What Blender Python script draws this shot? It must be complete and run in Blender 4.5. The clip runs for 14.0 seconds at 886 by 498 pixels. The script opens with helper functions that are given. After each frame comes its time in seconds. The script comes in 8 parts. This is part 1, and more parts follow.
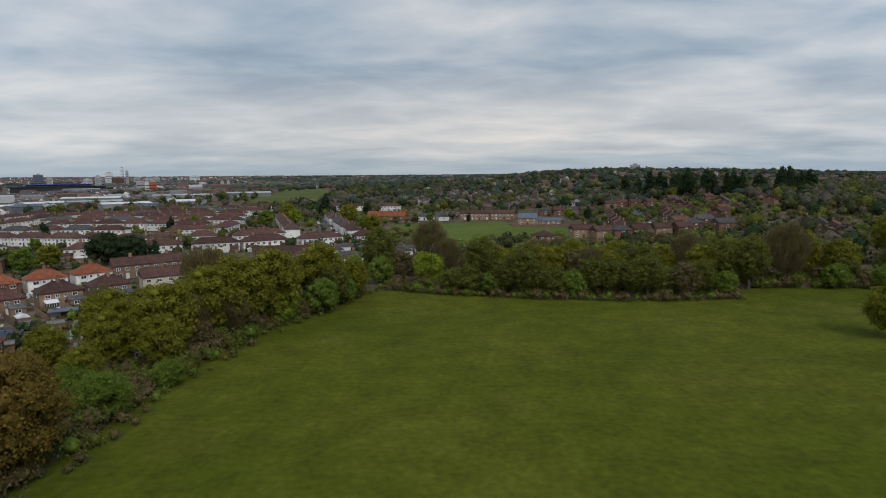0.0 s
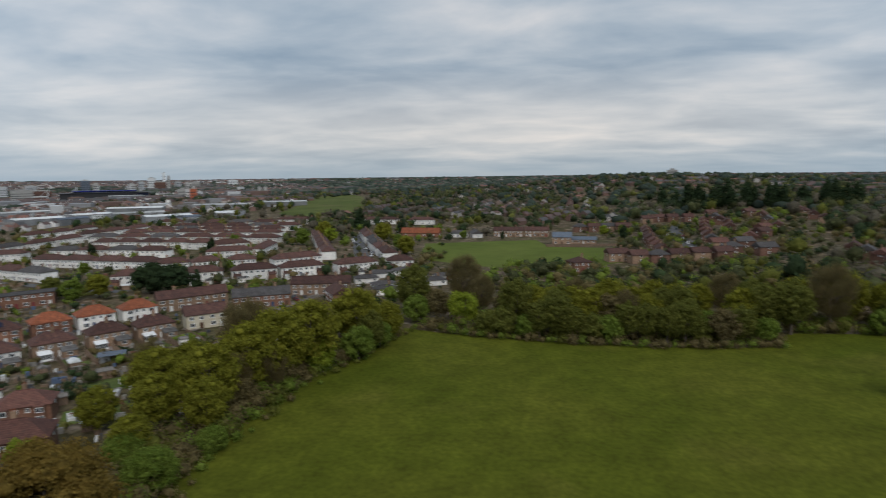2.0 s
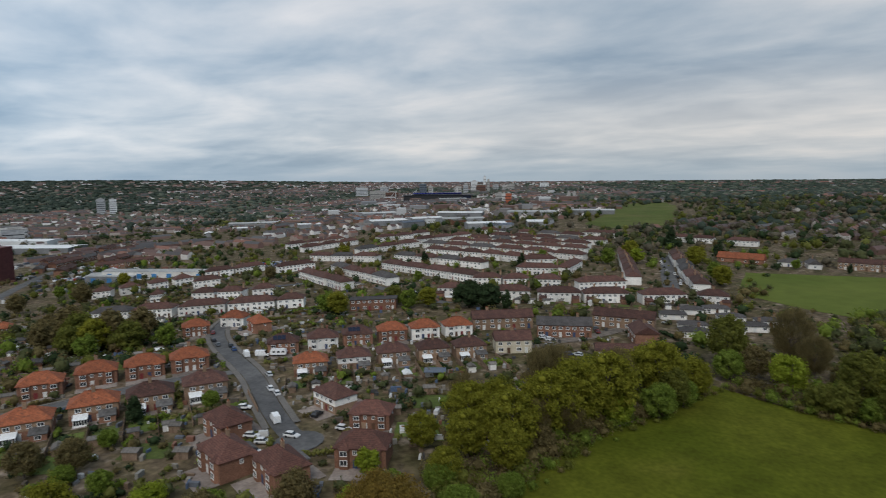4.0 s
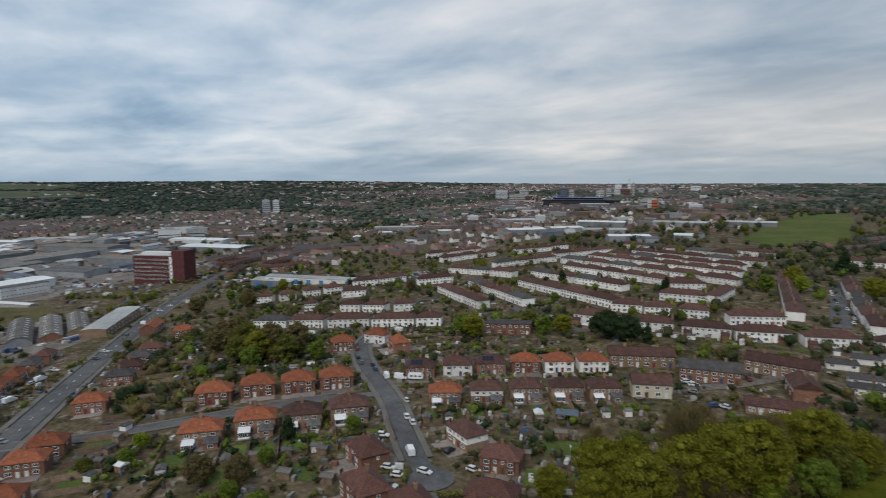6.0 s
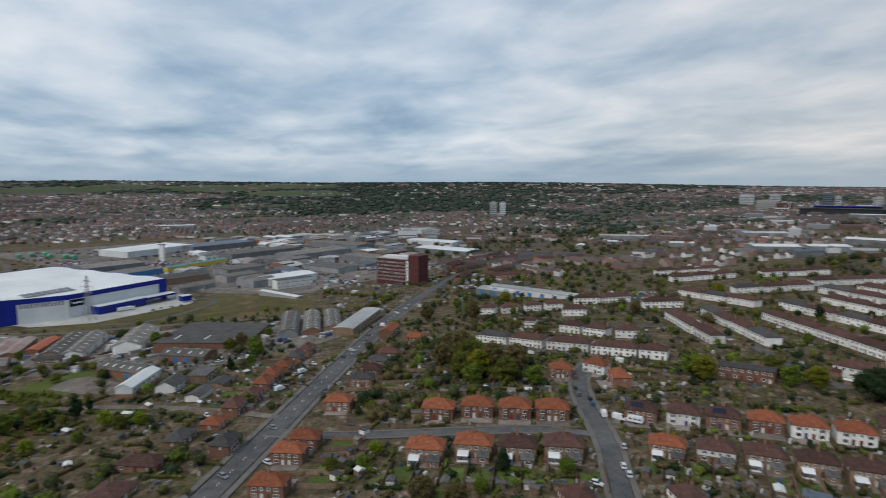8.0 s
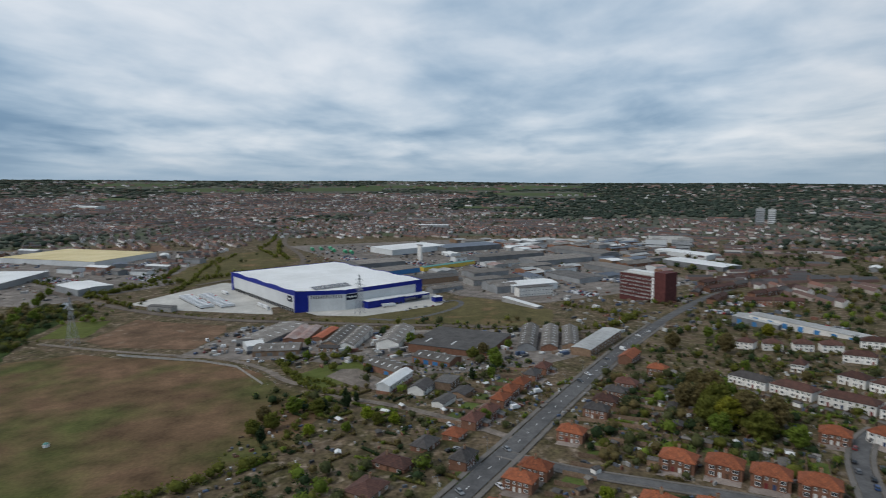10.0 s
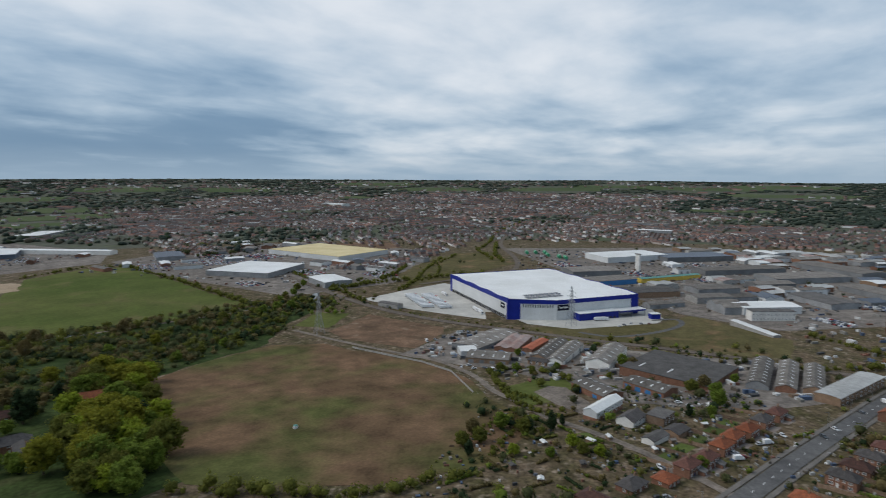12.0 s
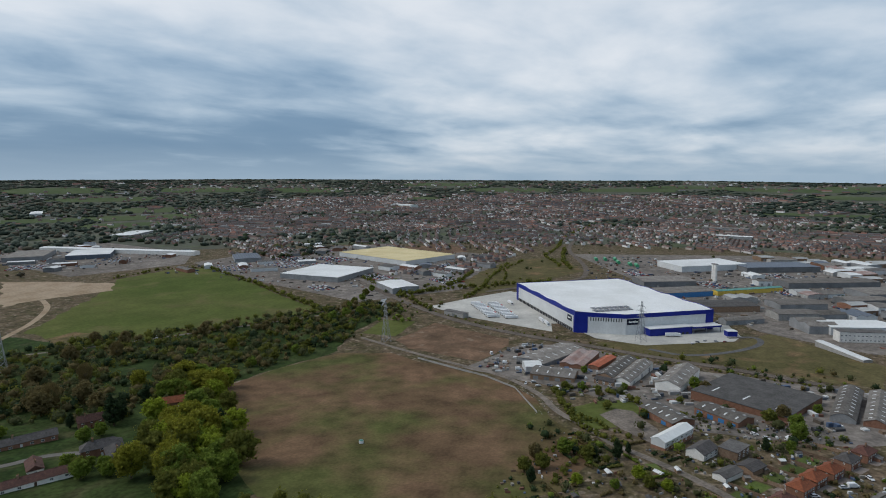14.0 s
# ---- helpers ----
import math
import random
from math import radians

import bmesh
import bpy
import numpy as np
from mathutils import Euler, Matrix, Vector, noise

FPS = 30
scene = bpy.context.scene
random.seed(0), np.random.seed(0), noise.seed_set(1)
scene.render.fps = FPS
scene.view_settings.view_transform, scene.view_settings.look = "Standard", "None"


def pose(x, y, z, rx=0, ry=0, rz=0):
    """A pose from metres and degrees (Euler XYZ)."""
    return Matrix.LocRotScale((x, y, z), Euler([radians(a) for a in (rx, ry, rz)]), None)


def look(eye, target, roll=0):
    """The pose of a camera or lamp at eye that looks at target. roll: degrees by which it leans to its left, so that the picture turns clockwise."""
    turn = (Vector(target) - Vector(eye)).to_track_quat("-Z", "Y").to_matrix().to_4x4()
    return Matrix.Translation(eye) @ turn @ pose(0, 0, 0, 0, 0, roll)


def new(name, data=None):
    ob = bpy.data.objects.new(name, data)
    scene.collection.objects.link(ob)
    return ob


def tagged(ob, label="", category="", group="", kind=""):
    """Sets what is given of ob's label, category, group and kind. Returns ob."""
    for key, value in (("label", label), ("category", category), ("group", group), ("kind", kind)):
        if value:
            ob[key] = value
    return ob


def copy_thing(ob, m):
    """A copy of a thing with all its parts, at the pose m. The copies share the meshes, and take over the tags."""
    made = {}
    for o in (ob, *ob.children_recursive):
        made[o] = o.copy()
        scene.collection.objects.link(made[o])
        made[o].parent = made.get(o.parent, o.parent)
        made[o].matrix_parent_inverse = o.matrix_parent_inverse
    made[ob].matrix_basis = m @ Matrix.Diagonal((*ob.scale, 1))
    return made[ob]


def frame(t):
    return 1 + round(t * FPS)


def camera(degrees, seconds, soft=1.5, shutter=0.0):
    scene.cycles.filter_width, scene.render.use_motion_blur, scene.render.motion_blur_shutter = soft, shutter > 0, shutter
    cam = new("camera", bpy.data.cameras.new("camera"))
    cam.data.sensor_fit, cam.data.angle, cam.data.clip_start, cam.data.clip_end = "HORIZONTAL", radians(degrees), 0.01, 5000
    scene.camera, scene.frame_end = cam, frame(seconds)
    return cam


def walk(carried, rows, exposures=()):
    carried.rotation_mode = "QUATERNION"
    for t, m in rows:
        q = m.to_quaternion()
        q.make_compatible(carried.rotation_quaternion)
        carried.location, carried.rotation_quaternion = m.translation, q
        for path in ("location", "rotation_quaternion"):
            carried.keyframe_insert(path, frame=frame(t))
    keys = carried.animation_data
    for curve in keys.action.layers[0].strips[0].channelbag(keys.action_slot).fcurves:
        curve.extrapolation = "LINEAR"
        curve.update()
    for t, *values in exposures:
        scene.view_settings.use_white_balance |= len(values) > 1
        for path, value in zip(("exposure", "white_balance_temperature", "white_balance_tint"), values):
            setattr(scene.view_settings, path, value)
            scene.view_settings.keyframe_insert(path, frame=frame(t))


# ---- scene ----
cam = camera(73.40, 14.0, soft=1.0, shutter=0.5)
PATH = [
    (0, (0.20, -1.63, 33.00), (0.20, 97.58, 20.47), -0.46),
    (0.5, (0.28, -1.42, 36.27), (0.26, 97.79, 23.75), -0.54),
    (1, (0.39, -1.05, 39.70), (0.36, 98.16, 27.18), -0.61),
    (1.5, (0.38, -0.79, 42.98), (0.36, 98.42, 30.47), -0.69),
    (2, (-0.23, -1.02, 46.37), (-5.77, 98.05, 33.93), -0.70),
    (2.5, (-0.74, -1.17, 49.85), (-20.99, 95.98, 37.58), -0.66),
    (3, (-0.66, -1.39, 53.13), (-36.26, 91.28, 41.08), -0.61),
    (5.5, (0.26, -0.96, 69.45), (-65.08, 73.83, 57.74), -0.45),
    (6, (0.54, -1.22, 72.62), (-70.27, 68.42, 60.96), -0.36),
    (6.5, (0.34, -1.32, 75.82), (-75.95, 62.28, 64.21), -0.34),
    (7, (0.21, -1.13, 78.81), (-81.27, 55.69, 67.29), -0.33),
    (7.5, (0.35, -0.93, 82.22), (-86.37, 47.51, 70.68), -0.26),
    (8, (-0.09, -0.56, 85.41), (-91.43, 38.48, 73.88), -0.22),
    (8.5, (-0.18, 0.05, 88.57), (-95.29, 28.71, 77.12), -0.16),
    (11, (0.41, 0.75, 106.03), (-97.09, -18.12, 94.26), -0.21),
    (11.5, (0.11, 1.51, 109.15), (-95.15, -26.52, 97.32), -0.20),
    (12, (0.06, 1.62, 112.25), (-92.79, -33.58, 100.42), -0.17),
    (12.5, (-0.09, 2.17, 115.58), (-89.96, -40.03, 103.65), -0.16),
    (13, (-0.50, 2.71, 118.68), (-88.79, -42.71, 106.75), -0.11),
    (13.5, (-0.53, 2.76, 121.94), (-88.78, -42.73, 110.00), -0.15),
    (14, (-0.53, 2.93, 125.00), (-88.74, -42.62, 112.98), -0.20),
]
walk(cam, [(t, look(eye, target, roll)) for t, eye, target, roll in PATH])

# ---- light ----
world = bpy.data.worlds.new("overcast_sky")
scene.world = world
world.use_nodes = True
wn, wl = world.node_tree.nodes, world.node_tree.links


def wnode(kind, **values):
    n = wn.new(kind)
    for key, value in values.items():
        n.inputs[key].default_value = value
    return n


def wmath(op, a, b=0.0):
    n = wn.new("ShaderNodeMath")
    n.operation = op
    for k, v in enumerate((a, b)):
        if isinstance(v, (int, float)):
            n.inputs[k].default_value = v
        else:
            wl.new(v, n.inputs[k])
    return n.outputs[0]


SUN_UP, SUN_TURN = 46, 150
sky = wn.new("ShaderNodeTexSky")
sky.sky_type, sky.sun_disc = "NISHITA", False
sky.sun_elevation, sky.sun_rotation = radians(SUN_UP), radians(SUN_TURN)
sky.air_density, sky.dust_density = 1.0, 1.5
coord = wn.new("ShaderNodeTexCoord")
split = wn.new("ShaderNodeSeparateXYZ")
wl.new(coord.outputs["Generated"], split.inputs[0])
sx, sy, sz = split.outputs
lift = wmath("ADD", wmath("MAXIMUM", sz, 0.0), 0.13)
flat = wn.new("ShaderNodeCombineXYZ")
wl.new(wmath("DIVIDE", sx, lift), flat.inputs[0])
wl.new(wmath("DIVIDE", sy, lift), flat.inputs[1])
streak = wn.new("ShaderNodeMapping")
streak.inputs["Rotation"].default_value = (0, 0, radians(28))
streak.inputs["Scale"].default_value = (0.75, 1.0, 1.0)
wl.new(flat.outputs[0], streak.inputs[0])
big = wnode("ShaderNodeTexNoise", Scale=0.50, Detail=3.0, Roughness=0.5, Distortion=0.25)
small = wnode("ShaderNodeTexNoise", Scale=1.5, Detail=7.0, Roughness=0.52, Distortion=0.25)
for n in (big, small):
    wl.new(streak.outputs[0], n.inputs["Vector"])
wisps = wnode("ShaderNodeTexNoise", Scale=4.2, Detail=5.0, Roughness=0.5, Distortion=0.2)
wl.new(streak.outputs[0], wisps.inputs["Vector"])
mixed = wmath("ADD", wmath("MULTIPLY", big.outputs["Fac"], 0.50), wmath("MULTIPLY", small.outputs["Fac"], 0.46))
mixed = wmath("ADD", mixed, wmath("MULTIPLY", wmath("SUBTRACT", wisps.outputs["Fac"], 0.5), 0.06))
mixed = wmath("ADD", mixed, 0.02)
cloud = wn.new("ShaderNodeValToRGB")
cloud.color_ramp.interpolation = "B_SPLINE"
for k, (at, c) in enumerate(((0.34, (0.14, 0.27, 0.43)), (0.45, (0.36, 0.50, 0.645)), (0.55, (0.595, 0.70, 0.80)), (0.67, (0.94, 0.965, 0.99)))):
    e = cloud.color_ramp.elements[k] if k < 2 else cloud.color_ramp.elements.new(at)
    e.position, e.color = at, (*c, 1)
# thicker, bluer cloud to the south-west
south = wmath("ADD", wmath("MULTIPLY", sx, -0.55), wmath("MULTIPLY", sy, -0.83))
south = wmath("MULTIPLY", wmath("MAXIMUM", wmath("SUBTRACT", south, 0.84), 0.0), wmath("MAXIMUM", wmath("SUBTRACT", 0.22, sz), 0.0))
west = wmath("ADD", wmath("MULTIPLY", sx, -0.985), wmath("MULTIPLY", sy, -0.17))
high_up = wmath("MULTIPLY", wmath("MAXIMUM", wmath("SUBTRACT", wmath("ADD", wmath("MULTIPLY", sx, -0.55), wmath("MULTIPLY", sy, -0.83)), 0.2), 0.0), wmath("MULTIPLY", wmath("MAXIMUM", wmath("SUBTRACT", sz, 0.07), 0.0), 0.9))
thin = wmath("MAXIMUM", wmath("MULTIPLY", wmath("SUBTRACT", west, 0.66), 0.13), -0.03)
wl.new(wmath("SUBTRACT", wmath("ADD", mixed, wmath("ADD", thin, high_up)), wmath("MULTIPLY", south, 6.5)), cloud.inputs[0])
# a paler band of thin cloud low in the sky, and a blue-grey veil at the very rim
band = wn.new("ShaderNodeValToRGB")
band.color_ramp.interpolation = "B_SPLINE"
for k, (at, v) in enumerate(((0.0, 0.0), (0.03, 0.30), (0.085, 0.62), (0.17, 0.08), (0.4, 0.0))):
    e = band.color_ramp.elements[k] if k < 2 else band.color_ramp.elements.new(at)
    e.position, e.color = at, (v, v, v, 1)
wl.new(sz, band.inputs[0])
pale = wn.new("ShaderNodeMix")
pale.data_type = "RGBA"
north = wmath("MINIMUM", wmath("MAXIMUM", wmath("SUBTRACT", wmath("MULTIPLY", sy, 1.3), 0.40), 0.10), 1.0)
wl.new(wmath("MULTIPLY", band.outputs[0], north), pale.inputs[0])
wl.new(cloud.outputs[0], pale.inputs[6])
pale.inputs[7].default_value = (0.86, 0.865, 0.85, 1)
rim = wn.new("ShaderNodeValToRGB")
for k, (at, v) in enumerate(((0.0, 0.85), (0.05, 0.0))):
    rim.color_ramp.elements[k].position, rim.color_ramp.elements[k].color = at, (v, v, v, 1)
wl.new(sz, rim.inputs[0])
veil = wn.new("ShaderNodeMix")
veil.data_type = "RGBA"
wl.new(rim.outputs[0], veil.inputs[0])
wl.new(pale.outputs[2], veil.inputs[6])
veil.inputs[7].default_value = (0.38, 0.51, 0.63, 1)
scaled = wn.new("ShaderNodeMix")
scaled.data_type, scaled.blend_type = "RGBA", "MULTIPLY"
scaled.inputs[0].default_value = 1.0
wl.new(veil.outputs[2], scaled.inputs[6])
warmth = wn.new("ShaderNodeMix")
warmth.data_type = "RGBA"
wl.new(wmath("MINIMUM", wmath("MAXIMUM", wmath("SUBTRACT", wmath("MULTIPLY", sy, 1.6), 0.65), 0.0), 1.0), warmth.inputs[0])
warmth.inputs[6].default_value = (8.98, 9.15, 9.45, 1)
warmth.inputs[7].default_value = (10.4, 9.2, 8.4, 1)
wl.new(warmth.outputs[2], scaled.inputs[7])
cover = wn.new("ShaderNodeMix")
cover.data_type = "RGBA"
cover.inputs[0].default_value = 0.90
wl.new(sky.outputs[0], cover.inputs[6])
wl.new(scaled.outputs[2], cover.inputs[7])
back = wn["Background"]
back.inputs[1].default_value = 0.097
wl.new(cover.outputs[2], back.inputs[0])

sun = new("sun", bpy.data.lights.new("sun", "SUN"))
sun.data.energy, sun.data.angle, sun.data.color = 1.5, radians(25), (1.0, 0.97, 0.92)
sun.matrix_world = look((math.sin(radians(SUN_TURN)) * 100, math.cos(radians(SUN_TURN)) * 100, 100 * math.tan(radians(SUN_UP))), (0, 0, 0))
scene.view_settings.exposure = 0.0


# ---- materials ----
def material(name, low, high, scale=0.5, rough=0.85, metal=0.0, fine=8.0, fine_amount=0.25, bump=0.15, vary=0.12,
             pattern="", joint=None, pieces=False, world_space=False, third=None, mid=0.0, mid_scale=0.0, third_scale=0.0, third_from=(0.55, 0.72)):
    """A surface that wanders between two colours at one scale and is mottled at a finer one."""
    m = bpy.data.materials.new(name)
    m.use_nodes = True
    nd, ln = m.node_tree.nodes, m.node_tree.links
    shader = nd["Principled BSDF"]
    shader.inputs["Roughness"].default_value = rough
    shader.inputs["Metallic"].default_value = metal
    shader.inputs["Specular IOR Level"].default_value = 0.06 if world_space and rough > 0.5 else 0.25
    if world_space:
        where = nd.new("ShaderNodeNewGeometry").outputs["Position"]
    else:
        where = nd.new("ShaderNodeTexCoord").outputs["Object"]

    def noise_node(s, detail=5.0):
        n = nd.new("ShaderNodeTexNoise")
        n.inputs["Scale"].default_value, n.inputs["Detail"].default_value = s, detail
        ln.new(where, n.inputs["Vector"])
        return n.outputs["Fac"]

    def blend(kind, fac, a, b):
        n = nd.new("ShaderNodeMix")
        n.data_type, n.blend_type = "RGBA", kind
        for k, v in ((0, fac), (6, a), (7, b)):
            if isinstance(v, (int, float)):
                n.inputs[k].default_value = v
            elif isinstance(v, tuple):
                n.inputs[k].default_value = (*v, 1)
            else:
                ln.new(v, n.inputs[k])
        return n.outputs[2]

    def spread(value, lo, hi):
        n = nd.new("ShaderNodeMapRange")
        n.inputs["From Min"].default_value, n.inputs["From Max"].default_value = lo, hi
        ln.new(value, n.inputs["Value"])
        return n.outputs[0]

    wide = noise_node(scale)
    grain = noise_node(fine, 6.0)
    colour = blend("MIX", spread(wide, 0.33, 0.67), low, high)
    if third:
        colour = blend("MIX", spread(noise_node(third_scale or scale * 2.7, 7.0), *third_from), colour, third)
    if mid:
        mm = nd.new("ShaderNodeMapRange")
        mm.inputs["From Min"].default_value, mm.inputs["From Max"].default_value = 0.32, 0.68
        mm.inputs["To Min"].default_value, mm.inputs["To Max"].default_value = 1 - mid, 1 + mid
        ln.new(noise_node(mid_scale or scale * 5, 8.0), mm.inputs["Value"])
        colour = blend("MULTIPLY", 1.0, colour, mm.outputs[0])
    height = grain
    if pattern == "brick":
        b = nd.new("ShaderNodeTexBrick")
        turn = nd.new("ShaderNodeVectorMath")
        turn.operation = "DOT_PRODUCT"
        turn.inputs[1].default_value = (1, 1, 0)
        ln.new(where, turn.inputs[0])
        cut = nd.new("ShaderNodeSeparateXYZ")
        ln.new(where, cut.inputs[0])
        lay = nd.new("ShaderNodeCombineXYZ")
        ln.new(turn.outputs["Value"], lay.inputs[0])
        ln.new(cut.outputs[2], lay.inputs[1])
        ln.new(lay.outputs[0], b.inputs["Vector"])
        for key, v in (("Scale", 1.0), ("Brick Width", 0.225), ("Row Height", 0.075), ("Mortar Size", 0.01)):
            b.inputs[key].default_value = v
        b.inputs["Color1"].default_value, b.inputs["Color2"].default_value = (1, 1, 1, 1), (0.75, 0.75, 0.75, 1)
        b.inputs["Mortar"].default_value = (*(joint or (0.9, 0.85, 0.8)), 1)
        colour = blend("MULTIPLY", 0.6, colour, b.outputs["Color"])
    elif pattern in ("tile", "seam"):
        w = nd.new("ShaderNodeTexWave")
        w.wave_type, w.bands_direction, w.wave_profile = "BANDS", ("Z" if pattern == "tile" else "X"), "SAW"
        w.inputs["Scale"].default_value = 1.1 if pattern == "tile" else 0.35
        w.inputs["Distortion"].default_value = 0.3 if pattern == "tile" else 0.0
        ln.new(where, w.inputs["Vector"])
        dark = nd.new("ShaderNodeMapRange")
        dark.inputs["To Min"].default_value, dark.inputs["To Max"].default_value = (0.72, 1.08) if pattern == "tile" else (0.86, 1.03)
        ln.new(w.outputs["Fac"], dark.inputs["Value"])
        colour = blend("MULTIPLY", 1.0, colour, dark.outputs[0])
        height = w.outputs["Fac"]
    gmap = nd.new("ShaderNodeMapRange")
    gmap.inputs["From Min"].default_value, gmap.inputs["From Max"].default_value = 0.3, 0.7
    gmap.inputs["To Min"].default_value, gmap.inputs["To Max"].default_value = 1 - fine_amount, 1 + fine_amount
    ln.new(grain, gmap.inputs["Value"])
    colour = blend("MULTIPLY", 1.0, colour, gmap.outputs[0])
    if vary:
        rnd = nd.new("ShaderNodeNewGeometry").outputs["Random Per Island"] if pieces else nd.new("ShaderNodeObjectInfo").outputs["Random"]
        vm = nd.new("ShaderNodeMapRange")
        vm.inputs["To Min"].default_value, vm.inputs["To Max"].default_value = 1 - vary, 1 + vary
        ln.new(rnd, vm.inputs["Value"])
        colour = blend("MULTIPLY", 1.0, colour, vm.outputs[0])
    ln.new(colour, shader.inputs["Base Color"])
    if bump:
        bn = nd.new("ShaderNodeBump")
        bn.inputs["Strength"].default_value, bn.inputs["Distance"].default_value = bump, 0.05
        ln.new(height, bn.inputs["Height"])
        ln.new(bn.outputs[0], shader.inputs["Normal"])
    return m


def chosen(name, colours, rough=0.4, pieces=False, metal=0.0, mottle=0.15):
    """One of several flat paints, picked at random for each object or each loose piece."""
    m = material(name, (0.5, 0.5, 0.5), (0.5, 0.5, 0.5), rough=rough, vary=0, bump=0.0, metal=metal)
    nd, ln = m.node_tree.nodes, m.node_tree.links
    rnd = nd.new("ShaderNodeNewGeometry").outputs["Random Per Island"] if pieces else nd.new("ShaderNodeObjectInfo").outputs["Random"]
    ramp = nd.new("ShaderNodeValToRGB")
    ramp.color_ramp.interpolation = "CONSTANT"
    for k, c in enumerate(colours):
        e = ramp.color_ramp.elements[k] if k < 2 else ramp.color_ramp.elements.new(k / len(colours))
        e.position, e.color = k / len(colours), (*c, 1)
    ln.new(rnd, ramp.inputs[0])
    n = nd.new("ShaderNodeTexNoise")
    n.inputs["Scale"].default_value, n.inputs["Detail"].default_value = 0.9, 6.0
    tc = nd.new("ShaderNodeTexCoord")
    ln.new(tc.outputs["Object"], n.inputs["Vector"])
    mr = nd.new("ShaderNodeMapRange")
    mr.inputs["From Min"].default_value, mr.inputs["From Max"].default_value = 0.3, 0.7
    mr.inputs["To Min"].default_value, mr.inputs["To Max"].default_value = 1 - mottle, 1 + mottle
    ln.new(n.outputs["Fac"], mr.inputs["Value"])
    mx = nd.new("ShaderNodeMix")
    mx.data_type, mx.blend_type = "RGBA", "MULTIPLY"
    mx.inputs[0].default_value = 1.0
    ln.new(ramp.outputs[0], mx.inputs[6])
    ln.new(mr.outputs[0], mx.inputs[7])
    ln.new(mx.outputs[2], nd["Principled BSDF"].inputs["Base Color"])
    return m


def leaf(name, low, high, through_light=0.4, vary=0.28):
    m = material(name, low, high, scale=0.18, rough=0.8, fine=1.2, fine_amount=0.3, bump=0.0, vary=vary, pieces=True)
    nd, ln = m.node_tree.nodes, m.node_tree.links
    shader = nd["Principled BSDF"]
    soft = nd.new("ShaderNodeBsdfTranslucent")
    ln.new(shader.inputs["Base Color"].links[0].from_socket, soft.inputs[0])
    both = nd.new("ShaderNodeMixShader")
    both.inputs[0].default_value = through_light
    ln.new(shader.outputs[0], both.inputs[1])
    ln.new(soft.outputs[0], both.inputs[2])
    ln.new(both.outputs[0], nd["Material Output"].inputs["Surface"])
    shader.inputs["Specular IOR Level"].default_value = 0.1
    return m


M = {}
M["meadow"] = material("meadow_grass", (0.060, 0.073, 0.006), (0.086, 0.090, 0.010), 0.022, 0.95, fine=0.8, fine_amount=0.2, bump=0.3, vary=0, world_space=True, third=(0.104, 0.096, 0.016), mid=0.16, mid_scale=0.16, third_scale=0.03, third_from=(0.56, 0.80))
M["pitch"] = material("mown_grass", (0.082, 0.105, 0.020), (0.104, 0.124, 0.026), 0.02, 0.95, fine=0.12, fine_amount=0.10, bump=0.1, vary=0, world_space=True)
M["farmgrass"] = material("rough_field_grass", (0.066, 0.088, 0.020), (0.098, 0.106, 0.032), 0.007, 0.95, fine=0.25, fine_amount=0.16, bump=0.1, vary=0, world_space=True, third=(0.120, 0.104, 0.046), mid=0.14, mid_scale=0.035)
M["garden"] = material("garden_ground", (0.060, 0.054, 0.024), (0.124, 0.090, 0.060), 0.07, 0.95, fine=0.5, fine_amount=0.45, bump=0.2, vary=0, world_space=True, third=(0.22, 0.175, 0.135), mid=0.3, mid_scale=0.16)
M["lawn"] = material("lawn_grass", (0.058, 0.086, 0.016), (0.090, 0.112, 0.026), 0.2, 0.95, fine=1.0, fine_amount=0.2, vary=0.35)
M["brown_earth"] = material("bare_brown_field", (0.094, 0.062, 0.034), (0.158, 0.096, 0.058), 0.018, 0.95, fine=0.6, fine_amount=0.18, bump=0.3, vary=0, world_space=True, third=(0.074, 0.078, 0.026), mid=0.28, mid_scale=0.07, third_scale=0.014, third_from=(0.47, 0.64))
M["brown_plot"] = material("scraped_brown_earth", (0.110, 0.072, 0.046), (0.175, 0.108, 0.070), 0.03, 0.95, fine=0.6, fine_amount=0.22, bump=0.3, vary=0, world_space=True, third=(0.22, 0.165, 0.12), mid=0.26, mid_scale=0.09, third_from=(0.60, 0.78))
M["bank"] = material("dry_grass_bank", (0.078, 0.070, 0.028), (0.108, 0.090, 0.042), 0.012, 0.95, fine=0.4, fine_amount=0.22, bump=0.2, vary=0, world_space=True, third=(0.18, 0.115, 0.065), mid=0.2, mid_scale=0.08)
M["sand"] = material("pale_sand", (0.26, 0.19, 0.125), (0.36, 0.28, 0.2), 0.03, 0.95, fine=0.3, fine_amount=0.2, vary=0, world_space=True)
M["asphalt"] = material("asphalt", (0.086, 0.085, 0.086), (0.120, 0.117, 0.115), 0.05, 0.9, fine=0.9, fine_amount=0.15, vary=0, world_space=True, mid=0.15, mid_scale=0.2)
M["yard"] = material("pale_concrete_yard", (0.38, 0.365, 0.335), (0.48, 0.46, 0.42), 0.02, 0.9, fine=0.4, fine_amount=0.10, vary=0, world_space=True, mid=0.10, mid_scale=0.07)
M["pave"] = material("pavement_slabs", (0.125, 0.115, 0.105), (0.17, 0.155, 0.142), 0.12, 0.9, fine=1.8, fine_amount=0.15, vary=0, world_space=True)
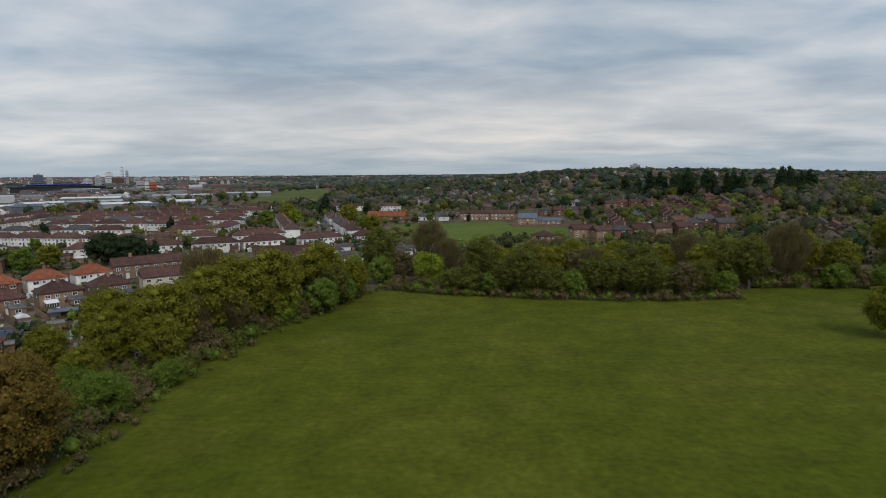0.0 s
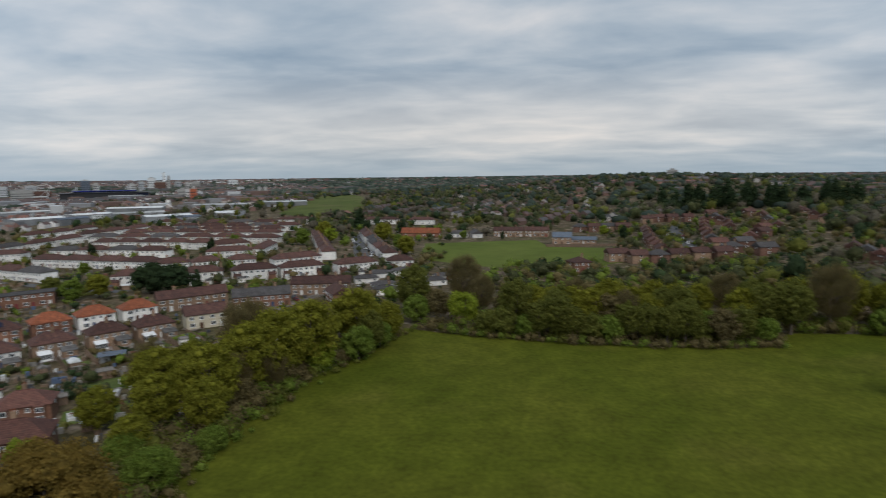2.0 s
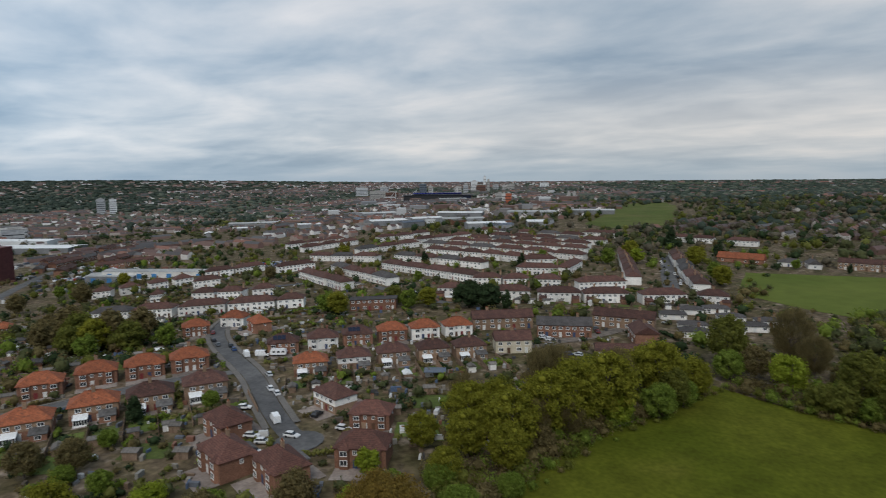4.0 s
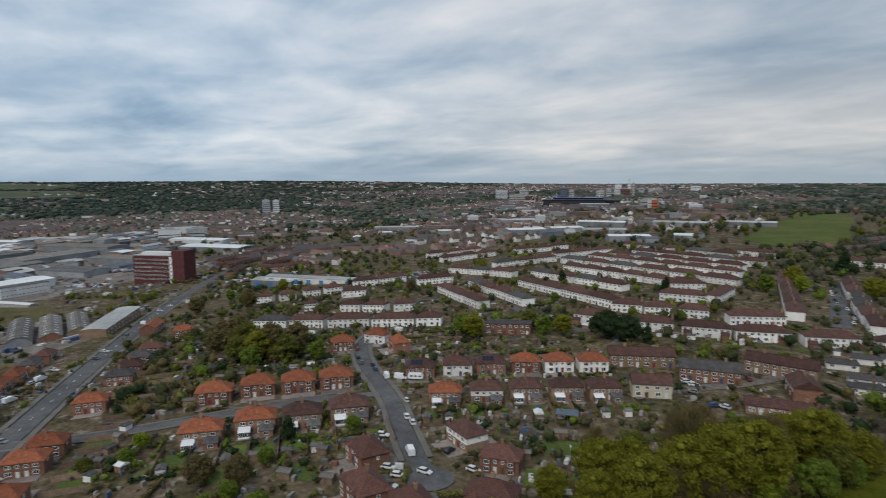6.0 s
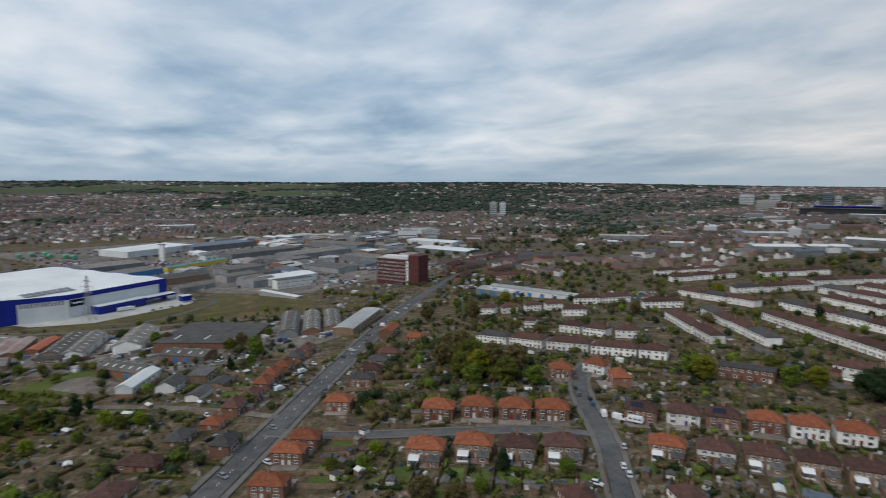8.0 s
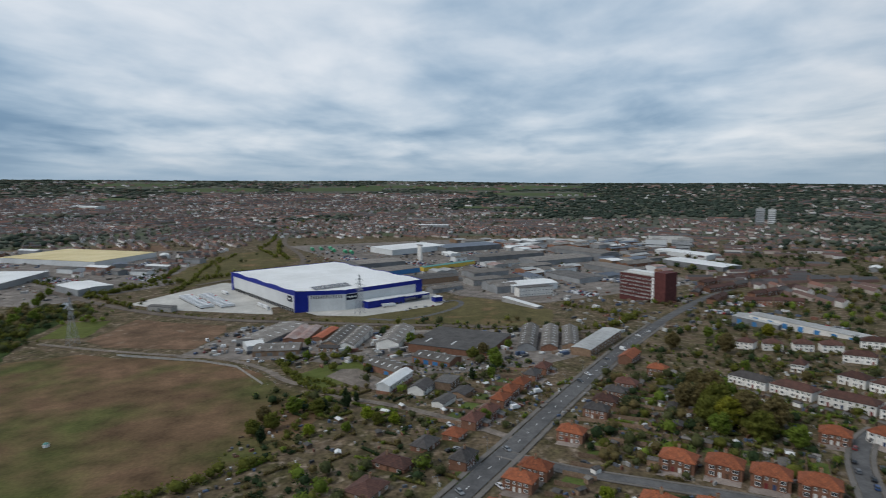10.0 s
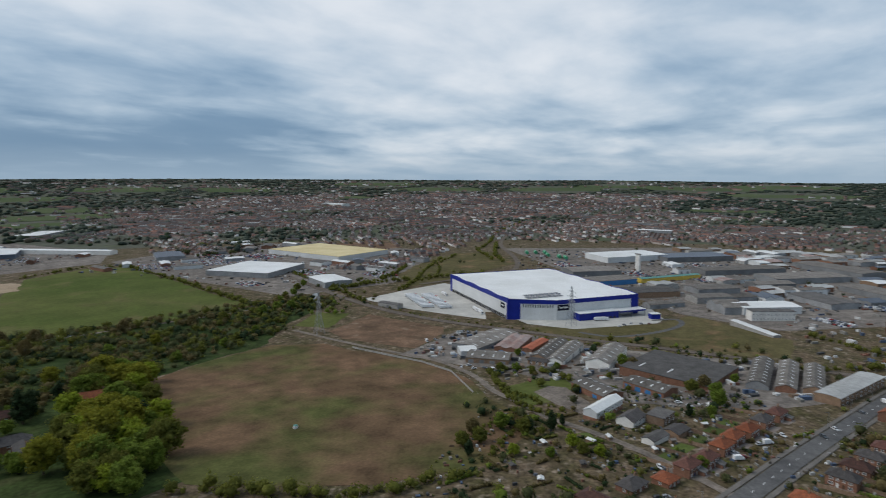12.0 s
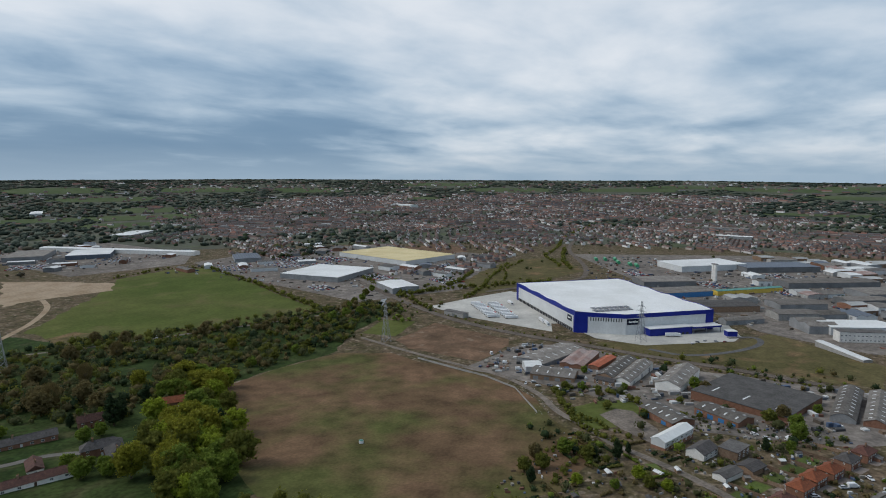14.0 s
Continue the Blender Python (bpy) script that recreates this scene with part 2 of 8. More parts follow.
M["track"] = material("worn_track", (0.135, 0.115, 0.098), (0.20, 0.168, 0.142), 0.05, 0.95, fine=0.6, fine_amount=0.25, vary=0, world_space=True, mid=0.2, mid_scale=0.15)
M["ballast"] = material("rail_ballast", (0.10, 0.082, 0.068), (0.15, 0.125, 0.105), 0.08, 0.95, fine=1.5, fine_amount=0.3, vary=0, world_space=True)
M["brick_red"] = material("red_brick", (0.180, 0.092, 0.060), (0.255, 0.132, 0.088), 0.5, 0.9, fine=3.0, vary=0.25, pattern="brick")
M["brick_brown"] = material("brown_brick", (0.22, 0.145, 0.095), (0.30, 0.20, 0.135), 0.5, 0.9, fine=3.0, vary=0.18, pattern="brick")
M["brick_dark"] = material("dark_red_brick", (0.092, 0.030, 0.028), (0.128, 0.043, 0.040), 0.3, 0.85, fine=2.0, vary=0.05, pattern="brick", joint=(0.8, 0.8, 0.8))
M["brick_dull"] = material("dull_red_brown_brick", (0.115, 0.062, 0.045), (0.165, 0.090, 0.066), 0.5, 0.9, fine=3.0, vary=0.25, pattern="brick")
M["roof_red"] = material("red_brown_clay_tiles", (0.098, 0.046, 0.036), (0.138, 0.061, 0.046), 0.5, 0.85, fine=2.2, fine_amount=0.3, bump=0.5, vary=0.22, pattern="tile", third=(0.085, 0.045, 0.036))
M["render"] = material("white_render", (0.63, 0.61, 0.575), (0.77, 0.75, 0.71), 0.25, 0.85, fine=2.5, fine_amount=0.12, bump=0.05, vary=0.16)
M["cream"] = material("cream_render", (0.48, 0.42, 0.31), (0.60, 0.54, 0.42), 0.4, 0.85, fine=2.5, fine_amount=0.1, bump=0.05, vary=0.14)
M["roof_orange"] = material("orange_clay_tiles", (0.20, 0.062, 0.030), (0.29, 0.092, 0.042), 0.5, 0.85, fine=2.2, fine_amount=0.3, bump=0.5, vary=0.22, pattern="tile", third=(0.13, 0.054, 0.034))
M["roof_brown"] = material("brown_clay_tiles", (0.066, 0.033, 0.027), (0.108, 0.052, 0.040), 0.5, 0.85, fine=2.2, fine_amount=0.3, bump=0.5, vary=0.28, pattern="tile", third=(0.052, 0.036, 0.030))
M["roof_grey"] = material("grey_roof_slates", (0.055, 0.049, 0.047), (0.088, 0.080, 0.077), 0.5, 0.8, fine=2.2, fine_amount=0.25, bump=0.4, vary=0.2, pattern="tile")
M["roof_blue"] = material("blue_grey_slates", (0.095, 0.115, 0.145), (0.13, 0.152, 0.188), 0.5, 0.7, fine=2.2, fine_amount=0.2, bump=0.4, vary=0.1, pattern="tile")
M["fibre"] = material("weathered_cement_sheet", (0.125, 0.112, 0.100), (0.20, 0.182, 0.164), 0.12, 0.9, fine=1.5, fine_amount=0.25, vary=0.35, pattern="seam", third=(0.085, 0.070, 0.058))
M["felt"] = material("grey_felt_roof", (0.072, 0.067, 0.064), (0.115, 0.108, 0.103), 0.15, 0.9, fine=1.2, fine_amount=0.25, vary=0.25, mid=0.15)
M["sheet_white"] = material("white_sheet_roof", (0.60, 0.60, 0.58), (0.72, 0.72, 0.71), 0.03, 0.5, fine=0.4, fine_amount=0.06, bump=0.1, vary=0.06, pattern="seam")
M["sheet_dull"] = material("weathered_pale_sheet_roof", (0.30, 0.30, 0.29), (0.44, 0.44, 0.43), 0.04, 0.8, fine=0.4, fine_amount=0.15, bump=0.1, vary=0.2, pattern="seam")
M["clad_white"] = material("white_wall_cladding", (0.56, 0.57, 0.57), (0.66, 0.67, 0.67), 0.05, 0.5, fine=0.5, fine_amount=0.06, bump=0.1, vary=0.08, pattern="seam")
M["clad_blue"] = material("deep_blue_cladding", (0.008, 0.018, 0.20), (0.011, 0.025, 0.25), 0.1, 0.4, fine=0.6, fine_amount=0.08, bump=0.05, vary=0.0)
M["clad_grey"] = material("grey_wall_cladding", (0.17, 0.175, 0.18), (0.25, 0.255, 0.26), 0.1, 0.6, fine=0.8, fine_amount=0.12, bump=0.1, vary=0.35, pattern="seam")
M["upvc"] = material("white_window_frame", (0.72, 0.72, 0.71), (0.78, 0.78, 0.77), 1.0, 0.4, vary=0.05, bump=0.0)
M["timber"] = material("weathered_timber", (0.16, 0.105, 0.07), (0.24, 0.17, 0.12), 0.8, 0.9, fine=6.0, fine_amount=0.3, vary=0.35)
M["concrete"] = material("grey_concrete", (0.28, 0.27, 0.255), (0.36, 0.35, 0.33), 0.4, 0.9, fine=3.0, vary=0.12)
M["steel"] = material("galvanised_steel", (0.26, 0.27, 0.28), (0.34, 0.35, 0.36), 1.0, 0.55, metal=0.5, vary=0.1, bump=0.0)
M["dark"] = material("dark_opening", (0.02, 0.02, 0.022), (0.035, 0.035, 0.038), 1.0, 0.6, vary=0.0, bump=0.0)
M["rubber"] = material("black_rubber", (0.02, 0.02, 0.02), (0.03, 0.03, 0.03), 2.0, 0.85, vary=0.0, bump=0.0)
M["water"] = material("grey_river_water", (0.06, 0.07, 0.07), (0.08, 0.09, 0.09), 0.2, 0.12, vary=0.0, bump=0.05, world_space=True)
M["solar"] = material("solar_panel", (0.012, 0.015, 0.03), (0.02, 0.025, 0.045), 1.0, 0.2, vary=0.0, bump=0.0)
M["paint"] = chosen("car_paint", ((0.55, 0.55, 0.56), (0.02, 0.02, 0.022), (0.30, 0.31, 0.33), (0.10, 0.105, 0.115), (0.62, 0.62, 0.62), (0.03, 0.06, 0.15), (0.45, 0.46, 0.47), (0.06, 0.07, 0.08), (0.60, 0.60, 0.60), (0.16, 0.03, 0.03), (0.20, 0.21, 0.22)), 0.3, mottle=0.04)
M["paint_bits"] = chosen("far_car_paint", ((0.55, 0.55, 0.56), (0.03, 0.03, 0.032), (0.30, 0.31, 0.33), (0.10, 0.105, 0.115), (0.62, 0.62, 0.62), (0.04, 0.07, 0.16), (0.28, 0.03, 0.03)), 0.35, pieces=True, mottle=0.04)
M["van_paint"] = material("white_van_paint", (0.68, 0.68, 0.68), (0.74, 0.74, 0.74), 0.5, 0.35, vary=0.05, bump=0.0)
M["red_paint"] = material("red_lorry_paint", (0.42, 0.03, 0.03), (0.48, 0.04, 0.035), 0.5, 0.4, vary=0.05, bump=0.0)
M["door"] = chosen("door_paint", ((0.62, 0.62, 0.6), (0.16, 0.03, 0.03), (0.04, 0.06, 0.12), (0.6, 0.6, 0.58), (0.09, 0.05, 0.03)), 0.5)
M["blue_paint"] = material("bright_blue_paint", (0.04, 0.16, 0.36), (0.06, 0.2, 0.42), 0.5, 0.5, vary=0.15)
M["teal"] = material("faded_teal_sheet", (0.08, 0.22, 0.19), (0.12, 0.28, 0.24), 0.3, 0.6, vary=0.1)
M["yellow"] = material("yellow_sheet", (0.55, 0.38, 0.06), (0.62, 0.45, 0.10), 0.3, 0.6, vary=0.1)
M["ochre"] = material("ochre_sheet_roof", (0.50, 0.40, 0.20), (0.60, 0.50, 0.28), 0.03, 0.7, fine=0.4, fine_amount=0.1, vary=0.05)
M["green_tank"] = material("green_painted_steel", (0.05, 0.26, 0.13), (0.07, 0.32, 0.17), 0.3, 0.5, vary=0.1)
M["orange_sheet"] = material("orange_rust_sheet", (0.33, 0.09, 0.045), (0.42, 0.13, 0.07), 0.3, 0.75, vary=0.1, pattern="seam")
M["patch_red"] = material("faded_red_sheet", (0.25, 0.14, 0.115), (0.34, 0.28, 0.26), 0.12, 0.8, vary=0.1, pattern="seam")
# far_wall and far_roof: distance haze is put into these muted, greyed colours
M["far_wall"] = chosen("hazy_far_walls", ((0.201, 0.136, 0.112), (0.543, 0.519, 0.496), (0.189, 0.112, 0.094), (0.283, 0.224, 0.195), (0.212, 0.142, 0.118), (0.708, 0.684, 0.661), (0.378, 0.325, 0.289), (0.236, 0.153, 0.130)), 0.85, pieces=True)
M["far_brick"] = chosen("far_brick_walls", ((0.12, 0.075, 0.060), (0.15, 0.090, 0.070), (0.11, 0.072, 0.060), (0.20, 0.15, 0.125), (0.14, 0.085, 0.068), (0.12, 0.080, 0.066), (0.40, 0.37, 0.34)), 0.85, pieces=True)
M["far_roof"] = chosen("hazy_far_roofs", ((0.090, 0.070, 0.066), (0.110, 0.072, 0.065), (0.084, 0.079, 0.079), (0.192, 0.096, 0.074), (0.098, 0.094, 0.095), (0.096, 0.068, 0.064), (0.126, 0.079, 0.067), (0.072, 0.067, 0.067)), 0.85, pieces=True)
M["far_shed"] = chosen("far_shed_sheet", ((0.42, 0.42, 0.42), (0.16, 0.15, 0.145), (0.14, 0.09, 0.075), (0.12, 0.115, 0.115), (0.22, 0.22, 0.225), (0.17, 0.11, 0.09)), 0.7, pieces=True)
M["town_pale"] = material("weathered_pale_panels", (0.30, 0.31, 0.32), (0.42, 0.43, 0.44), 0.05, 0.8, fine=0.3, fine_amount=0.2, vary=0.2)
M["bark"] = material("grey_brown_bark", (0.075, 0.058, 0.042), (0.12, 0.095, 0.07), 2.0, 0.95, fine=9.0, fine_amount=0.4, bump=0.4, vary=0.2)
M["leaf_green"] = leaf("fresh_green_leaves", (0.140, 0.195, 0.030), (0.194, 0.245, 0.044), 0.5)
M["leaf_olive"] = leaf("olive_spring_leaves", (0.172, 0.172, 0.020), (0.242, 0.234, 0.030), 0.5)
M["leaf_lime"] = leaf("lime_spring_leaves", (0.21, 0.26, 0.025), (0.28, 0.32, 0.04), 0.5)
M["leaf_dark"] = leaf("dark_evergreen_leaves", (0.024, 0.042, 0.018), (0.040, 0.060, 0.024), 0.25)
M["twig"] = leaf("brown_budding_twigs", (0.138, 0.112, 0.048), (0.185, 0.145, 0.062), 0.45)
M["bud"] = leaf("orange_brown_buds", (0.165, 0.112, 0.024), (0.215, 0.145, 0.034), 0.45)
M["leaf_mix"] = leaf("mixed_shrub_leaves", (0.153, 0.165, 0.042), (0.211, 0.205, 0.060), 0.5)
# naturally dark woods, tinted bluish with the haze of the air between
M["wood_deep"] = leaf("hazy_dark_woodland", (0.030, 0.043, 0.033), (0.044, 0.058, 0.042), 0.1, 0.16)
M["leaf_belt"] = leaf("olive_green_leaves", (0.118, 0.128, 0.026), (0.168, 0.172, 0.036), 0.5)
# far woods greyed, bluish and low in contrast: aerial haze painted into the leaves
M["wood_far"] = leaf("hazy_far_woodland", (0.080, 0.096, 0.072), (0.104, 0.116, 0.086), 0.1, 0.16)
M["wood_brown"] = leaf("hazy_budding_woodland", (0.082, 0.074, 0.052), (0.104, 0.088, 0.060), 0.1, 0.16)
M["leaf_far"] = leaf("distant_tree_leaves", (0.070, 0.082, 0.034), (0.102, 0.106, 0.044), 0.4)

glass = bpy.data.materials.new("window_glass")
glass.use_nodes = True
g = glass.node_tree.nodes["Principled BSDF"]
g.inputs["Base Color"].default_value = (0.03, 0.035, 0.04, 1)
g.inputs["Roughness"].default_value = 0.08
g.inputs["Specular IOR Level"].default_value = 0.6
M["glass"] = glass
M["scrubland"] = material("scrubby_valley_floor", (0.022, 0.040, 0.011), (0.042, 0.058, 0.018), 0.02, 0.95, fine=0.4, fine_amount=0.35, bump=0.2, vary=0, world_space=True, third=(0.066, 0.066, 0.030), mid=0.25, mid_scale=0.09)
# far ground in grey-green like the woods; its colour includes the distance haze
M["far_land"] = material("hazy_mixed_land", (0.074, 0.080, 0.060), (0.100, 0.100, 0.078), 0.004, 0.95, fine=0.06, fine_amount=0.2, bump=0.0, vary=0, world_space=True, third=(0.076, 0.092, 0.046), mid=0.15, mid_scale=0.02)
M["clutter"] = chosen("yard_clutter", ((0.30, 0.29, 0.28), (0.05, 0.05, 0.052), (0.50, 0.50, 0.49), (0.16, 0.11, 0.075), (0.10, 0.11, 0.13), (0.17, 0.08, 0.055), (0.20, 0.19, 0.17), (0.09, 0.075, 0.06), (0.22, 0.20, 0.17), (0.07, 0.10, 0.16)), 0.7, pieces=True)
M["far_grass"] = material("distant_farm_grass", (0.058, 0.082, 0.034), (0.078, 0.096, 0.044), 0.004, 0.95, fine=0.05, fine_amount=0.12, bump=0.0, vary=0, world_space=True)
M["estate"] = material("stained_estate_yard", (0.124, 0.108, 0.096), (0.190, 0.166, 0.147), 0.018, 0.9, fine=0.35, fine_amount=0.25, vary=0, world_space=True, third=(0.25, 0.22, 0.19), mid=0.28, mid_scale=0.10)
M["drive"] = material("block_paved_drive", (0.17, 0.135, 0.115), (0.25, 0.21, 0.185), 0.2, 0.9, fine=1.2, fine_amount=0.2, vary=0.3)


# ---- the lie of the land ----
def smooth(a, b, x):
    t = min(1.0, max(0.0, (x - a) / (b - a)))
    return t * t * (3 - 2 * t)


def terrain(x, y):
    """Height of the ground: a plateau, a long slope down into a river valley, a wooded hill, and a far rim."""
    u = (-x - 0.6 * y) / 1.166
    z = -5 - 35 * smooth(-50, 650, u) + 12 * smooth(60, 340, x) * smooth(-50, 250, y) + 29 * math.exp(-((x - 450) ** 2 + (y - 1500) ** 2) / 405000)
    r, az = math.hypot(x, y), math.degrees(math.atan2(-x, y))
    rim = 25 + 43 * smooth(28, 65, az) + 24 * smooth(75, 100, az) + 22 * smooth(100, 140, az)
    k = max(0.0, min(1.0, (r - 1900) / 2950))
    return z + (rim - z) * k * k * (1.6 - 0.6 * k)


class Shape:
    """Collects faces for one mesh."""

    def __init__(self):
        self.v, self.f, self.m = [], [], []

    def poly(self, pts, m=0):
        n = len(self.v)
        self.v.extend(tuple(p) for p in pts)
        self.f.append(tuple(range(n, n + len(pts))))
        self.m.append(m)
        return self

    def box(self, x0, x1, y0, y1, z0, z1, m=0):
        n = len(self.v)
        self.v += [(x0, y0, z0), (x1, y0, z0), (x1, y1, z0), (x0, y1, z0), (x0, y0, z1), (x1, y0, z1), (x1, y1, z1), (x0, y1, z1)]
        self.f += [(n, n + 3, n + 2, n + 1), (n + 4, n + 5, n + 6, n + 7), (n, n + 1, n + 5, n + 4), (n + 1, n + 2, n + 6, n + 5), (n + 2, n + 3, n + 7, n + 6), (n + 3, n, n + 4, n + 7)]
        self.m += [m] * 6
        return self

    def hull(self, low, high, m=0):
        """A closed solid between two rings of the same number of points."""
        n, k = len(self.v), len(low)
        self.v += [tuple(p) for p in low] + [tuple(p) for p in high]
        self.f += [tuple(n + i for i in reversed(range(k))), tuple(n + k + i for i in range(k))]
        self.f += [(n + i, n + (i + 1) % k, n + k + (i + 1) % k, n + k + i) for i in range(k)]
        self.m += [m] * (k + 2)
        return self

    def tube(self, a, b, ra, rb, sides=6, m=0):
        a, b = Vector(a), Vector(b)
        q = (b - a).to_track_quat("Z", "Y")
        ring = [Vector((math.cos(i * math.tau / sides), math.sin(i * math.tau / sides), 0)) for i in range(sides)]
        return self.hull([a + q @ (p * ra) for p in ring], [b + q @ (p * rb) for p in ring], m)

    def mesh(self, name, *mats):
        me = bpy.data.meshes.new(name)
        me.from_pydata(self.v, [], self.f)
        for key in mats:
            me.materials.append(M[key])
        if len(mats) > 1:
            me.polygons.foreach_set("material_index", self.m)
        me.update()
        return me


def part(name, shape, mats, parent=None, label="", at=None):
    me = shape if isinstance(shape, bpy.types.Mesh) else shape.mesh(name, *([mats] if isinstance(mats, str) else mats))
    ob = new(name, me)
    if parent:
        ob.parent = parent
    if at is not None:
        ob.matrix_basis = at
    if label:
        ob["label"] = label
    return ob


def spot(x, y, rot=0.0, dz=0.0, s=1.0, zs=None):
    return pose(x, y, terrain(x, y) + dz, 0, 0, rot) @ Matrix.Diagonal((s, s, zs or s, 1))


# one sheet of ground out to the rim
rings = [0.0] + [10.0 * i for i in range(1, 96)]
while rings[-1] < 4850:
    rings.append(rings[-1] * 1.03)
SPOKES = 360
gv = [(0.0, 0.0, terrain(0, 0))]
gf = []
for i, r in enumerate(rings[1:]):
    for j in range(SPOKES):
        a = j * math.tau / SPOKES
        x, y = r * math.cos(a), r * math.sin(a)
        gv.append((x, y, terrain(x, y)))
        n, k = 1 + i * SPOKES, (j + 1) % SPOKES
        gf.append((0, n + j, n + k) if i == 0 else (n - SPOKES + j, n + j, n + k, n - SPOKES + k))
gm = bpy.data.meshes.new("ground")
gm.from_pydata(gv, [], gf)
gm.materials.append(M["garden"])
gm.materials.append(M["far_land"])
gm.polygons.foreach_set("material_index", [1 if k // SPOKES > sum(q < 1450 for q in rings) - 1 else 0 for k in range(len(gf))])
gm.polygons.foreach_set("use_smooth", [True] * len(gf))
tagged(new("ground", gm), "wide mottled ground of gardens and rough grass", "ground", kind="structure")


def patch(name, corners, mat, label, category, lift=0.15, step=14.0, ragged=0.0, seed=1, kind="structure"):
    """A flat-lying area draped on the land, with a slightly ragged outline."""
    rng = random.Random(seed)
    line = []
    for (ax, ay), (bx, by) in zip(corners, corners[1:] + corners[:1]):
        n = max(1, int(math.hypot(bx - ax, by - ay) / (14 if ragged else 60)))
        for i in range(n):
            w = ragged if i else ragged * 0.4
            line.append((ax + (bx - ax) * i / n + rng.uniform(-w, w), ay + (by - ay) * i / n + rng.uniform(-w, w)))
    bm = bmesh.new()
    bm.faces.new([bm.verts.new((x, y, 0)) for x, y in line])
    xs, ys = [p[0] for p in line], [p[1] for p in line]
    for axis, lo, hi in ((0, min(xs), max(xs)), (1, min(ys), max(ys))):
        st = max(step, (hi - lo) / 40)
        c = lo + st
        while c < hi:
            no = (1, 0, 0) if axis == 0 else (0, 1, 0)
            bmesh.ops.bisect_plane(bm, geom=bm.verts[:] + bm.edges[:] + bm.faces[:], plane_co=(c, c, 0), plane_no=no)
            c += st
    for v in bm.verts:
        v.co.z = terrain(v.co.x, v.co.y) + lift
    bmesh.ops.recalc_face_normals(bm, faces=bm.faces)
    if bm.faces and sum(f.normal.z for f in bm.faces) < 0:
        bmesh.ops.reverse_faces(bm, faces=bm.faces)
    me = bpy.data.meshes.new(name)
    bm.to_mesh(me)
    bm.free()
    me.materials.append(M[mat])
    return tagged(new(name, me), label, category, kind=kind)


def resample(line, step):
    out = [line[0]]
    for (ax, ay), (bx, by) in zip(line, line[1:]):
        n = max(1, round(math.hypot(bx - ax, by - ay) / step))
        out += [(ax + (bx - ax) * i / n, ay + (by - ay) * i / n) for i in range(1, n + 1)]
    return out


def rounded(line, times=2):
    """Cuts the corners of a line so that it bends gently."""
    for _ in range(times):
        out = [line[0]]
        for a, b in zip(line, line[1:]):
            out += [(a[0] * 0.75 + b[0] * 0.25, a[1] * 0.75 + b[1] * 0.25), (a[0] * 0.25 + b[0] * 0.75, a[1] * 0.25 + b[1] * 0.75)]
        line = out + [line[-1]]
    return line


def ribbon(name, line, width, mat, label, category, lift=0.2, offset=0.0, thick=0.0, kind="structure", step=8.0):
    """A road, kerb or track of even width along a line."""
    pts = resample(rounded(line), step)
    s = Shape()
    left, right = [], []
    for i, (x, y) in enumerate(pts):
        ax, ay = pts[max(0, i - 1)]
        bx, by = pts[min(len(pts) - 1, i + 1)]
        d = math.hypot(bx - ax, by - ay) or 1.0
        nx, ny = -(by - ay) / d, (bx - ax) / d
        for side, w in ((left, offset + width / 2), (right, offset - width / 2)):
            px, py = x + nx * w, y + ny * w
            side.append((px, py, terrain(px, py) + lift))
    for i in range(len(pts) - 1):
        s.poly([right[i], right[i + 1], left[i + 1], left[i]])
        if thick:
            for side in (left, right):
                a, b = side[i], side[i + 1]
                s.poly([(a[0], a[1], a[2] - thick), (b[0], b[1], b[2] - thick), b, a])
    return tagged(new(name, s.mesh(name, mat)), label, category, kind=kind)


def offset_line(line, w):
    pts = resample(rounded(line), 6.0)
    out = []
    for i, (x, y) in enumerate(pts):
        ax, ay = pts[max(0, i - 1)]
        bx, by = pts[min(len(pts) - 1, i + 1)]
        d = math.hypot(bx - ax, by - ay) or 1.0
        out.append((x - (by - ay) / d * w, y + (bx - ax) / d * w))
    return out


# fields and open ground
HEDGE = [(-47, -60), (-47, 20), (-46, 66), (-45, 80), (-44.5, 98), (-42, 118), (-37, 138), (-31, 150), (-19, 187)]
NORTH = [(-19, 187), (6, 177), (30, 171), (57, 167), (84, 167), (97, 181), (118, 178), (150, 168)]
patch("meadow", [(x - 7.5, y + 1) for x, y in HEDGE[:-1]] + [(-24, 193)] + [(x, y + 4) for x, y in NORTH[1:]] + [(240, 120), (230, -60)], "meadow", "broad green meadow with paler tired grass patches", "meadow", 0.12, ragged=1.2)
patch("sports_field", [(-38, 432), (45, 450), (49, 409), (100, 396), (95, 345), (60, 318), (29, 311), (1, 325), (-34, 352)], "pitch", "smooth mown sports field behind the tree belt", "sports field", 0.15, ragged=1.0, seed=2)
patch("bare_field", [(-456, -288), (-441, -249), (-428, -185), (-412, -154), (-385, -122), (-352, -102), (-318, -66), (-255, -66), (-215, -110), (-189, -190), (-230, -262), (-305, -342), (-375, -345), (-435, -331)], "brown_earth", "scraped brown field with faint green growth", "field", 0.15, ragged=2.0, seed=3)
patch("bare_field", [(-500, -310), (-584, -309), (-556, -209), (-531, -199), (-466, -201), (-478, -280)], "brown_plot", "smaller scraped brown plot beside the railway", "field", 0.15, ragged=1.5, seed=4)
patch("green_corner", [(-509, -358), (-574, -371), (-580, -332), (-515, -319)], "farmgrass", "small bright green grass corner under the pylon", "grass", 0.18, ragged=1.5, seed=5)
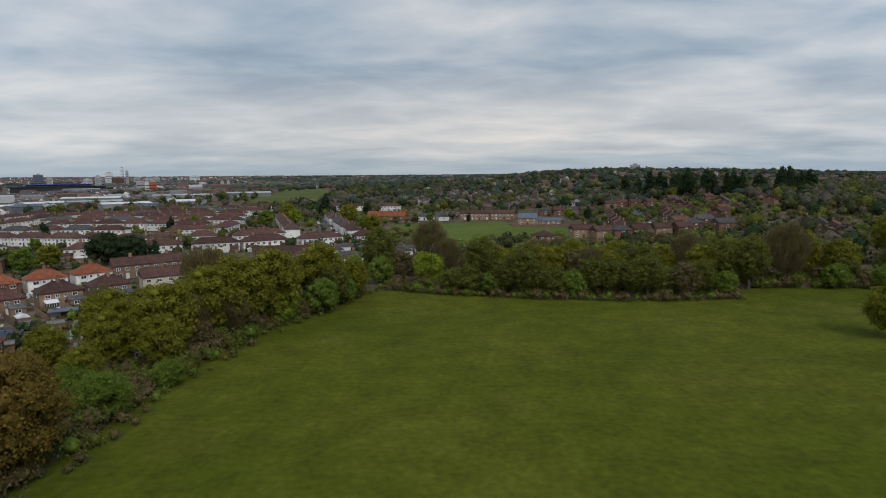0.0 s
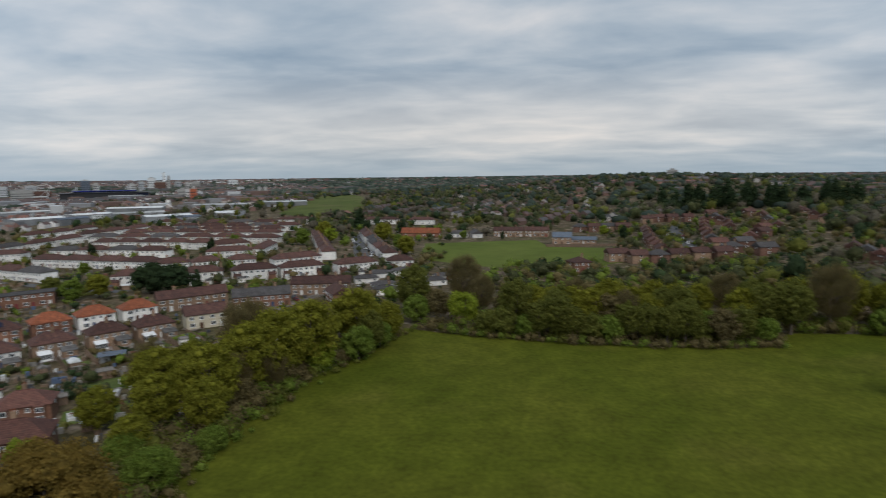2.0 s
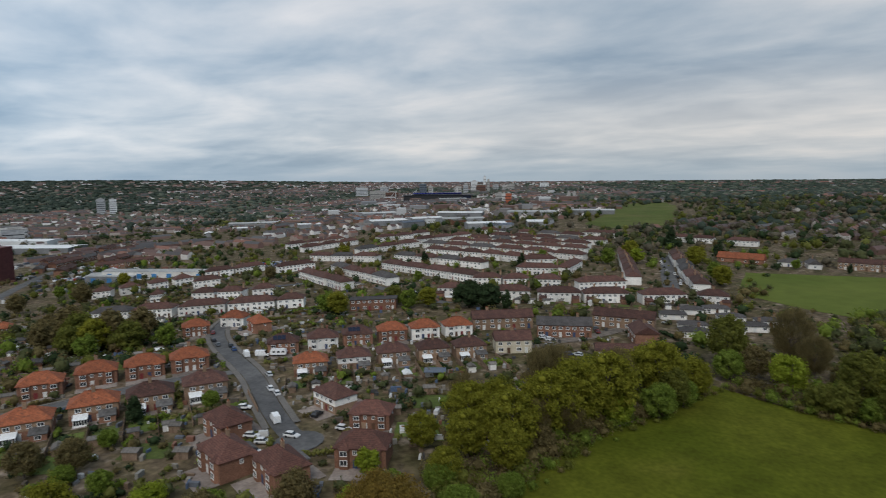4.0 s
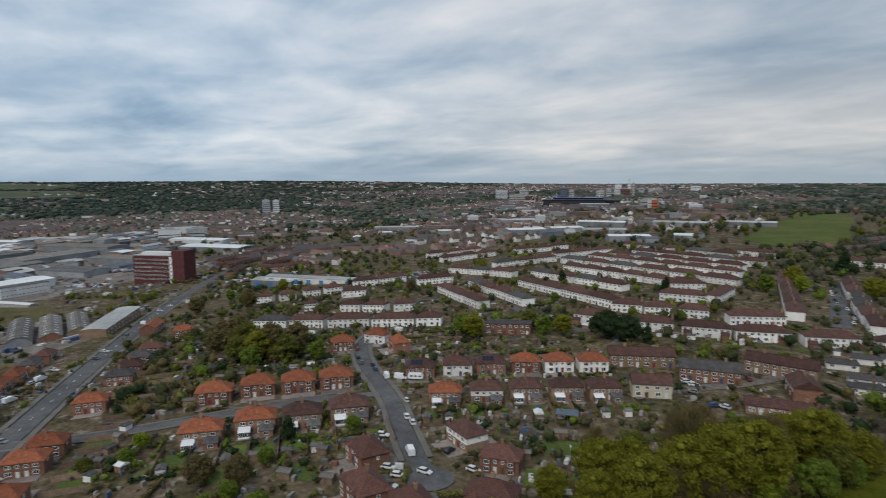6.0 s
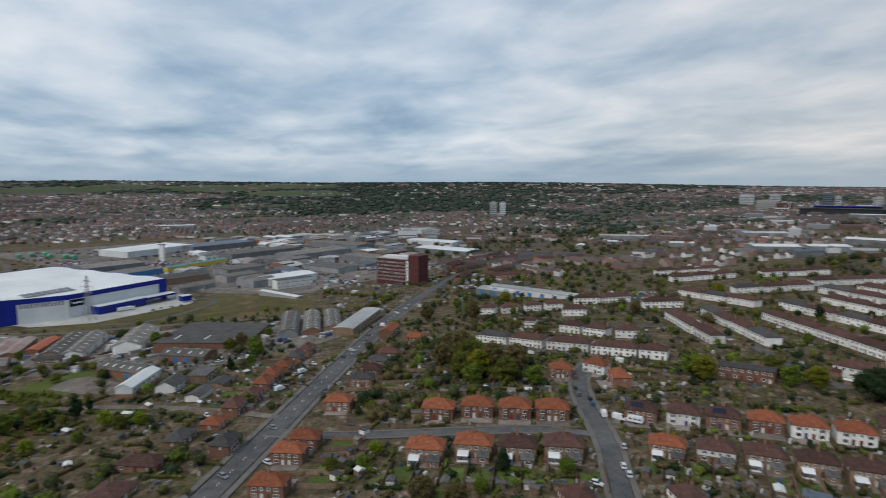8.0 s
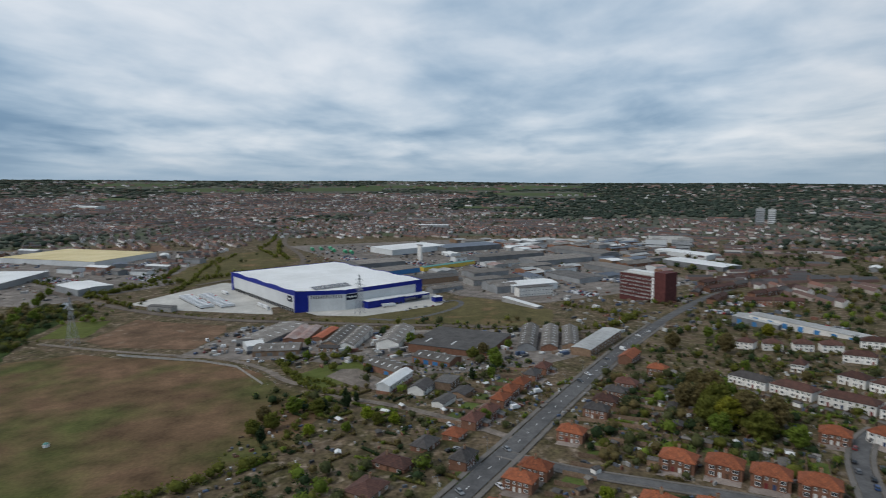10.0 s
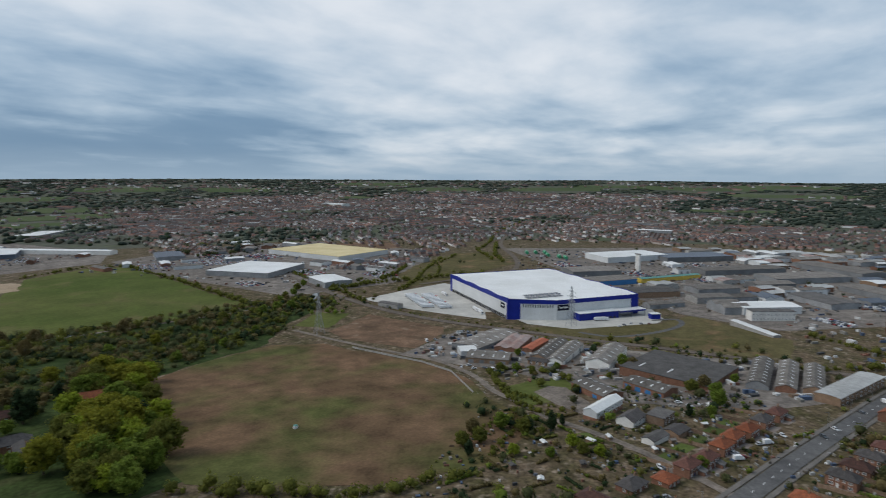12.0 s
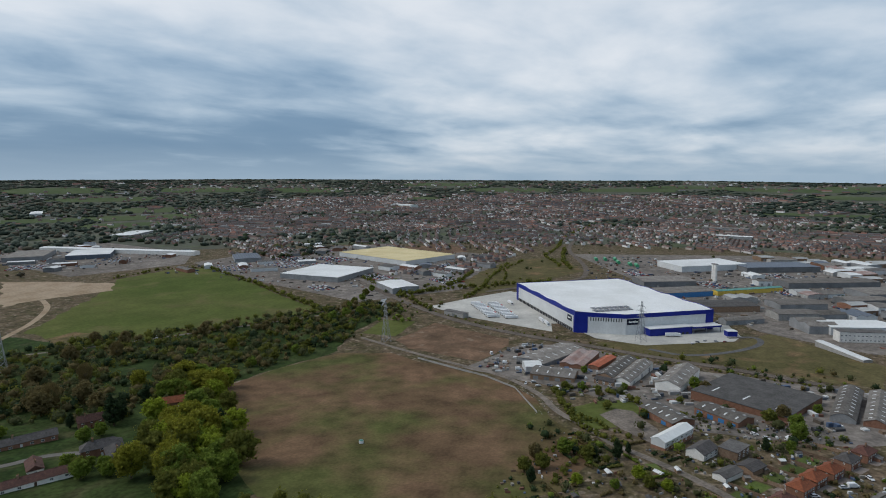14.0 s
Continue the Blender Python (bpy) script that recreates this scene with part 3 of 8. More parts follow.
patch("river_meadow", [(-347, -684), (-425, -745), (-507, -807), (-611, -911), (-718, -924), (-764, -875), (-686, -699), (-576, -468), (-483, -494), (-395, -547), (-344, -589)], "farmgrass", "large open green river meadow", "meadow", 0.16, ragged=4.0, seed=6)
patch("sand_patch", [(-509, -1058), (-562, -951), (-583, -884), (-544, -826), (-463, -852), (-405, -848)], "sand", "bare pale sandy worked ground", "sand", 0.3, ragged=5.0, seed=7)
ribbon("sand_path", [(-457, -847), (-434, -790), (-382, -727), (-339, -690), (-300, -660)], 7, "sand", "curving pale sandy track across the meadow", "track", 0.3)
patch("grass_bank", [(-582, -129), (-604, -60), (-640, -2), (-702, 32), (-640, 75), (-595, 110), (-517, 97), (-521, 53), (-545, 0), (-543, -94)], "bank", "dry grass bank between railway and warehouse", "grass", 0.15, ragged=2.0, seed=8)
patch("goods_yard", [(-657, -357), (-732, -330), (-800, -300), (-780, -262), (-640, -172), (-597, -130), (-588, -81), (-643, -4), (-668, 2), (-720, -12), (-705, -60), (-640, -190), (-605, -178), (-625, -280)], "yard", "pale concrete goods yard around the warehouse", "yard", 0.28, seed=9)
patch("gravel_patch", [(-371, -76), (-388, -69), (-388, -58), (-360, -39), (-332, -35), (-350, -58)], "track", "bare gravel parking patch behind the lane", "gravel", 0.2, ragged=1.0, seed=10)
patch("unit_yard", [(-440, -205), (-545, -190), (-560, -140), (-520, -60), (-500, 100), (-400, 95), (-375, 60), (-365, -20), (-400, -60), (-420, -120)], "estate", "worn grey yard between the workshops", "yard", 0.14, ragged=2.0, seed=11)
patch("green_hill", [(-200, 715), (-256, 760), (-300, 1000), (-345, 1300), (-300, 1420), (-226, 1185), (-165, 861), (-160, 750)], "farmgrass", "smooth green hillside field among woods", "field", 0.3, ragged=5.0, seed=12)
patch("green_plot", [(-372, -100), (-405, -80), (-410, -62), (-390, -52), (-352, -62), (-340, -75)], "farmgrass", "rough grass plot beside the gravel", "grass", 0.16, ragged=1.0, seed=13)
patch("industrial_apron", [(-700, 20), (-1250, -330), (-1400, 60), (-1180, 330), (-760, 330), (-640, 110)], "estate", "wide grey apron of the industrial estate", "yard", 0.2, seed=14)

patch("retail_apron", [(-640, -455), (-700, -700), (-800, -960), (-1010, -960), (-1240, -800), (-1160, -480), (-880, -330), (-760, -380)], "estate", "grey car parks and yards round the retail halls", "yard", 0.2, seed=15)
patch("depot_apron", [(-590, -1010), (-640, -1420), (-800, -1520), (-960, -1470), (-900, -1080), (-780, -960)], "estate", "grey yards of the distant depots", "yard", 0.25, seed=16)
patch("valley_floor", [(-308, -350), (-440, -338), (-520, -372), (-585, -380), (-640, -420), (-590, -455), (-483, -490), (-395, -545), (-344, -592), (-330, -690), (-160, -700), (-120, -430), (-190, -380)], "scrubland", "dark scrubby valley floor beside the river", "ground", 0.13, ragged=3.0, seed=17)
patch("railside_scrub", [(-760, -335), (-840, -395), (-990, -415), (-1130, -400), (-1180, -330), (-1035, -252), (-890, -290), (-800, -310)], "bank", "green scrubby strip beside the curving railway", "grass", 0.32, ragged=4.0, seed=19)
patch("bare_earth", [(-344, -638), (-374, -640), (-385, -612), (-362, -580), (-330, -590)], "bank", "worn tan earth at the meadow corner", "ground", 0.26, ragged=4.0, seed=20)
patch("wooded_slope", [(-196, -190), (-232, -264), (-306, -346), (-300, -372), (-200, -430), (-110, -420), (-90, -230)], "scrubland", "shaded green ground between houses and trees", "ground", 0.12, ragged=3.0, seed=22)
patch("allotments", [(-318, -64), (-255, -66), (-215, -112), (-185, -60), (-205, -12), (-240, 14), (-285, -8)], "garden", "overgrown green allotment gardens", "allotment", 0.13, ragged=2.0, seed=18)
patch("worked_ground", [(-1217, -731), (-1296, -641), (-1195, -549), (-1092, -613)], "brown_plot", "bare brown worked ground behind the ochre hall", "ground", 0.3, ragged=5.0, seed=24)

# roads
MAIN = [(-150, -24), (-189, -1), (-239, 27.5), (-268, 43.5), (-309, 66), (-367, 100), (-429, 136), (-504, 185), (-576, 236), (-640, 285), (-760, 400), (-860, 520)]
CLOSE = [(-106, 100), (-120, 106), (-140, 118), (-163, 133), (-196, 148), (-220, 161), (-239, 177), (-248, 190)]
SIDE = [(-236, 24), (-220, 45), (-212, 60), (-202, 82), (-192, 104), (-182, 122), (-168, 136)]
ribbon("road", MAIN, 9.5, "asphalt", "long straight grey main road through the suburb", "road", 0.30)
ribbon("road", CLOSE, 6.0, "asphalt", "short grey residential road with parked cars", "road", 0.26)
ribbon("road", SIDE, 5.0, "asphalt", "side street joining the close and main road", "road", 0.28)
for w in (6.6, -6.6):
    ribbon("pavement", offset_line(MAIN[:8], w), 2.4, "pave", "raised pavement strip along the main road", "pavement", 0.42, thick=0.3)
for w in (4.2, -4.2):
    ribbon("pavement", offset_line(CLOSE[1:], w), 1.9, "pave", "narrow raised pavement beside the close", "pavement", 0.38, thick=0.25)
    ribbon("pavement", offset_line(SIDE[:-1], w * 0.82), 1.3, "pave", "narrow raised pavement beside the side street", "pavement", 0.38, thick=0.25)
patch("road", [(-108.5 + 6.4 * math.cos(i * math.tau / 16), 101 + 6.4 * math.sin(i * math.tau / 16)) for i in range(16)], "asphalt", "round turning head of the close", "road", 0.31, step=6)
for i in range(40):
    f = i / 40
    seg = resample(MAIN[:8], 10.0)
    x, y = seg[int(f * (len(seg) - 1))]
    x2, y2 = seg[int(f * (len(seg) - 1)) + 1]
    dx, dy = (x2 - x), (y2 - y)
    d = math.hypot(dx, dy)
    a = math.degrees(math.atan2(dy, dx))
    tagged(part("road_marking", Shape().box(-1.6, 1.6, -0.08, 0.08, 0, 0.012), "upvc", at=spot(x, y, a, 0.32)), "short white painted centre line on asphalt", "road marking", "main road centre line")
LANE = [(-494, -347), (-461, -255), (-444, -202), (-430, -161), (-396, -122), (-364, -102), (-346, -78), (-325, -60), (-317, -46), (-306, -28), (-291, -8), (-262, 22), (-248, 34)]
ribbon("lane", LANE, 5.0, "track", "worn pale lane along the brown field", "lane", 0.24)
RAIL = [(-680, -430), (-621, -336), (-579, -218), (-562, -125), (-545, -66), (-531, -1), (-512, 53), (-493, 94), (-480, 150), (-520, 170), (-700, 300)][:8]
ribbon("railway", [(-780, -560)] + RAIL[1:] + [(-470, 140)], 9, "ballast", "brown ballasted railway line beside the yard", "railway", 0.6, thick=0.6)
ribbon("service_road", [(-575, -75), (-560, -40), (-600, 0), (-645, 22), (-675, 15), (-655, -10)], 6, "asphalt", "looping service road at the warehouse", "road", 0.34)
ribbon("railway", [(-780, -330), (-934, -230), (-1035, -245), (-1134, -280), (-1343, -373), (-1700, -420)], 9, "ballast", "curving railway line behind the warehouse", "railway", 0.6)
ribbon("road", [(-100, 500), (-92, 455), (-80, 400), (-68, 352)], 9, "asphalt", "grey street between two white terraces", "road", 0.25)
ribbon("road", [(-330, 240), (-290, 275), (-262, 300), (-205, 272), (-160, 258)], 5.5, "asphalt", "grey estate street among white terraces", "road", 0.25)
ribbon("road", [(128, 350), (140, 400), (153, 480), (170, 520)], 12, "asphalt", "wide grey parking street with cars", "road", 0.25)
ribbon("road", [(-60, 275), (-72, 232), (-90, 208), (-98, 190)], 6, "track", "short pale access road near garages", "road", 0.25)
ribbon("river", [(-400, -470), (-470, -430), (-560, -375), (-600, -398), (-660, -430), (-760, -470)], 7, "water", "narrow grey river between wooded banks", "river", 0.05)
ribbon("lane", [(-128, -352), (-154, -333), (-169, -330), (-178, -323), (-186, -312)], 5, "pave", "pale access lane between the bungalows", "lane", 0.26)
ribbon("river_path", [(-300, -590), (-361, -553), (-394, -538), (-459, -503), (-550, -452), (-600, -430)], 5, "track", "pale path along the river bank", "path", 0.25)


# ---- trees and shrubs ----
def lumps(centres, radii, heights, seed):
    """Uneven twenty-sided masses, one about each centre: the dense inside of a crown or shrub."""
    rng = np.random.default_rng(seed)
    n = len(centres)
    unit = [(0.0, 0.0, -1.0)] + [(0.9 * math.cos(i * 1.2566), 0.9 * math.sin(i * 1.2566), -0.44) for i in range(5)]
    unit += [(0.9 * math.cos(i * 1.2566 + 0.628), 0.9 * math.sin(i * 1.2566 + 0.628), 0.44) for i in range(5)] + [(0.0, 0.0, 1.0)]
    turn = rng.uniform(0, math.tau, n)
    c, q = np.cos(turn)[:, None], np.sin(turn)[:, None]
    u = np.array(unit)[None] * rng.uniform(0.75, 1.2, (n, 12))[:, :, None]
    x, y = u[:, :, 0] * c - u[:, :, 1] * q, u[:, :, 0] * q + u[:, :, 1] * c
    v = np.stack([centres[:, 0, None] + x * radii[:, None], centres[:, 1, None] + y * radii[:, None], centres[:, 2, None] + u[:, :, 2] * heights[:, None]], 2).reshape(-1, 3)
    f = []
    for i in range(5):
        j = (i + 1) % 5
        f += [(0, 1 + j, 1 + i), (1 + i, 1 + j, 6 + i), (6 + i, 1 + j, 6 + j), (11, 6 + i, 6 + j)]
    faces = (np.arange(n)[:, None, None] * 12 + np.array(f)[None]).reshape(-1, 3)
    return v, faces


def leaf_sheet(name, mat, leaves, core=None):
    """Three-cornered leaf sprays (n, 3, 3), and the smooth masses inside them, as one mesh."""
    n = len(leaves)
    v = leaves.reshape(-1, 3)
    idx = np.arange(3 * n)
    smooth_flags = np.zeros(n, dtype=bool)
    if core is not None:
        cv, cf = core
        idx = np.concatenate([idx, cf.ravel() + 3 * n])
        v = np.concatenate([v, cv])
        smooth_flags = np.concatenate([smooth_flags, np.ones(len(cf), dtype=bool)])
    me = bpy.data.meshes.new(name)
    me.vertices.add(len(v))
    me.vertices.foreach_set("co", v.ravel())
    me.loops.add(len(idx))
    me.loops.foreach_set("vertex_index", idx)
    me.polygons.add(len(idx) // 3)
    me.polygons.foreach_set("loop_start", np.arange(0, len(idx), 3))
    me.polygons.foreach_set("use_smooth", smooth_flags)
    me.update(calc_edges=True)
    me.materials.append(M[mat])
    return me


def unit_rows(a):
    return a / np.linalg.norm(a, axis=1)[:, None]


def sprays(rng, p, out, size, loose=0.55):
    """Leaf sprays at points p that lie roughly across the outward direction."""
    n = len(p)
    nrm = unit_rows(out + loose * rng.normal(size=(n, 3)))
    u = unit_rows(np.cross(nrm, rng.normal(size=(n, 3))))
    w = np.cross(nrm, u)
    s = (size * rng.uniform(0.65, 1.4, n))[:, None]
    k = rng.uniform(-0.5, 0.5, n)[:, None]
    return np.stack([p - u * s - w * s * 0.5, p + u * s - w * s * (0.5 + 0.3 * k), p + u * s * k + w * s], 1)


def leaves_mesh(name, mat, clumps, per, size, seed, thin=1.0, dense=0.0):
    """Many small leaf sprays, or thin twigs, set round a list of clump centres (x, y, z, radius)."""
    rng = np.random.default_rng(seed)
    c = np.array(clumps, dtype=float)
    n = len(c) * per
    k = np.repeat(np.arange(len(c)), per)
    d = rng.normal(size=(n, 3))
    d[:, 2] += 0.35
    d = unit_rows(d)
    rad = c[k, 3] * rng.uniform(0.60, 1.22, n)
    p = c[k, :3] + d * rad[:, None] * np.array([1, 1, 0.85])
    if thin < 0.3:
        axis = c[k, :3] - np.array([0, 0, c[:, 2].min() * 0.6])
        a = unit_rows(unit_rows(axis) + 0.5 * d + 0.35 * rng.normal(size=(n, 3)) + np.array([0, 0, 0.35]))
        b = unit_rows(np.cross(a, rng.normal(size=(n, 3))))
        s = (size * rng.uniform(0.5, 1.4, n))[:, None]
        leaves = np.stack([p - a * s + b * s * thin, p - a * s - b * s * thin, p + a * s], 1)
    else:
        leaves = sprays(rng, p, d, size, 0.85)
    return leaf_sheet(name, mat, leaves, lumps(c[:, :3], c[:, 3] * dense, c[:, 3] * dense * 0.85, seed) if dense else None)


def limbs(h, clumps, seed, r0, base=0.28, count=14):
    rng = random.Random(seed)
    s = Shape()
    fork = h * base
    lean = (rng.uniform(-0.4, 0.4), rng.uniform(-0.4, 0.4))
    mid = (lean[0], lean[1], fork)
    s.tube((0, 0, -1.0), (0, 0, 0.3), r0 * 1.5, r0 * 1.15)
    s.tube((0, 0, 0.3), mid, r0 * 1.15, r0 * 0.8)
    top = (lean[0] * 2, lean[1] * 2, h * 0.62)
    s.tube(mid, top, r0 * 0.75, r0 * 0.35)
    for x, y, z, r in rng.sample(clumps, min(len(clumps), count)):
        f = rng.uniform(0.0, 0.8)
        a = tuple(mid[i] + (top[i] - mid[i]) * f for i in range(3))
        e = (x * 0.8, y * 0.8, z - r * 0.2)
        m = tuple((a[i] * 0.5 + e[i] * 0.5) + (0.06 * h if i == 2 else 0) * rng.uniform(-0.4, 0.8) for i in range(3))
        s.tube(a, m, r0 * 0.32, r0 * 0.2, 5)
        s.tube(m, e, r0 * 0.2, r0 * 0.07, 5)
    return s


def crown(h, r, base, count, seed, spread=0.33, flat=1.0):
    rng = random.Random(seed)
    out = []
    zc, hz = (h + base * h) / 2, (h - base * h) / 2 * flat
    while len(out) < count:
        x, y, z = rng.uniform(-1, 1), rng.uniform(-1, 1), rng.uniform(-1, 1)
        q = x * x + y * y + z * z
        if 0.22 < q < 1.0:
            k = rng.uniform(0.72, 0.98) / math.sqrt(q) if rng.random() < 0.7 else 0.9
            cr = r * spread * rng.uniform(0.7, 1.25)
            out.append((x * k * (r - cr * 0.6), y * k * (r - cr * 0.6), zc + z * k * (hz - cr * 0.4), cr))
    return out


TREES = {
    # kind: height, crown radius, crown base, clumps, leaves a clump, leaf size, leaf, seed, sliver, words
    "oak": (17, 7.6, 0.10, 120, 74, 0.26, "leaf_olive", 11, 0.8, "broad olive-leaved oak in early spring leaf"),
    "ash": (18, 6.6, 0.14, 100, 70, 0.26, "leaf_belt", 12, 0.8, "tall tree with thin mixed spring leaf"),
    "bare": (19, 7.0, 0.16, 80, 120, 1.0, "twig", 13, 0.045, "tall brown tree with bare budding twigs"),
    "brown": (14, 6.6, 0.10, 90, 62, 0.27, "twig", 14, 0.6, "rounded tree with brown unopened buds"),
    "brown_near": (14, 7.0, 0.06, 170, 170, 0.15, "bud", 27, 0.7, "rounded tree with brown unopened buds"),
    "green_near": (8.5, 5.0, 0.0, 140, 130, 0.13, "leaf_green", 28, 0.8, "round bushy fresh green tree"),
    "lime": (10, 4.8, 0.08, 80, 64, 0.23, "leaf_lime", 15, 0.85, "compact round bright yellow-green tree"),
    "green": (11, 5.4, 0.06, 86, 64, 0.24, "leaf_green", 16, 0.85, "bushy fresh green broadleaf tree"),
    "dark": (13, 4.6, 0.04, 70, 60, 0.26, "leaf_dark", 17, 0.5, "dense dark evergreen tree"),
    "oak_far": (14, 6.2, 0.12, 60, 34, 0.42, "leaf_olive", 21, 0.8, "olive spring tree among the houses"),
    "green_far": (11, 5.2, 0.06, 56, 34, 0.38, "leaf_green", 22, 0.8, "fresh green tree among the houses"),
    "brown_far": (12, 5.4, 0.10, 54, 34, 0.42, "twig", 23, 0.6, "brown budding tree among the houses"),
    "dark_far": (14, 4.2, 0.04, 50, 32, 0.42, "leaf_dark", 24, 0.6, "dark evergreen tree among the houses"),
    "yew": (14.5, 8.2, 0.02, 90, 60, 0.36, "leaf_dark", 29, 0.7, "broad dark rounded evergreen tree"),
    "lime_far": (10, 4.8, 0.06, 52, 34, 0.36, "leaf_lime", 25, 0.8, "bright lime-green tree among the houses"),
    "mix_far": (11, 5.6, 0.06, 56, 34, 0.40, "leaf_belt", 26, 0.8, "mixed olive tree on the valley slope"),
}
PROTO = {}
planted = random.Random(77)


def plant(kind, x, y, s=1.0, zs=1.0, group=""):
    s *= planted.uniform(0.92, 1.08)
    m = spot(x, y, planted.uniform(0, 360), 0, s, s * zs)
    if kind in PROTO:
        k = PROTO[kind].scale
        ob = copy_thing(PROTO[kind], m @ Matrix.Diagonal((1 / k[0], 1 / k[1], 1 / k[2], 1)))
    else:
        h, r, base, n, per, size, mat, seed, thin, words = TREES[kind]
        cl = crown(h, r, base, n, seed, 0.24 if n > 100 else 0.27 if n > 70 else 0.32)
        if kind.startswith("dark"):
            cl = [(cx * (1.15 - 0.75 * cz / h), cy * (1.15 - 0.75 * cz / h), cz, cr) for cx, cy, cz, cr in cl]
        shrub = h < 6
        ob = tagged(new("shrub" if shrub else "tree"), words, "shrub" if shrub else "tree")
        part("stems" if shrub else "trunk", limbs(h, cl, seed, 0.10 if shrub else 0.42 * h / 17, 0.1 if shrub else 0.28, 5 if kind.endswith("_far") else 14), "bark", ob)
        part("crown", leaves_mesh("crown", mat, cl, per, size, seed, thin=thin, dense=0.0 if kind == "bare" else 0.5 if kind in ("ash", "brown", "oak", "brown_near", "green_near") else 0.66), mat, ob)
        ob.matrix_basis = m
        PROTO[kind] = ob
    if group:
        ob["group"] = group
    return ob


def belt(line, kinds, gap, width, s=(0.8, 1.1), seed=1, group=""):
    rng = random.Random(seed)
    for x, y in resample(line, gap):
        plant(rng.choice(kinds), x + rng.uniform(-width, width), y + rng.uniform(-width, width), rng.uniform(*s), group=group)


UNDER = {"leaf_green": [], "leaf_belt": [], "twig": []}


def thicket(line, gap, width, r=(1.6, 2.6), seed=1, kinds=("leaf_belt", "twig", "twig", "leaf_green")):
    rng = random.Random(seed)
    for x, y in resample(line, gap):
        q = rng.uniform(*r)
        UNDER[rng.choice(kinds)].append((x + rng.uniform(-width, width), y + rng.uniform(-width, width), q * rng.uniform(1.3, 1.9), q))


G = "tree belt along the meadow"
# the belt on the west edge of the meadow
for kind, x, y, s in (("brown_near", -57, 70, 1.22), ("brown_near", -67, 60, 1.1), ("green_near", -54, 89, 1.0), ("green_near", -50, 103, 0.62), ("green_near", -64, 98, 0.82), ("oak", -66, 113, 0.72),
                      ("oak", -72, 124, 0.92), ("oak", -58, 120, 1.0), ("oak", -54, 132, 1.05), ("bare", -58, 142, 1.15), ("oak", -44, 149, 1.22), ("oak", -50, 140, 1.12), ("oak", -55, 112, 0.7),
                      ("lime", -41, 148, 0.95), ("oak", -36, 171, 1.08), ("ash", -31, 166, 0.75), ("green", -33, 158, 0.85), ("oak", -42, 178, 0.8), ("oak", -28, 178, 0.8),
                      ("green", -21, 200, 1.0), ("lime", -5, 197, 1.2), ("ash", -23, 211, 1.08), ("bare", -5, 226, 1.05),
                      ("oak", -68, 132, 0.72), ("bare", -55, 126, 0.62), ("brown", -52, 124, 0.5), ("bare", -60, 152, 0.95), ("ash", -70, 138, 0.7), ("bare", -49, 133, 0.6),
                      ("bare", -46, 160, 0.85), ("brown", -47, 137, 0.5), ("ash", -52, 160, 0.85), ("oak", -38, 186, 0.8), ("green", -29, 170, 0.7), ("brown", -30, 186, 0.6), ("brown", -66, 82, 0.75), ("oak", -78, 112, 0.6), ("oak", -64, 100, 0.5),
                      ("brown", -14, 205, 0.75), ("bare", 2, 214, 0.75), ("brown", 10, 200, 0.8), ("lime", -82, 96, 0.6), ("green", -72, 92, 0.55), ("oak", -46, 172, 0.75), ("bare", -76, 130, 0.75),
                      ("brown", -60, 45, 0.9), ("brown", -58, 20, 1.0), ("oak", -60, -10, 0.8), ("lime", -75, 82, 0.62), ("green", -80, 72, 0.55)):
    plant(kind, x, y, s, group=G)
thicket(offset_line(HEDGE, 4.0), 4.2, 1.6, (0.7, 1.5), 3)
thicket(offset_line(HEDGE[1:], 7.0), 3.2, 1.6, (1.3, 2.4), 4)
thicket(offset_line(HEDGE[1:], 9.5), 2.6, 2.0, (1.8, 3.0), 31)
thicket(offset_line(HEDGE[1:], 15), 3.0, 2.5, (1.8, 3.2), 32)
thicket(offset_line(HEDGE[1:-1], 22), 4.0, 3.0, (1.4, 2.8), 33)
# the belt on the north edge
belt([(4, 184), (30, 179), (57, 175), (84, 175)], ["green", "ash", "brown", "ash", "mix_far"], 5.0, 1.2, (0.60, 0.86), 5, G)
belt([(8, 192), (32, 188), (58, 186), (90, 187)], ["ash", "ash", "bare", "brown", "green", "oak"], 5.5, 1.8, (0.72, 0.92), 6, G)
belt([(12, 206), (45, 204), (92, 206)], ["oak", "ash", "brown", "bare"], 8.0, 3.0, (0.66, 0.82), 7, G)
thicket([(-20, 192), (6, 180), (30, 174), (57, 170.5), (88, 170.5)], 1.8, 0.9, (1.3, 2.2), 8)
thicket([(-16, 197), (6, 186), (30, 180), (57, 177), (90, 178)], 2.2, 1.6, (1.8, 3.0), 83)
thicket([(0, 200), (30, 197), (57, 195), (92, 196)], 3.0, 3.0, (2.0, 3.4), 84)
for kind, x, y, s in (("ash", 97, 184, 1.0), ("bare", 112, 190, 1.02), ("oak", 104, 196, 1.0), ("oak", 120, 196, 0.95), ("ash", 92, 200, 0.8), ("oak", 130, 190, 0.8),
                      ("oak", 100, 128, 0.72), ("green", 122, 180, 0.75), ("green", 134, 176, 0.75), ("mix_far", 128, 186, 0.8), ("green", 146, 172, 0.8), ("oak", 152, 190, 0.9),
                      ("oak", 166, 215, 1.1), ("lime", 172, 200, 1.2), ("ash", 190, 225, 1.1)):
    plant(kind, x, y, s, group=G)
thicket([(98, 187), (118, 183), (150, 172), (180, 160)], 1.8, 1.2, (1.6, 2.8), 9)
thicket([(100, 195), (125, 192), (160, 180)], 2.4, 2.5, (2.0, 3.2), 91)
# woods behind, towards the hill
wood = random.Random(9)
HILLWOOD = []


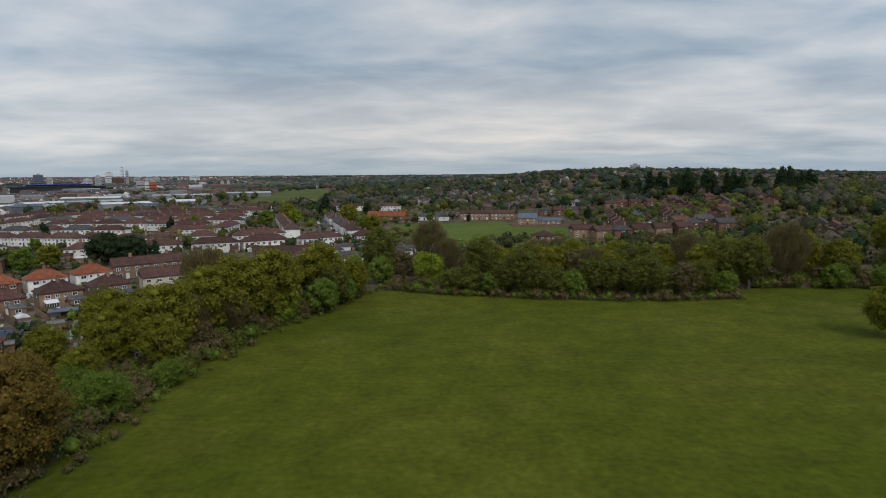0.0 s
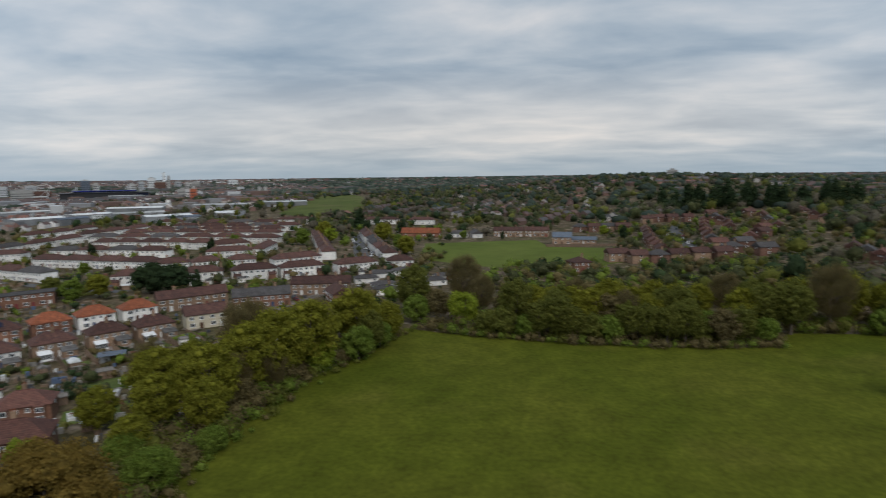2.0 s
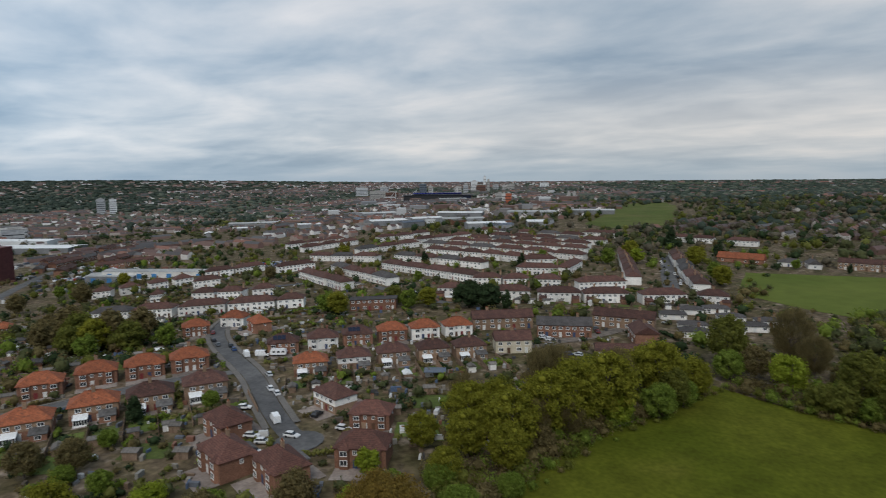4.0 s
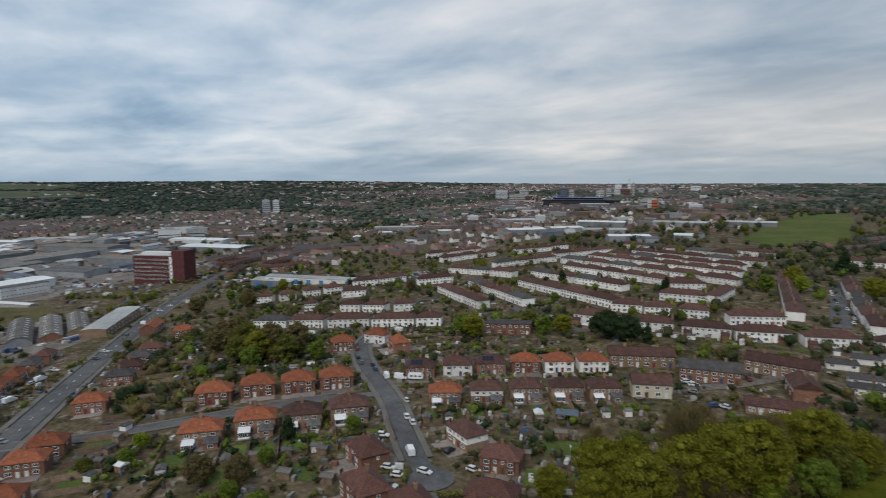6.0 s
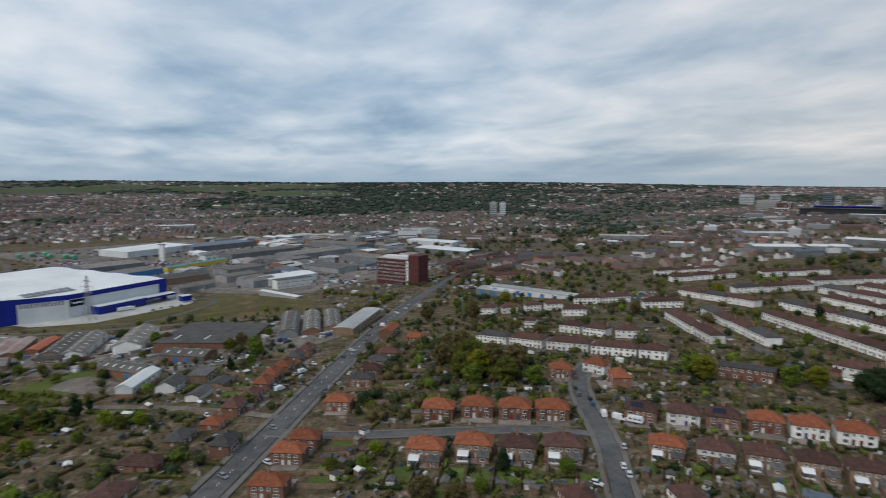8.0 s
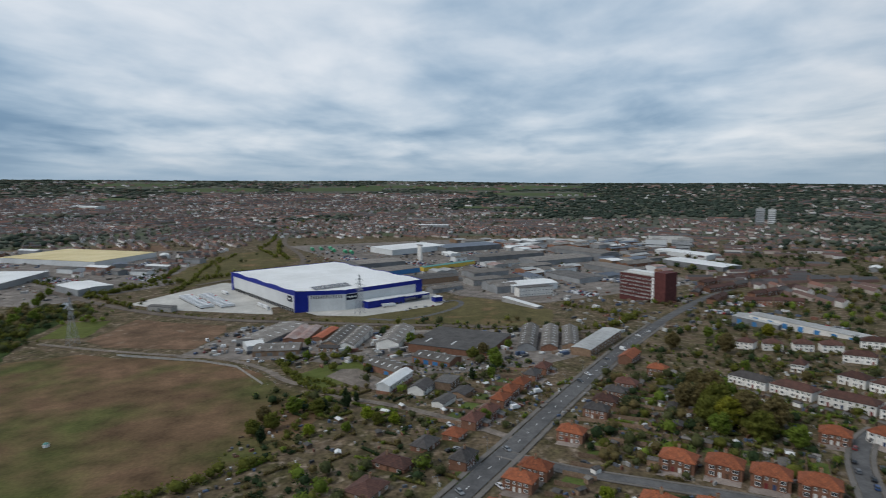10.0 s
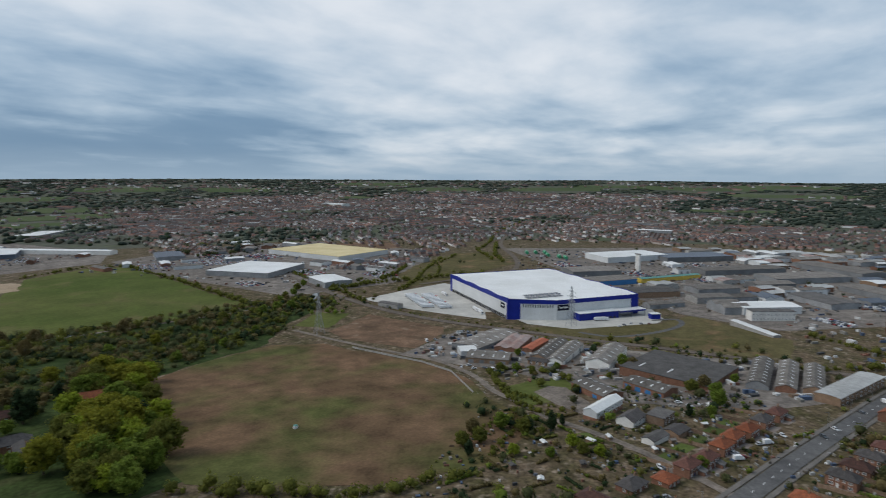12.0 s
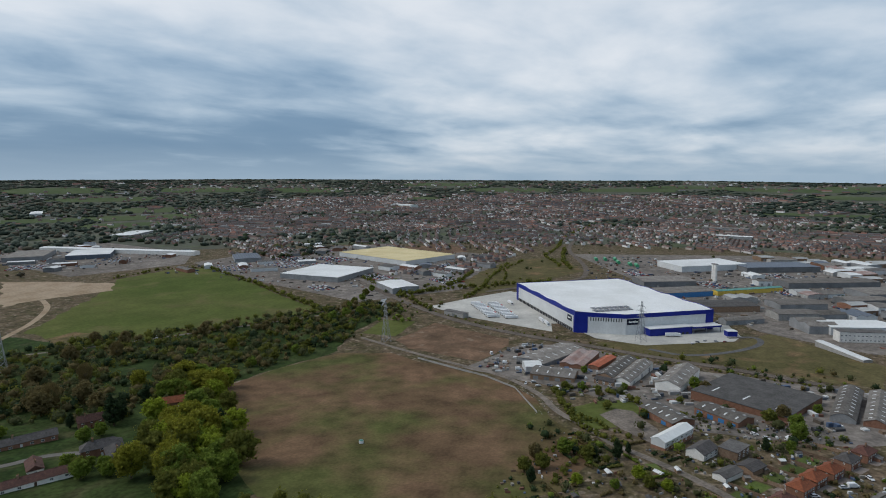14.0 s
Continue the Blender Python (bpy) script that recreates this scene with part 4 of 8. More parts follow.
def inside_field(x, y):
    """The ground of the smooth hillside field among the woods, and the gap before it."""
    return 705 < y < 1400 and -258 - (y - 760) * 0.16 < x < -156 - (y - 760) * 0.13


def in_estate(x, y):
    """The ground of the modern houses beyond the north belt."""
    return 80 < x < 320 and 270 < y < 612 and (x - 80) * 0.62 + 240 < y and y < 560 + (x - 130) * 0.35 and x < 212 + max(0.0, y - 330) * 0.36


for i in range(620):
    x, y = wood.uniform(120, 470), wood.uniform(195, 680)
    if in_estate(x, y) and wood.random() < 0.96 or math.hypot(x - 120, y - 230) < 20:
        continue
    q = wood.uniform(3.6, 7.0)
    HILLWOOD.append((x, y, q * wood.uniform(1.8, 2.5), q))
for x, y in ((211, 642), (221, 632), (230, 627), (238, 615), (246, 622), (256, 612), (267, 604), (274, 612), (285, 594), (296, 590), (304, 622), (312, 584), (330, 582), (341, 588), (352, 570), (322, 610), (200, 650), (262, 640), (290, 640), (360, 600)):
    plant("dark_far", x, y, wood.uniform(1.4, 2.0), 1.05)


# ---- dwellings ----
def casement(w, h, t, glazed):
    """One connected two-light frame, with its recessed panes or with open lights."""
    s = Shape()
    xs, zs = (-w / 2, -w / 2 + t, -t / 2, t / 2, w / 2 - t, w / 2), (-0.06, t, h - t, h)
    s.v = [(x1, -0.11, z1) for z1 in zs for x1 in xs] + [(x1, 0.0, z1) for z1 in (zs[0], zs[3]) for x1 in (xs[0], xs[5])]
    for i in range(5):
        for j in range(3):
            q = (j * 6 + i, j * 6 + i + 1, j * 6 + i + 7, j * 6 + i + 6)
            if j == 1 and i in (1, 3):
                n = len(s.v)
                s.v += [(s.v[k][0], -0.05, s.v[k][2]) for k in q]
                s.f += [(q[k], q[(k + 1) % 4], n + (k + 1) % 4, n + k) for k in range(4)]
                s.m += [0, 0, 0, 0]
                if glazed:
                    s.f.append((n, n + 1, n + 2, n + 3))
                    s.m.append(1)
            else:
                s.f.append(q)
                s.m.append(0)
    s.f += [(0, 24, 25, 5), (18, 23, 27, 26), (0, 18, 26, 24), (5, 25, 27, 23)]
    s.m += [0] * 4
    return s


def window_mesh(w, h):
    key = ("win", w, h)
    if key not in PROTO:
        t = 0.09
        s = casement(w, h, t, False)
        p = Shape().box(-w / 2 + t, w / 2 - t, -0.04, 0.0, t, h - t)
        PROTO[key] = (s.mesh("window", "upvc"), p.mesh("pane", "glass"))
    return PROTO[key]


def simple_window(parent, x, y, z, w, h, rot=0.0):
    """A white frame with its dark panes, for houses farther off."""
    key = ("simple", w, h)
    if key not in PROTO:
        s = casement(w, h, 0.11, True)
        PROTO[key] = s.mesh("window", "upvc", "glass")
    return part("window", PROTO[key], "", parent, at=pose(x, y, z, 0, 0, rot))


def window(parent, x, y, z, w, h, rot=0.0, pane=True):
    a, b = window_mesh(w, h)
    win = part("window", a, "upvc", parent, at=pose(x, y, z, 0, 0, rot))
    part("pane", b, "glass", win)
    return win


def door(parent, x, y, z=0.0, rot=0.0):
    if "door" not in PROTO:
        s = Shape().box(-0.5, 0.5, -0.06, 0.02, 0, 2.05)
        s.box(-0.56, -0.5, -0.09, 0.02, 0, 2.12).box(0.5, 0.56, -0.09, 0.02, 0, 2.12).box(-0.56, 0.56, -0.09, 0.02, 2.05, 2.14)
        PROTO["door"] = s.mesh("door", "door")
    return part("door", PROTO["door"], "door", parent, at=pose(x, y, z, 0, 0, rot))


def hip_roof(w, d, eaves, rise, over=0.45, gable=False):
    s, a, b = Shape(), w / 2 + over, d / 2 + over
    k = a if gable else max(a - b, 0.3)
    z0, z1 = eaves - 0.12, eaves + rise
    e = [(-a, -b, z0), (a, -b, z0), (a, b, z0), (-a, b, z0)]
    f = [(x, y, z0 + 0.18) for x, y, _ in e]
    s.hull(e, f)
    r = [(-k, 0, z1), (k, 0, z1)]
    s.poly([f[0], f[1], r[1], r[0]]).poly([f[2], f[3], r[0], r[1]]).poly([f[1], f[2], r[1]]).poly([f[3], f[0], r[0]])
    s.box(-k - 0.05, k + 0.05, -0.13, 0.13, z1 - 0.06, z1 + 0.1)
    return s


def plain_chimney(parent, x, y, z):
    if "plain_stack" not in PROTO:
        s = Shape().box(-0.5, 0.5, -0.35, 0.35, -1.2, 1.5, 0).box(-0.58, 0.58, -0.43, 0.43, 1.5, 1.65, 0)
        s.tube((-0.25, 0, 1.65), (-0.25, 0, 2.1), 0.15, 0.12, 6, 1).tube((0.25, 0, 1.65), (0.25, 0, 2.1), 0.15, 0.12, 6, 1)
        PROTO["plain_stack"] = s.mesh("chimney", "brick_brown", "roof_orange")
    return part("chimney", PROTO["plain_stack"], "", parent, at=pose(x, y, z))


def chimney(parent, x, y, z, tall=1.7):
    if "stack" not in PROTO:
        s = Shape().box(-0.5, 0.5, -0.35, 0.35, -1.2, 1.5).box(-0.58, 0.58, -0.43, 0.43, 1.5, 1.65)
        p = Shape().tube((0, 0, 0), (0, 0, 0.5), 0.15, 0.12, 8)
        PROTO["stack"] = (s.mesh("chimney", "brick_brown"), p.mesh("chimney_pot", "roof_orange"))
    st = part("chimney", PROTO["stack"][0], "", parent, at=pose(x, y, z))
    for dx in (-0.25, 0.25):
        part("chimney_pot", PROTO["stack"][1], "", st, at=pose(dx, 0, 1.65))
    return st


def house(kind, name, w, d, eaves, rise, low, high, roof, label, bays=True, extra=""):
    """A pair of two-storey houses under one hipped roof; the front looks along -y."""
    ob = tagged(new(name), label, "house")
    split_z = eaves * 0.52
    part("wall", Shape().box(-w / 2, w / 2, -d / 2, d / 2, -2.0, split_z, 0).box(-w / 2, w / 2, -d / 2, d / 2, split_z, eaves, 1), [low, high], ob)
    part("roof", hip_roof(w, d, eaves, rise), roof, ob)
    chimney(ob, 0, 0.4, eaves + rise - 0.2)
    up, dn = eaves - 1.75, 0.85
    for sgn in (-1, 1):
        xb = sgn * w * 0.31
        if bays:
            bay = Shape().hull([(xb - 1.4, -d / 2, -1.5), (xb - 1.0, -d / 2 - 0.75, -1.5), (xb + 1.0, -d / 2 - 0.75, -1.5), (xb + 1.4, -d / 2, -1.5)],
                               [(xb - 1.4, -d / 2, eaves - 0.2), (xb - 1.0, -d / 2 - 0.75, eaves - 0.2), (xb + 1.0, -d / 2 - 0.75, eaves - 0.2), (xb + 1.4, -d / 2, eaves - 0.2)])
            part("bay", bay, high, ob)
            part("bay_roof", Shape().hull([(xb - 1.7, -d / 2 + 0.2, eaves - 0.2), (xb - 1.25, -d / 2 - 1.05, eaves - 0.2), (xb + 1.25, -d / 2 - 1.05, eaves - 0.2), (xb + 1.7, -d / 2 + 0.2, eaves - 0.2)],
                                          [(xb - 0.4, -d / 2 + 1.6, eaves + 0.9), (xb - 0.2, -d / 2 + 0.6, eaves + 0.9), (xb + 0.2, -d / 2 + 0.6, eaves + 0.9), (xb + 0.4, -d / 2 + 1.6, eaves + 0.9)]), roof, ob)
            window(ob, xb, -d / 2 - 0.76, up, 1.8, 1.25)
            window(ob, xb, -d / 2 - 0.76, dn, 1.8, 1.45)
        else:
            window(ob, xb, -d / 2, up, 1.8, 1.2)
            window(ob, xb, -d / 2, dn, 1.8, 1.35)
        xs = sgn * w * 0.10
        window(ob, xs, -d / 2, up + 0.1, 1.0, 1.1)
        door(ob, xs, -d / 2)
        simple_window(ob, xb, d / 2, up, 1.6, 1.15, 180)
        simple_window(ob, xs, d / 2, up, 1.2, 1.15, 180)
        simple_window(ob, xb, d / 2, dn, 1.8, 1.35, 180)
        door(ob, xs, d / 2, 0, 180)
        simple_window(ob, sgn * w / 2, 0.8, up + 0.2, 0.9, 1.0, 90 * sgn)
    if "solar" in extra:
        a = math.atan2(rise, d / 2 + 0.45)
        for i in range(3):
            part("solar_panel", Shape().box(-0.8, 0.8, -1.2, 1.2, 0, 0.06), "solar", ob, "dark glossy solar panel",
                 pose(-3.2 + 1.75 * i, -d / 4 - 0.1, eaves + rise * 0.5 + 0.25, math.degrees(a)))
    if "conservatory" in extra:
        con = part("conservatory", Shape().box(1.6, 5.0, d / 2, d / 2 + 3.0, -1.5, 2.1), "glass", ob, "glazed conservatory")
        bars = Shape()
        for i in range(6):
            bars.box(1.55 + 0.68 * i, 1.65 + 0.68 * i, d / 2 + 2.97, d / 2 + 3.05, -1.5, 2.15)
        part("conservatory_frame", bars.box(1.5, 5.1, d / 2 + 2.95, d / 2 + 3.06, 2.05, 2.2).box(1.5, 5.1, d / 2 + 2.95, d / 2 + 3.06, -1.5, 0.6), "upvc", con)
        part("conservatory_roof", Shape().hull([(1.4, d / 2, 2.2), (5.2, d / 2, 2.2), (5.2, d / 2 + 3.2, 2.1), (1.4, d / 2 + 3.2, 2.1)],
                                               [(1.4, d / 2, 2.9), (5.2, d / 2, 2.9), (5.2, d / 2 + 3.2, 2.2), (1.4, d / 2 + 3.2, 2.2)]), "upvc", con)
    if "lean_to" in extra:
        e = part("extension", Shape().box(-5.6, -1.4, d / 2, d / 2 + 3.4, -1.8, 2.3), low, ob)
        part("extension_roof", Shape().hull([(-5.8, d / 2, 2.3), (-1.2, d / 2, 2.3), (-1.2, d / 2 + 3.7, 2.2), (-5.8, d / 2 + 3.7, 2.2)],
                                            [(-5.8, d / 2, 3.3), (-1.2, d / 2, 3.3), (-1.2, d / 2 + 3.7, 2.4), (-5.8, d / 2 + 3.7, 2.4)]), "felt", e)
        window(e, -3.5, d / 2 + 3.4, 0.9, 1.6, 1.1, 180)
    return ob


HOUSES = {
    "orange_brick": ("brick_red", "brick_red", "roof_orange", "red brick semi-detached pair with orange tiled hipped roof", True, ""),
    "orange_white": ("render", "render", "roof_orange", "white rendered semi-detached pair with orange hipped roof", True, ""),
    "brown_white": ("render", "render", "roof_brown", "white rendered semi-detached pair with brown tiled roof", True, ""),
    "brown_solar": ("brick_red", "brick_red", "roof_brown", "brick semi-detached pair with solar panels on brown roof", True, "solar"),
    "brown_brick": ("brick_brown", "brick_brown", "roof_brown", "brown brick semi-detached pair with white conservatory behind", False, "conservatory lean_to"),
    "brown_half": ("brick_brown", "render", "roof_brown", "half rendered semi-detached pair with brown roof and extension", False, "lean_to"),
    "orange_half": ("brick_red", "brick_brown", "roof_orange", "brick semi-detached pair with orange roof and rear extensions", False, "conservatory lean_to"),
    "brown_red": ("brick_red", "brick_red", "roof_red", "red brick semi-detached pair with red-brown hipped roof", True, "lean_to"),
    "grey_red": ("brick_red", "brick_red", "roof_grey", "red brick pair with grey slate hipped roof", True, ""),
}


def put_house(kind, x, y, rot, s=1.0, group=""):
    m = spot(x, y, rot, 0.1, s)
    key = ("house", kind)
    if key in PROTO:
        k = PROTO[key].scale[0]
        ob = copy_thing(PROTO[key], m @ Matrix.Diagonal((1 / k, 1 / k, 1 / k, 1)))
    else:
        low, high, roof, label, bays, extra = HOUSES[kind]
        ob = house(kind, "house", 12.6, 8.4, 5.0, 3.1, low, high, roof, label, bays, extra)
        ob.matrix_basis = m
        PROTO[key] = ob
    if group:
        ob["group"] = group
    drive(x, y, rot, -3.6, -9.5, 12.5 * s)
    drive(x, y, rot, 3.6, 8.2, 11.0 * s, "patio", "paved patio behind a house")
    return ob


def drive(x, y, rot, near, far, wide, name="driveway", label="paved driveway in front of a house"):
    c, q = math.cos(radians(rot)), math.sin(radians(rot))
    sh = Shape()
    for i in range(3):
        pts = []
        for px, py in ((-wide / 2, near + (far - near) * i / 3), (wide / 2, near + (far - near) * i / 3), (wide / 2, near + (far - near) * (i + 1) / 3), (-wide / 2, near + (far - near) * (i + 1) / 3)):
            gx, gy = x + px * c - py * q, y + px * q + py * c
            pts.append((gx, gy, terrain(gx, gy) + 0.12))
        sh.poly(pts if far > near else pts[::-1])
    tagged(new(name, sh.mesh(name, "drive")), label, "paving", "paved plots", kind="structure")


def facing(a, b):
    """Turn of a row from a to b, so that its front (-y) looks to the right of the way from a to b."""
    return math.degrees(math.atan2(b[1] - a[1], b[0] - a[0]))


ra = facing((-217, 90), (-193, 129))
for (x, y), k in zip(((-217, 90), (-211, 105), (-201.5, 117), (-193, 129)), ("orange_brick",) * 4):
    put_house(k, x, y, ra, 1.0, "houses along the side street")
for (x, y), k in zip(((-183, 71), (-178, 87), (-169, 99), (-162, 113)), ("orange_half", "orange_half", "brown_brick", "brown_brick")):
    put_house(k, x, y, ra + 180, 1.0, "houses along the side street")
rc = facing((-175, 158), (-126, 208))
for (x, y), k in zip(((-175, 158), (-165, 169.5), (-155.5, 179.5), (-146, 190), (-136, 199), (-125.5, 208)),
                     ("brown_solar", "brown_white", "brown_solar", "orange_brick", "orange_white", "orange_white")):
    put_house(k, x, y, rc, 0.92, "upper row beyond the gardens")
for (x, y), k in zip(((-146.5, 144), (-136.5, 155), (-127, 165.5), (-116.5, 175.5), (-106, 184)), ("orange_half", "brown_half", "brown_brick", "brown_brick", "brown_brick")):
    put_house(k, x, y, rc + 180, 0.9, "row with conservatories")
put_house("brown_half", -116.5, 123.5, rc - 60, 0.9)
put_house("brown_red", -98.5, 118.3, rc - 20, 0.85)
put_house("brown_red", -87, 101, 26, 0.95)
put_house("brown_red", -97.5, 85.3, -20, 0.95)
put_house("brown_red", -129.3, 96, rc - 62, 0.95)
put_house("brown_red", -113, 83, rc - 62, 1.0)
put_house("orange_brick", -237, 163, rc + 10, 0.9)
put_house("orange_white", -233.5, 182, rc - 20, 0.9)
put_house("orange_brick", -213, 179, rc - 70, 0.9)
# along the main road
rm = facing(MAIN[2], MAIN[4])
for x, y, k, t in ((-249, 56, "orange_brick", 90), (-214.5, 35, "orange_brick", 90), (-205, 28, "orange_brick", 90), (-183, 18.5, "orange_brick", 90), (-226, 8, "grey_red", 180),
                   (-277, 74, "grey_red", 90), (-290, 82, "brown_solar", 90), (-304, 91, "grey_red", 90), (-318, 101, "brown_red", 90), (-345, 128, "orange_brick", 90), (-360, 62, "brown_red", 180), (-345, 53, "grey_red", 180), (-327, 44, "orange_brick", 180), (-314, 36, "orange_brick", 180),
                   (-300, 30, "orange_brick", 180), (-281, 22, "brown_red", 180), (-270, 14, "brown_red", 180)):
    put_house(k, x, y, rm + t, 0.9, "houses along the main road")


def bungalow(x, y, rot, w=12.0, d=8.0, wall="render", roof="roof_brown", label="", eaves=2.6, rise=2.4, gable=False, name="bungalow", cat="bungalow", n=3):
    ob = tagged(new(name), label, cat)
    outline = [(-d / 2, -2.5), (-d / 2, eaves)] + ([(0, eaves + rise * 0.95)] if gable else []) + [(d / 2, eaves), (d / 2, -2.5)]
    part("wall", Shape().hull([(-w / 2, yy, zz) for yy, zz in outline], [(w / 2, yy, zz) for yy, zz in outline]), wall, ob)
    part("roof", hip_roof(w, d, eaves, rise, gable=gable), roof, ob)
    for side in (-1, 1):
        for i in range(n):
            px = -w / 2 + w * (i + 0.5) / n
            if i == n // 2 and n > 2:
                door(ob, px, side * d / 2, 0, 0 if side < 0 else 180)
            else:
                simple_window(ob, px, side * d / 2, 0.9, 1.6, 1.2, 0 if side < 0 else 180)
            if eaves > 4:
                simple_window(ob, px, side * d / 2, 3.5, 1.4, 1.1, 0 if side < 0 else 180)
        simple_window(ob, side * w / 2, 0, 0.9 if eaves < 4 else 3.5, 1.2, 1.2, 90 * side)
    plain_chimney(ob, w * 0.2, 0.3, eaves + rise - 0.3)
    ob.matrix_basis = spot(x, y, rot, 0.1)
    return ob


bungalow(-205, -28, rm, 13, 11, "brick_brown", "roof_brown", "brown brick bungalow with broad brown hipped roof")
bungalow(-227, -20, rm + 90, 15, 9, "brick_red", "roof_brown", "red brick bungalow with dark tiled roof")
bungalow(-256, 5, rm, 9, 8, "brick_red", "roof_orange", "small bungalow with orange tiled roof")
bungalow(-246, -8, rm, 12, 8, "brick_red", "roof_grey", "brick bungalow with grey slate roof")
bungalow(-264, -336, 142, 21, 7, "brick_red", "roof_orange", "red brick cottage with steep red roof", 4.4, 3.6, True, "cottage", "cottage")
bungalow(-213, -352, -25, 14, 7, "brick_red", "roof_brown", "brick cottage half hidden by trees", 4.4, 3.4, True, "cottage", "cottage")
bungalow(-189, -304, -30, 20, 8, "brick_red", "roof_grey", "large brick house with slate roof among trees", 4.6, 3.6, False, "house", "house")
bungalow(-186, -287, 62, 18, 9, "brick_red", "roof_grey", "slate-roofed house wing with dormer windows", 4.6, 3.8, False, "house", "house")
bungalow(-151, -297, -22, 32, 8, "render", "roof_brown", "long white bungalow with brown tiled roof", 2.7, 2.4, False, "bungalow", "bungalow", 5)
bungalow(-160, -314, 66, 14, 7, "render", "roof_brown", "white bungalow wing with brown gabled roof", 2.7, 2.4, True)
bungalow(-178, -356, -22, 30, 8, "brick_red", "roof_grey", "long brick building with grey slate roof", 3.0, 2.8, True, "bungalow", "bungalow", 6)
bungalow(-150, -372, -22, 18, 8, "brick_red", "roof_grey", "brick bungalow with grey slate roof and white windows", 3.0, 2.8, True)


def terrace(a, b, wall="render", roof="roof_brown", label="", **more):
    """A row of joined houses; a long row is broken into blocks with narrow gaps, none quite in line."""
    length = math.hypot(b[0] - a[0], b[1] - a[1])
    n = round(length / 24) if length > 40 else 1
    ux, uy = (b[0] - a[0]) / length, (b[1] - a[1]) / length
    for i in range(n):
        f0, f1 = length * i / n + (0.9 if i else 0), length * (i + 1) / n - (0.9 if i < n - 1 else 0)
        off = rows.uniform(-0.9, 0.9) if n > 1 else 0.0
        extra = dict(more)
        if n > 1:
            extra["eaves"] = more.get("eaves", 4.9) + rows.uniform(-0.25, 0.25)
        terrace_block((a[0] + ux * f0 - uy * off, a[1] + uy * f0 + ux * off), (a[0] + ux * f1 - uy * off, a[1] + uy * f1 + ux * off), wall, rows.choice(["roof_brown"] * 5 + ["roof_grey"]) if n > 1 and roof == "roof_brown" else roof, label, **extra)


rows = random.Random(91)


def terrace_block(a, b, wall="render", roof="roof_brown", label="", depth=8.8, eaves=4.9, rise=2.7, unit=6.0, windows=True, hipped=True, group="white terraces"):
    """A row of joined houses whose front runs from a to b, with the camera's side on the right of that way."""
    length = math.hypot(b[0] - a[0], b[1] - a[1])
    n = max(2, round(length / unit))
    rot = facing(a, b)
    mx, my = (a[0] + b[0]) / 2, (a[1] + b[1]) / 2
    nx, ny = -math.sin(radians(rot)), math.cos(radians(rot))
    cx, cy = mx + nx * depth / 2, my + ny * depth / 2
    ob = tagged(new("terrace"), label or "terrace of white rendered houses under brown tiled roof", "terrace", group)
    za, zb, zc = terrain(*a), terrain(*b), terrain(cx, cy)
    tilt = (zb - za) / max(length, 1)
    s, sh, half = Shape(), eaves * 0.5, length / 2

    outline = [(-depth / 2, -2.5), (-depth / 2, eaves)] + ([] if hipped else [(0, eaves + rise * 0.96)]) + [(depth / 2, eaves), (depth / 2, -2.5)]
    s.hull([(-half, yy, zz - tilt * half) for yy, zz in outline], [(half, yy, zz + tilt * half) for yy, zz in outline])
    part("wall", s, wall, ob)
    r = hip_roof(length, depth, eaves, rise, 0.4, not hipped)
    r.v = [(x, y, z + tilt * x) for x, y, z in r.v]
    part("roof", r, roof, ob)
    row = Shape()
    for i in range(n):
        x = -length / 2 + length * (i + 0.5) / n
        z = tilt * x
        if i % 2 == 0:
            plain_chimney(ob, x + length / n / 2 - (0.6 if i == n - 1 else 0), 0.2, z + eaves + rise - 0.4)
        if windows:
            put = simple_window
            if unit > 6.6:
                for wx, wz in ((x - length / n * 0.25, eaves - 1.75), (x + length / n * 0.25, eaves - 1.75), (x - length / n * 0.2, 0.9)):
                    one = casement(1.5, 1.15, 0.11, True)
                    k = len(row.v)
                    row.v += [(px + wx, py - depth / 2, pz + z + wz) for px, py, pz in one.v]
                    row.f += [tuple(k + q for q in f) for f in one.f]
                    row.m += one.m
            else:
                put(ob, x - length / n * 0.24, -depth / 2, z + eaves - 1.75, 1.5, 1.15)
                put(ob, x + length / n * 0.24, -depth / 2, z + eaves - 1.75, 1.5, 1.15)
                put(ob, x - length / n * 0.2, -depth / 2, z + 0.8, 1.8, 1.3)
                door(ob, x + length / n * 0.22, -depth / 2, z)
    if row.v:
        tagged(part("window_strip", row, ["upvc", "glass"], ob), "row of small white-framed windows", kind="stuff")
    ob.matrix_basis = pose(cx, cy, (za + zb) / 2 + 0.1, 0, 0, rot)
    return ob


W = "long terrace of white rendered houses under brown roof"
for a, b in (((-325, 161), (-286, 183)), ((-283, 184.5), (-242, 214)), ((-241, 215), (-230, 223.5)),
             ((-404, 203), (-396, 211)), ((-394, 217), (-389.5, 228)), ((-389, 235), (-385, 246)), ((-383, 250), (-379, 262)), ((-358, 247), (-347, 260)),
             ((-391, 281), (-380, 298)), ((-379, 299), (-370, 320)), ((-316, 216), (-303, 222)), ((-301, 223), (-287, 229)), ((-283, 234), (-274, 243)), ((-341, 205), (-336, 210)),
             ((-309, 297), (-243, 267)), ((-344, 310), (-329, 334)), ((-304, 324), (-224, 288)), ((-272, 345), (-225, 330)), ((-224, 329.5), (-178, 315))):
    terrace(a, b, label=W)
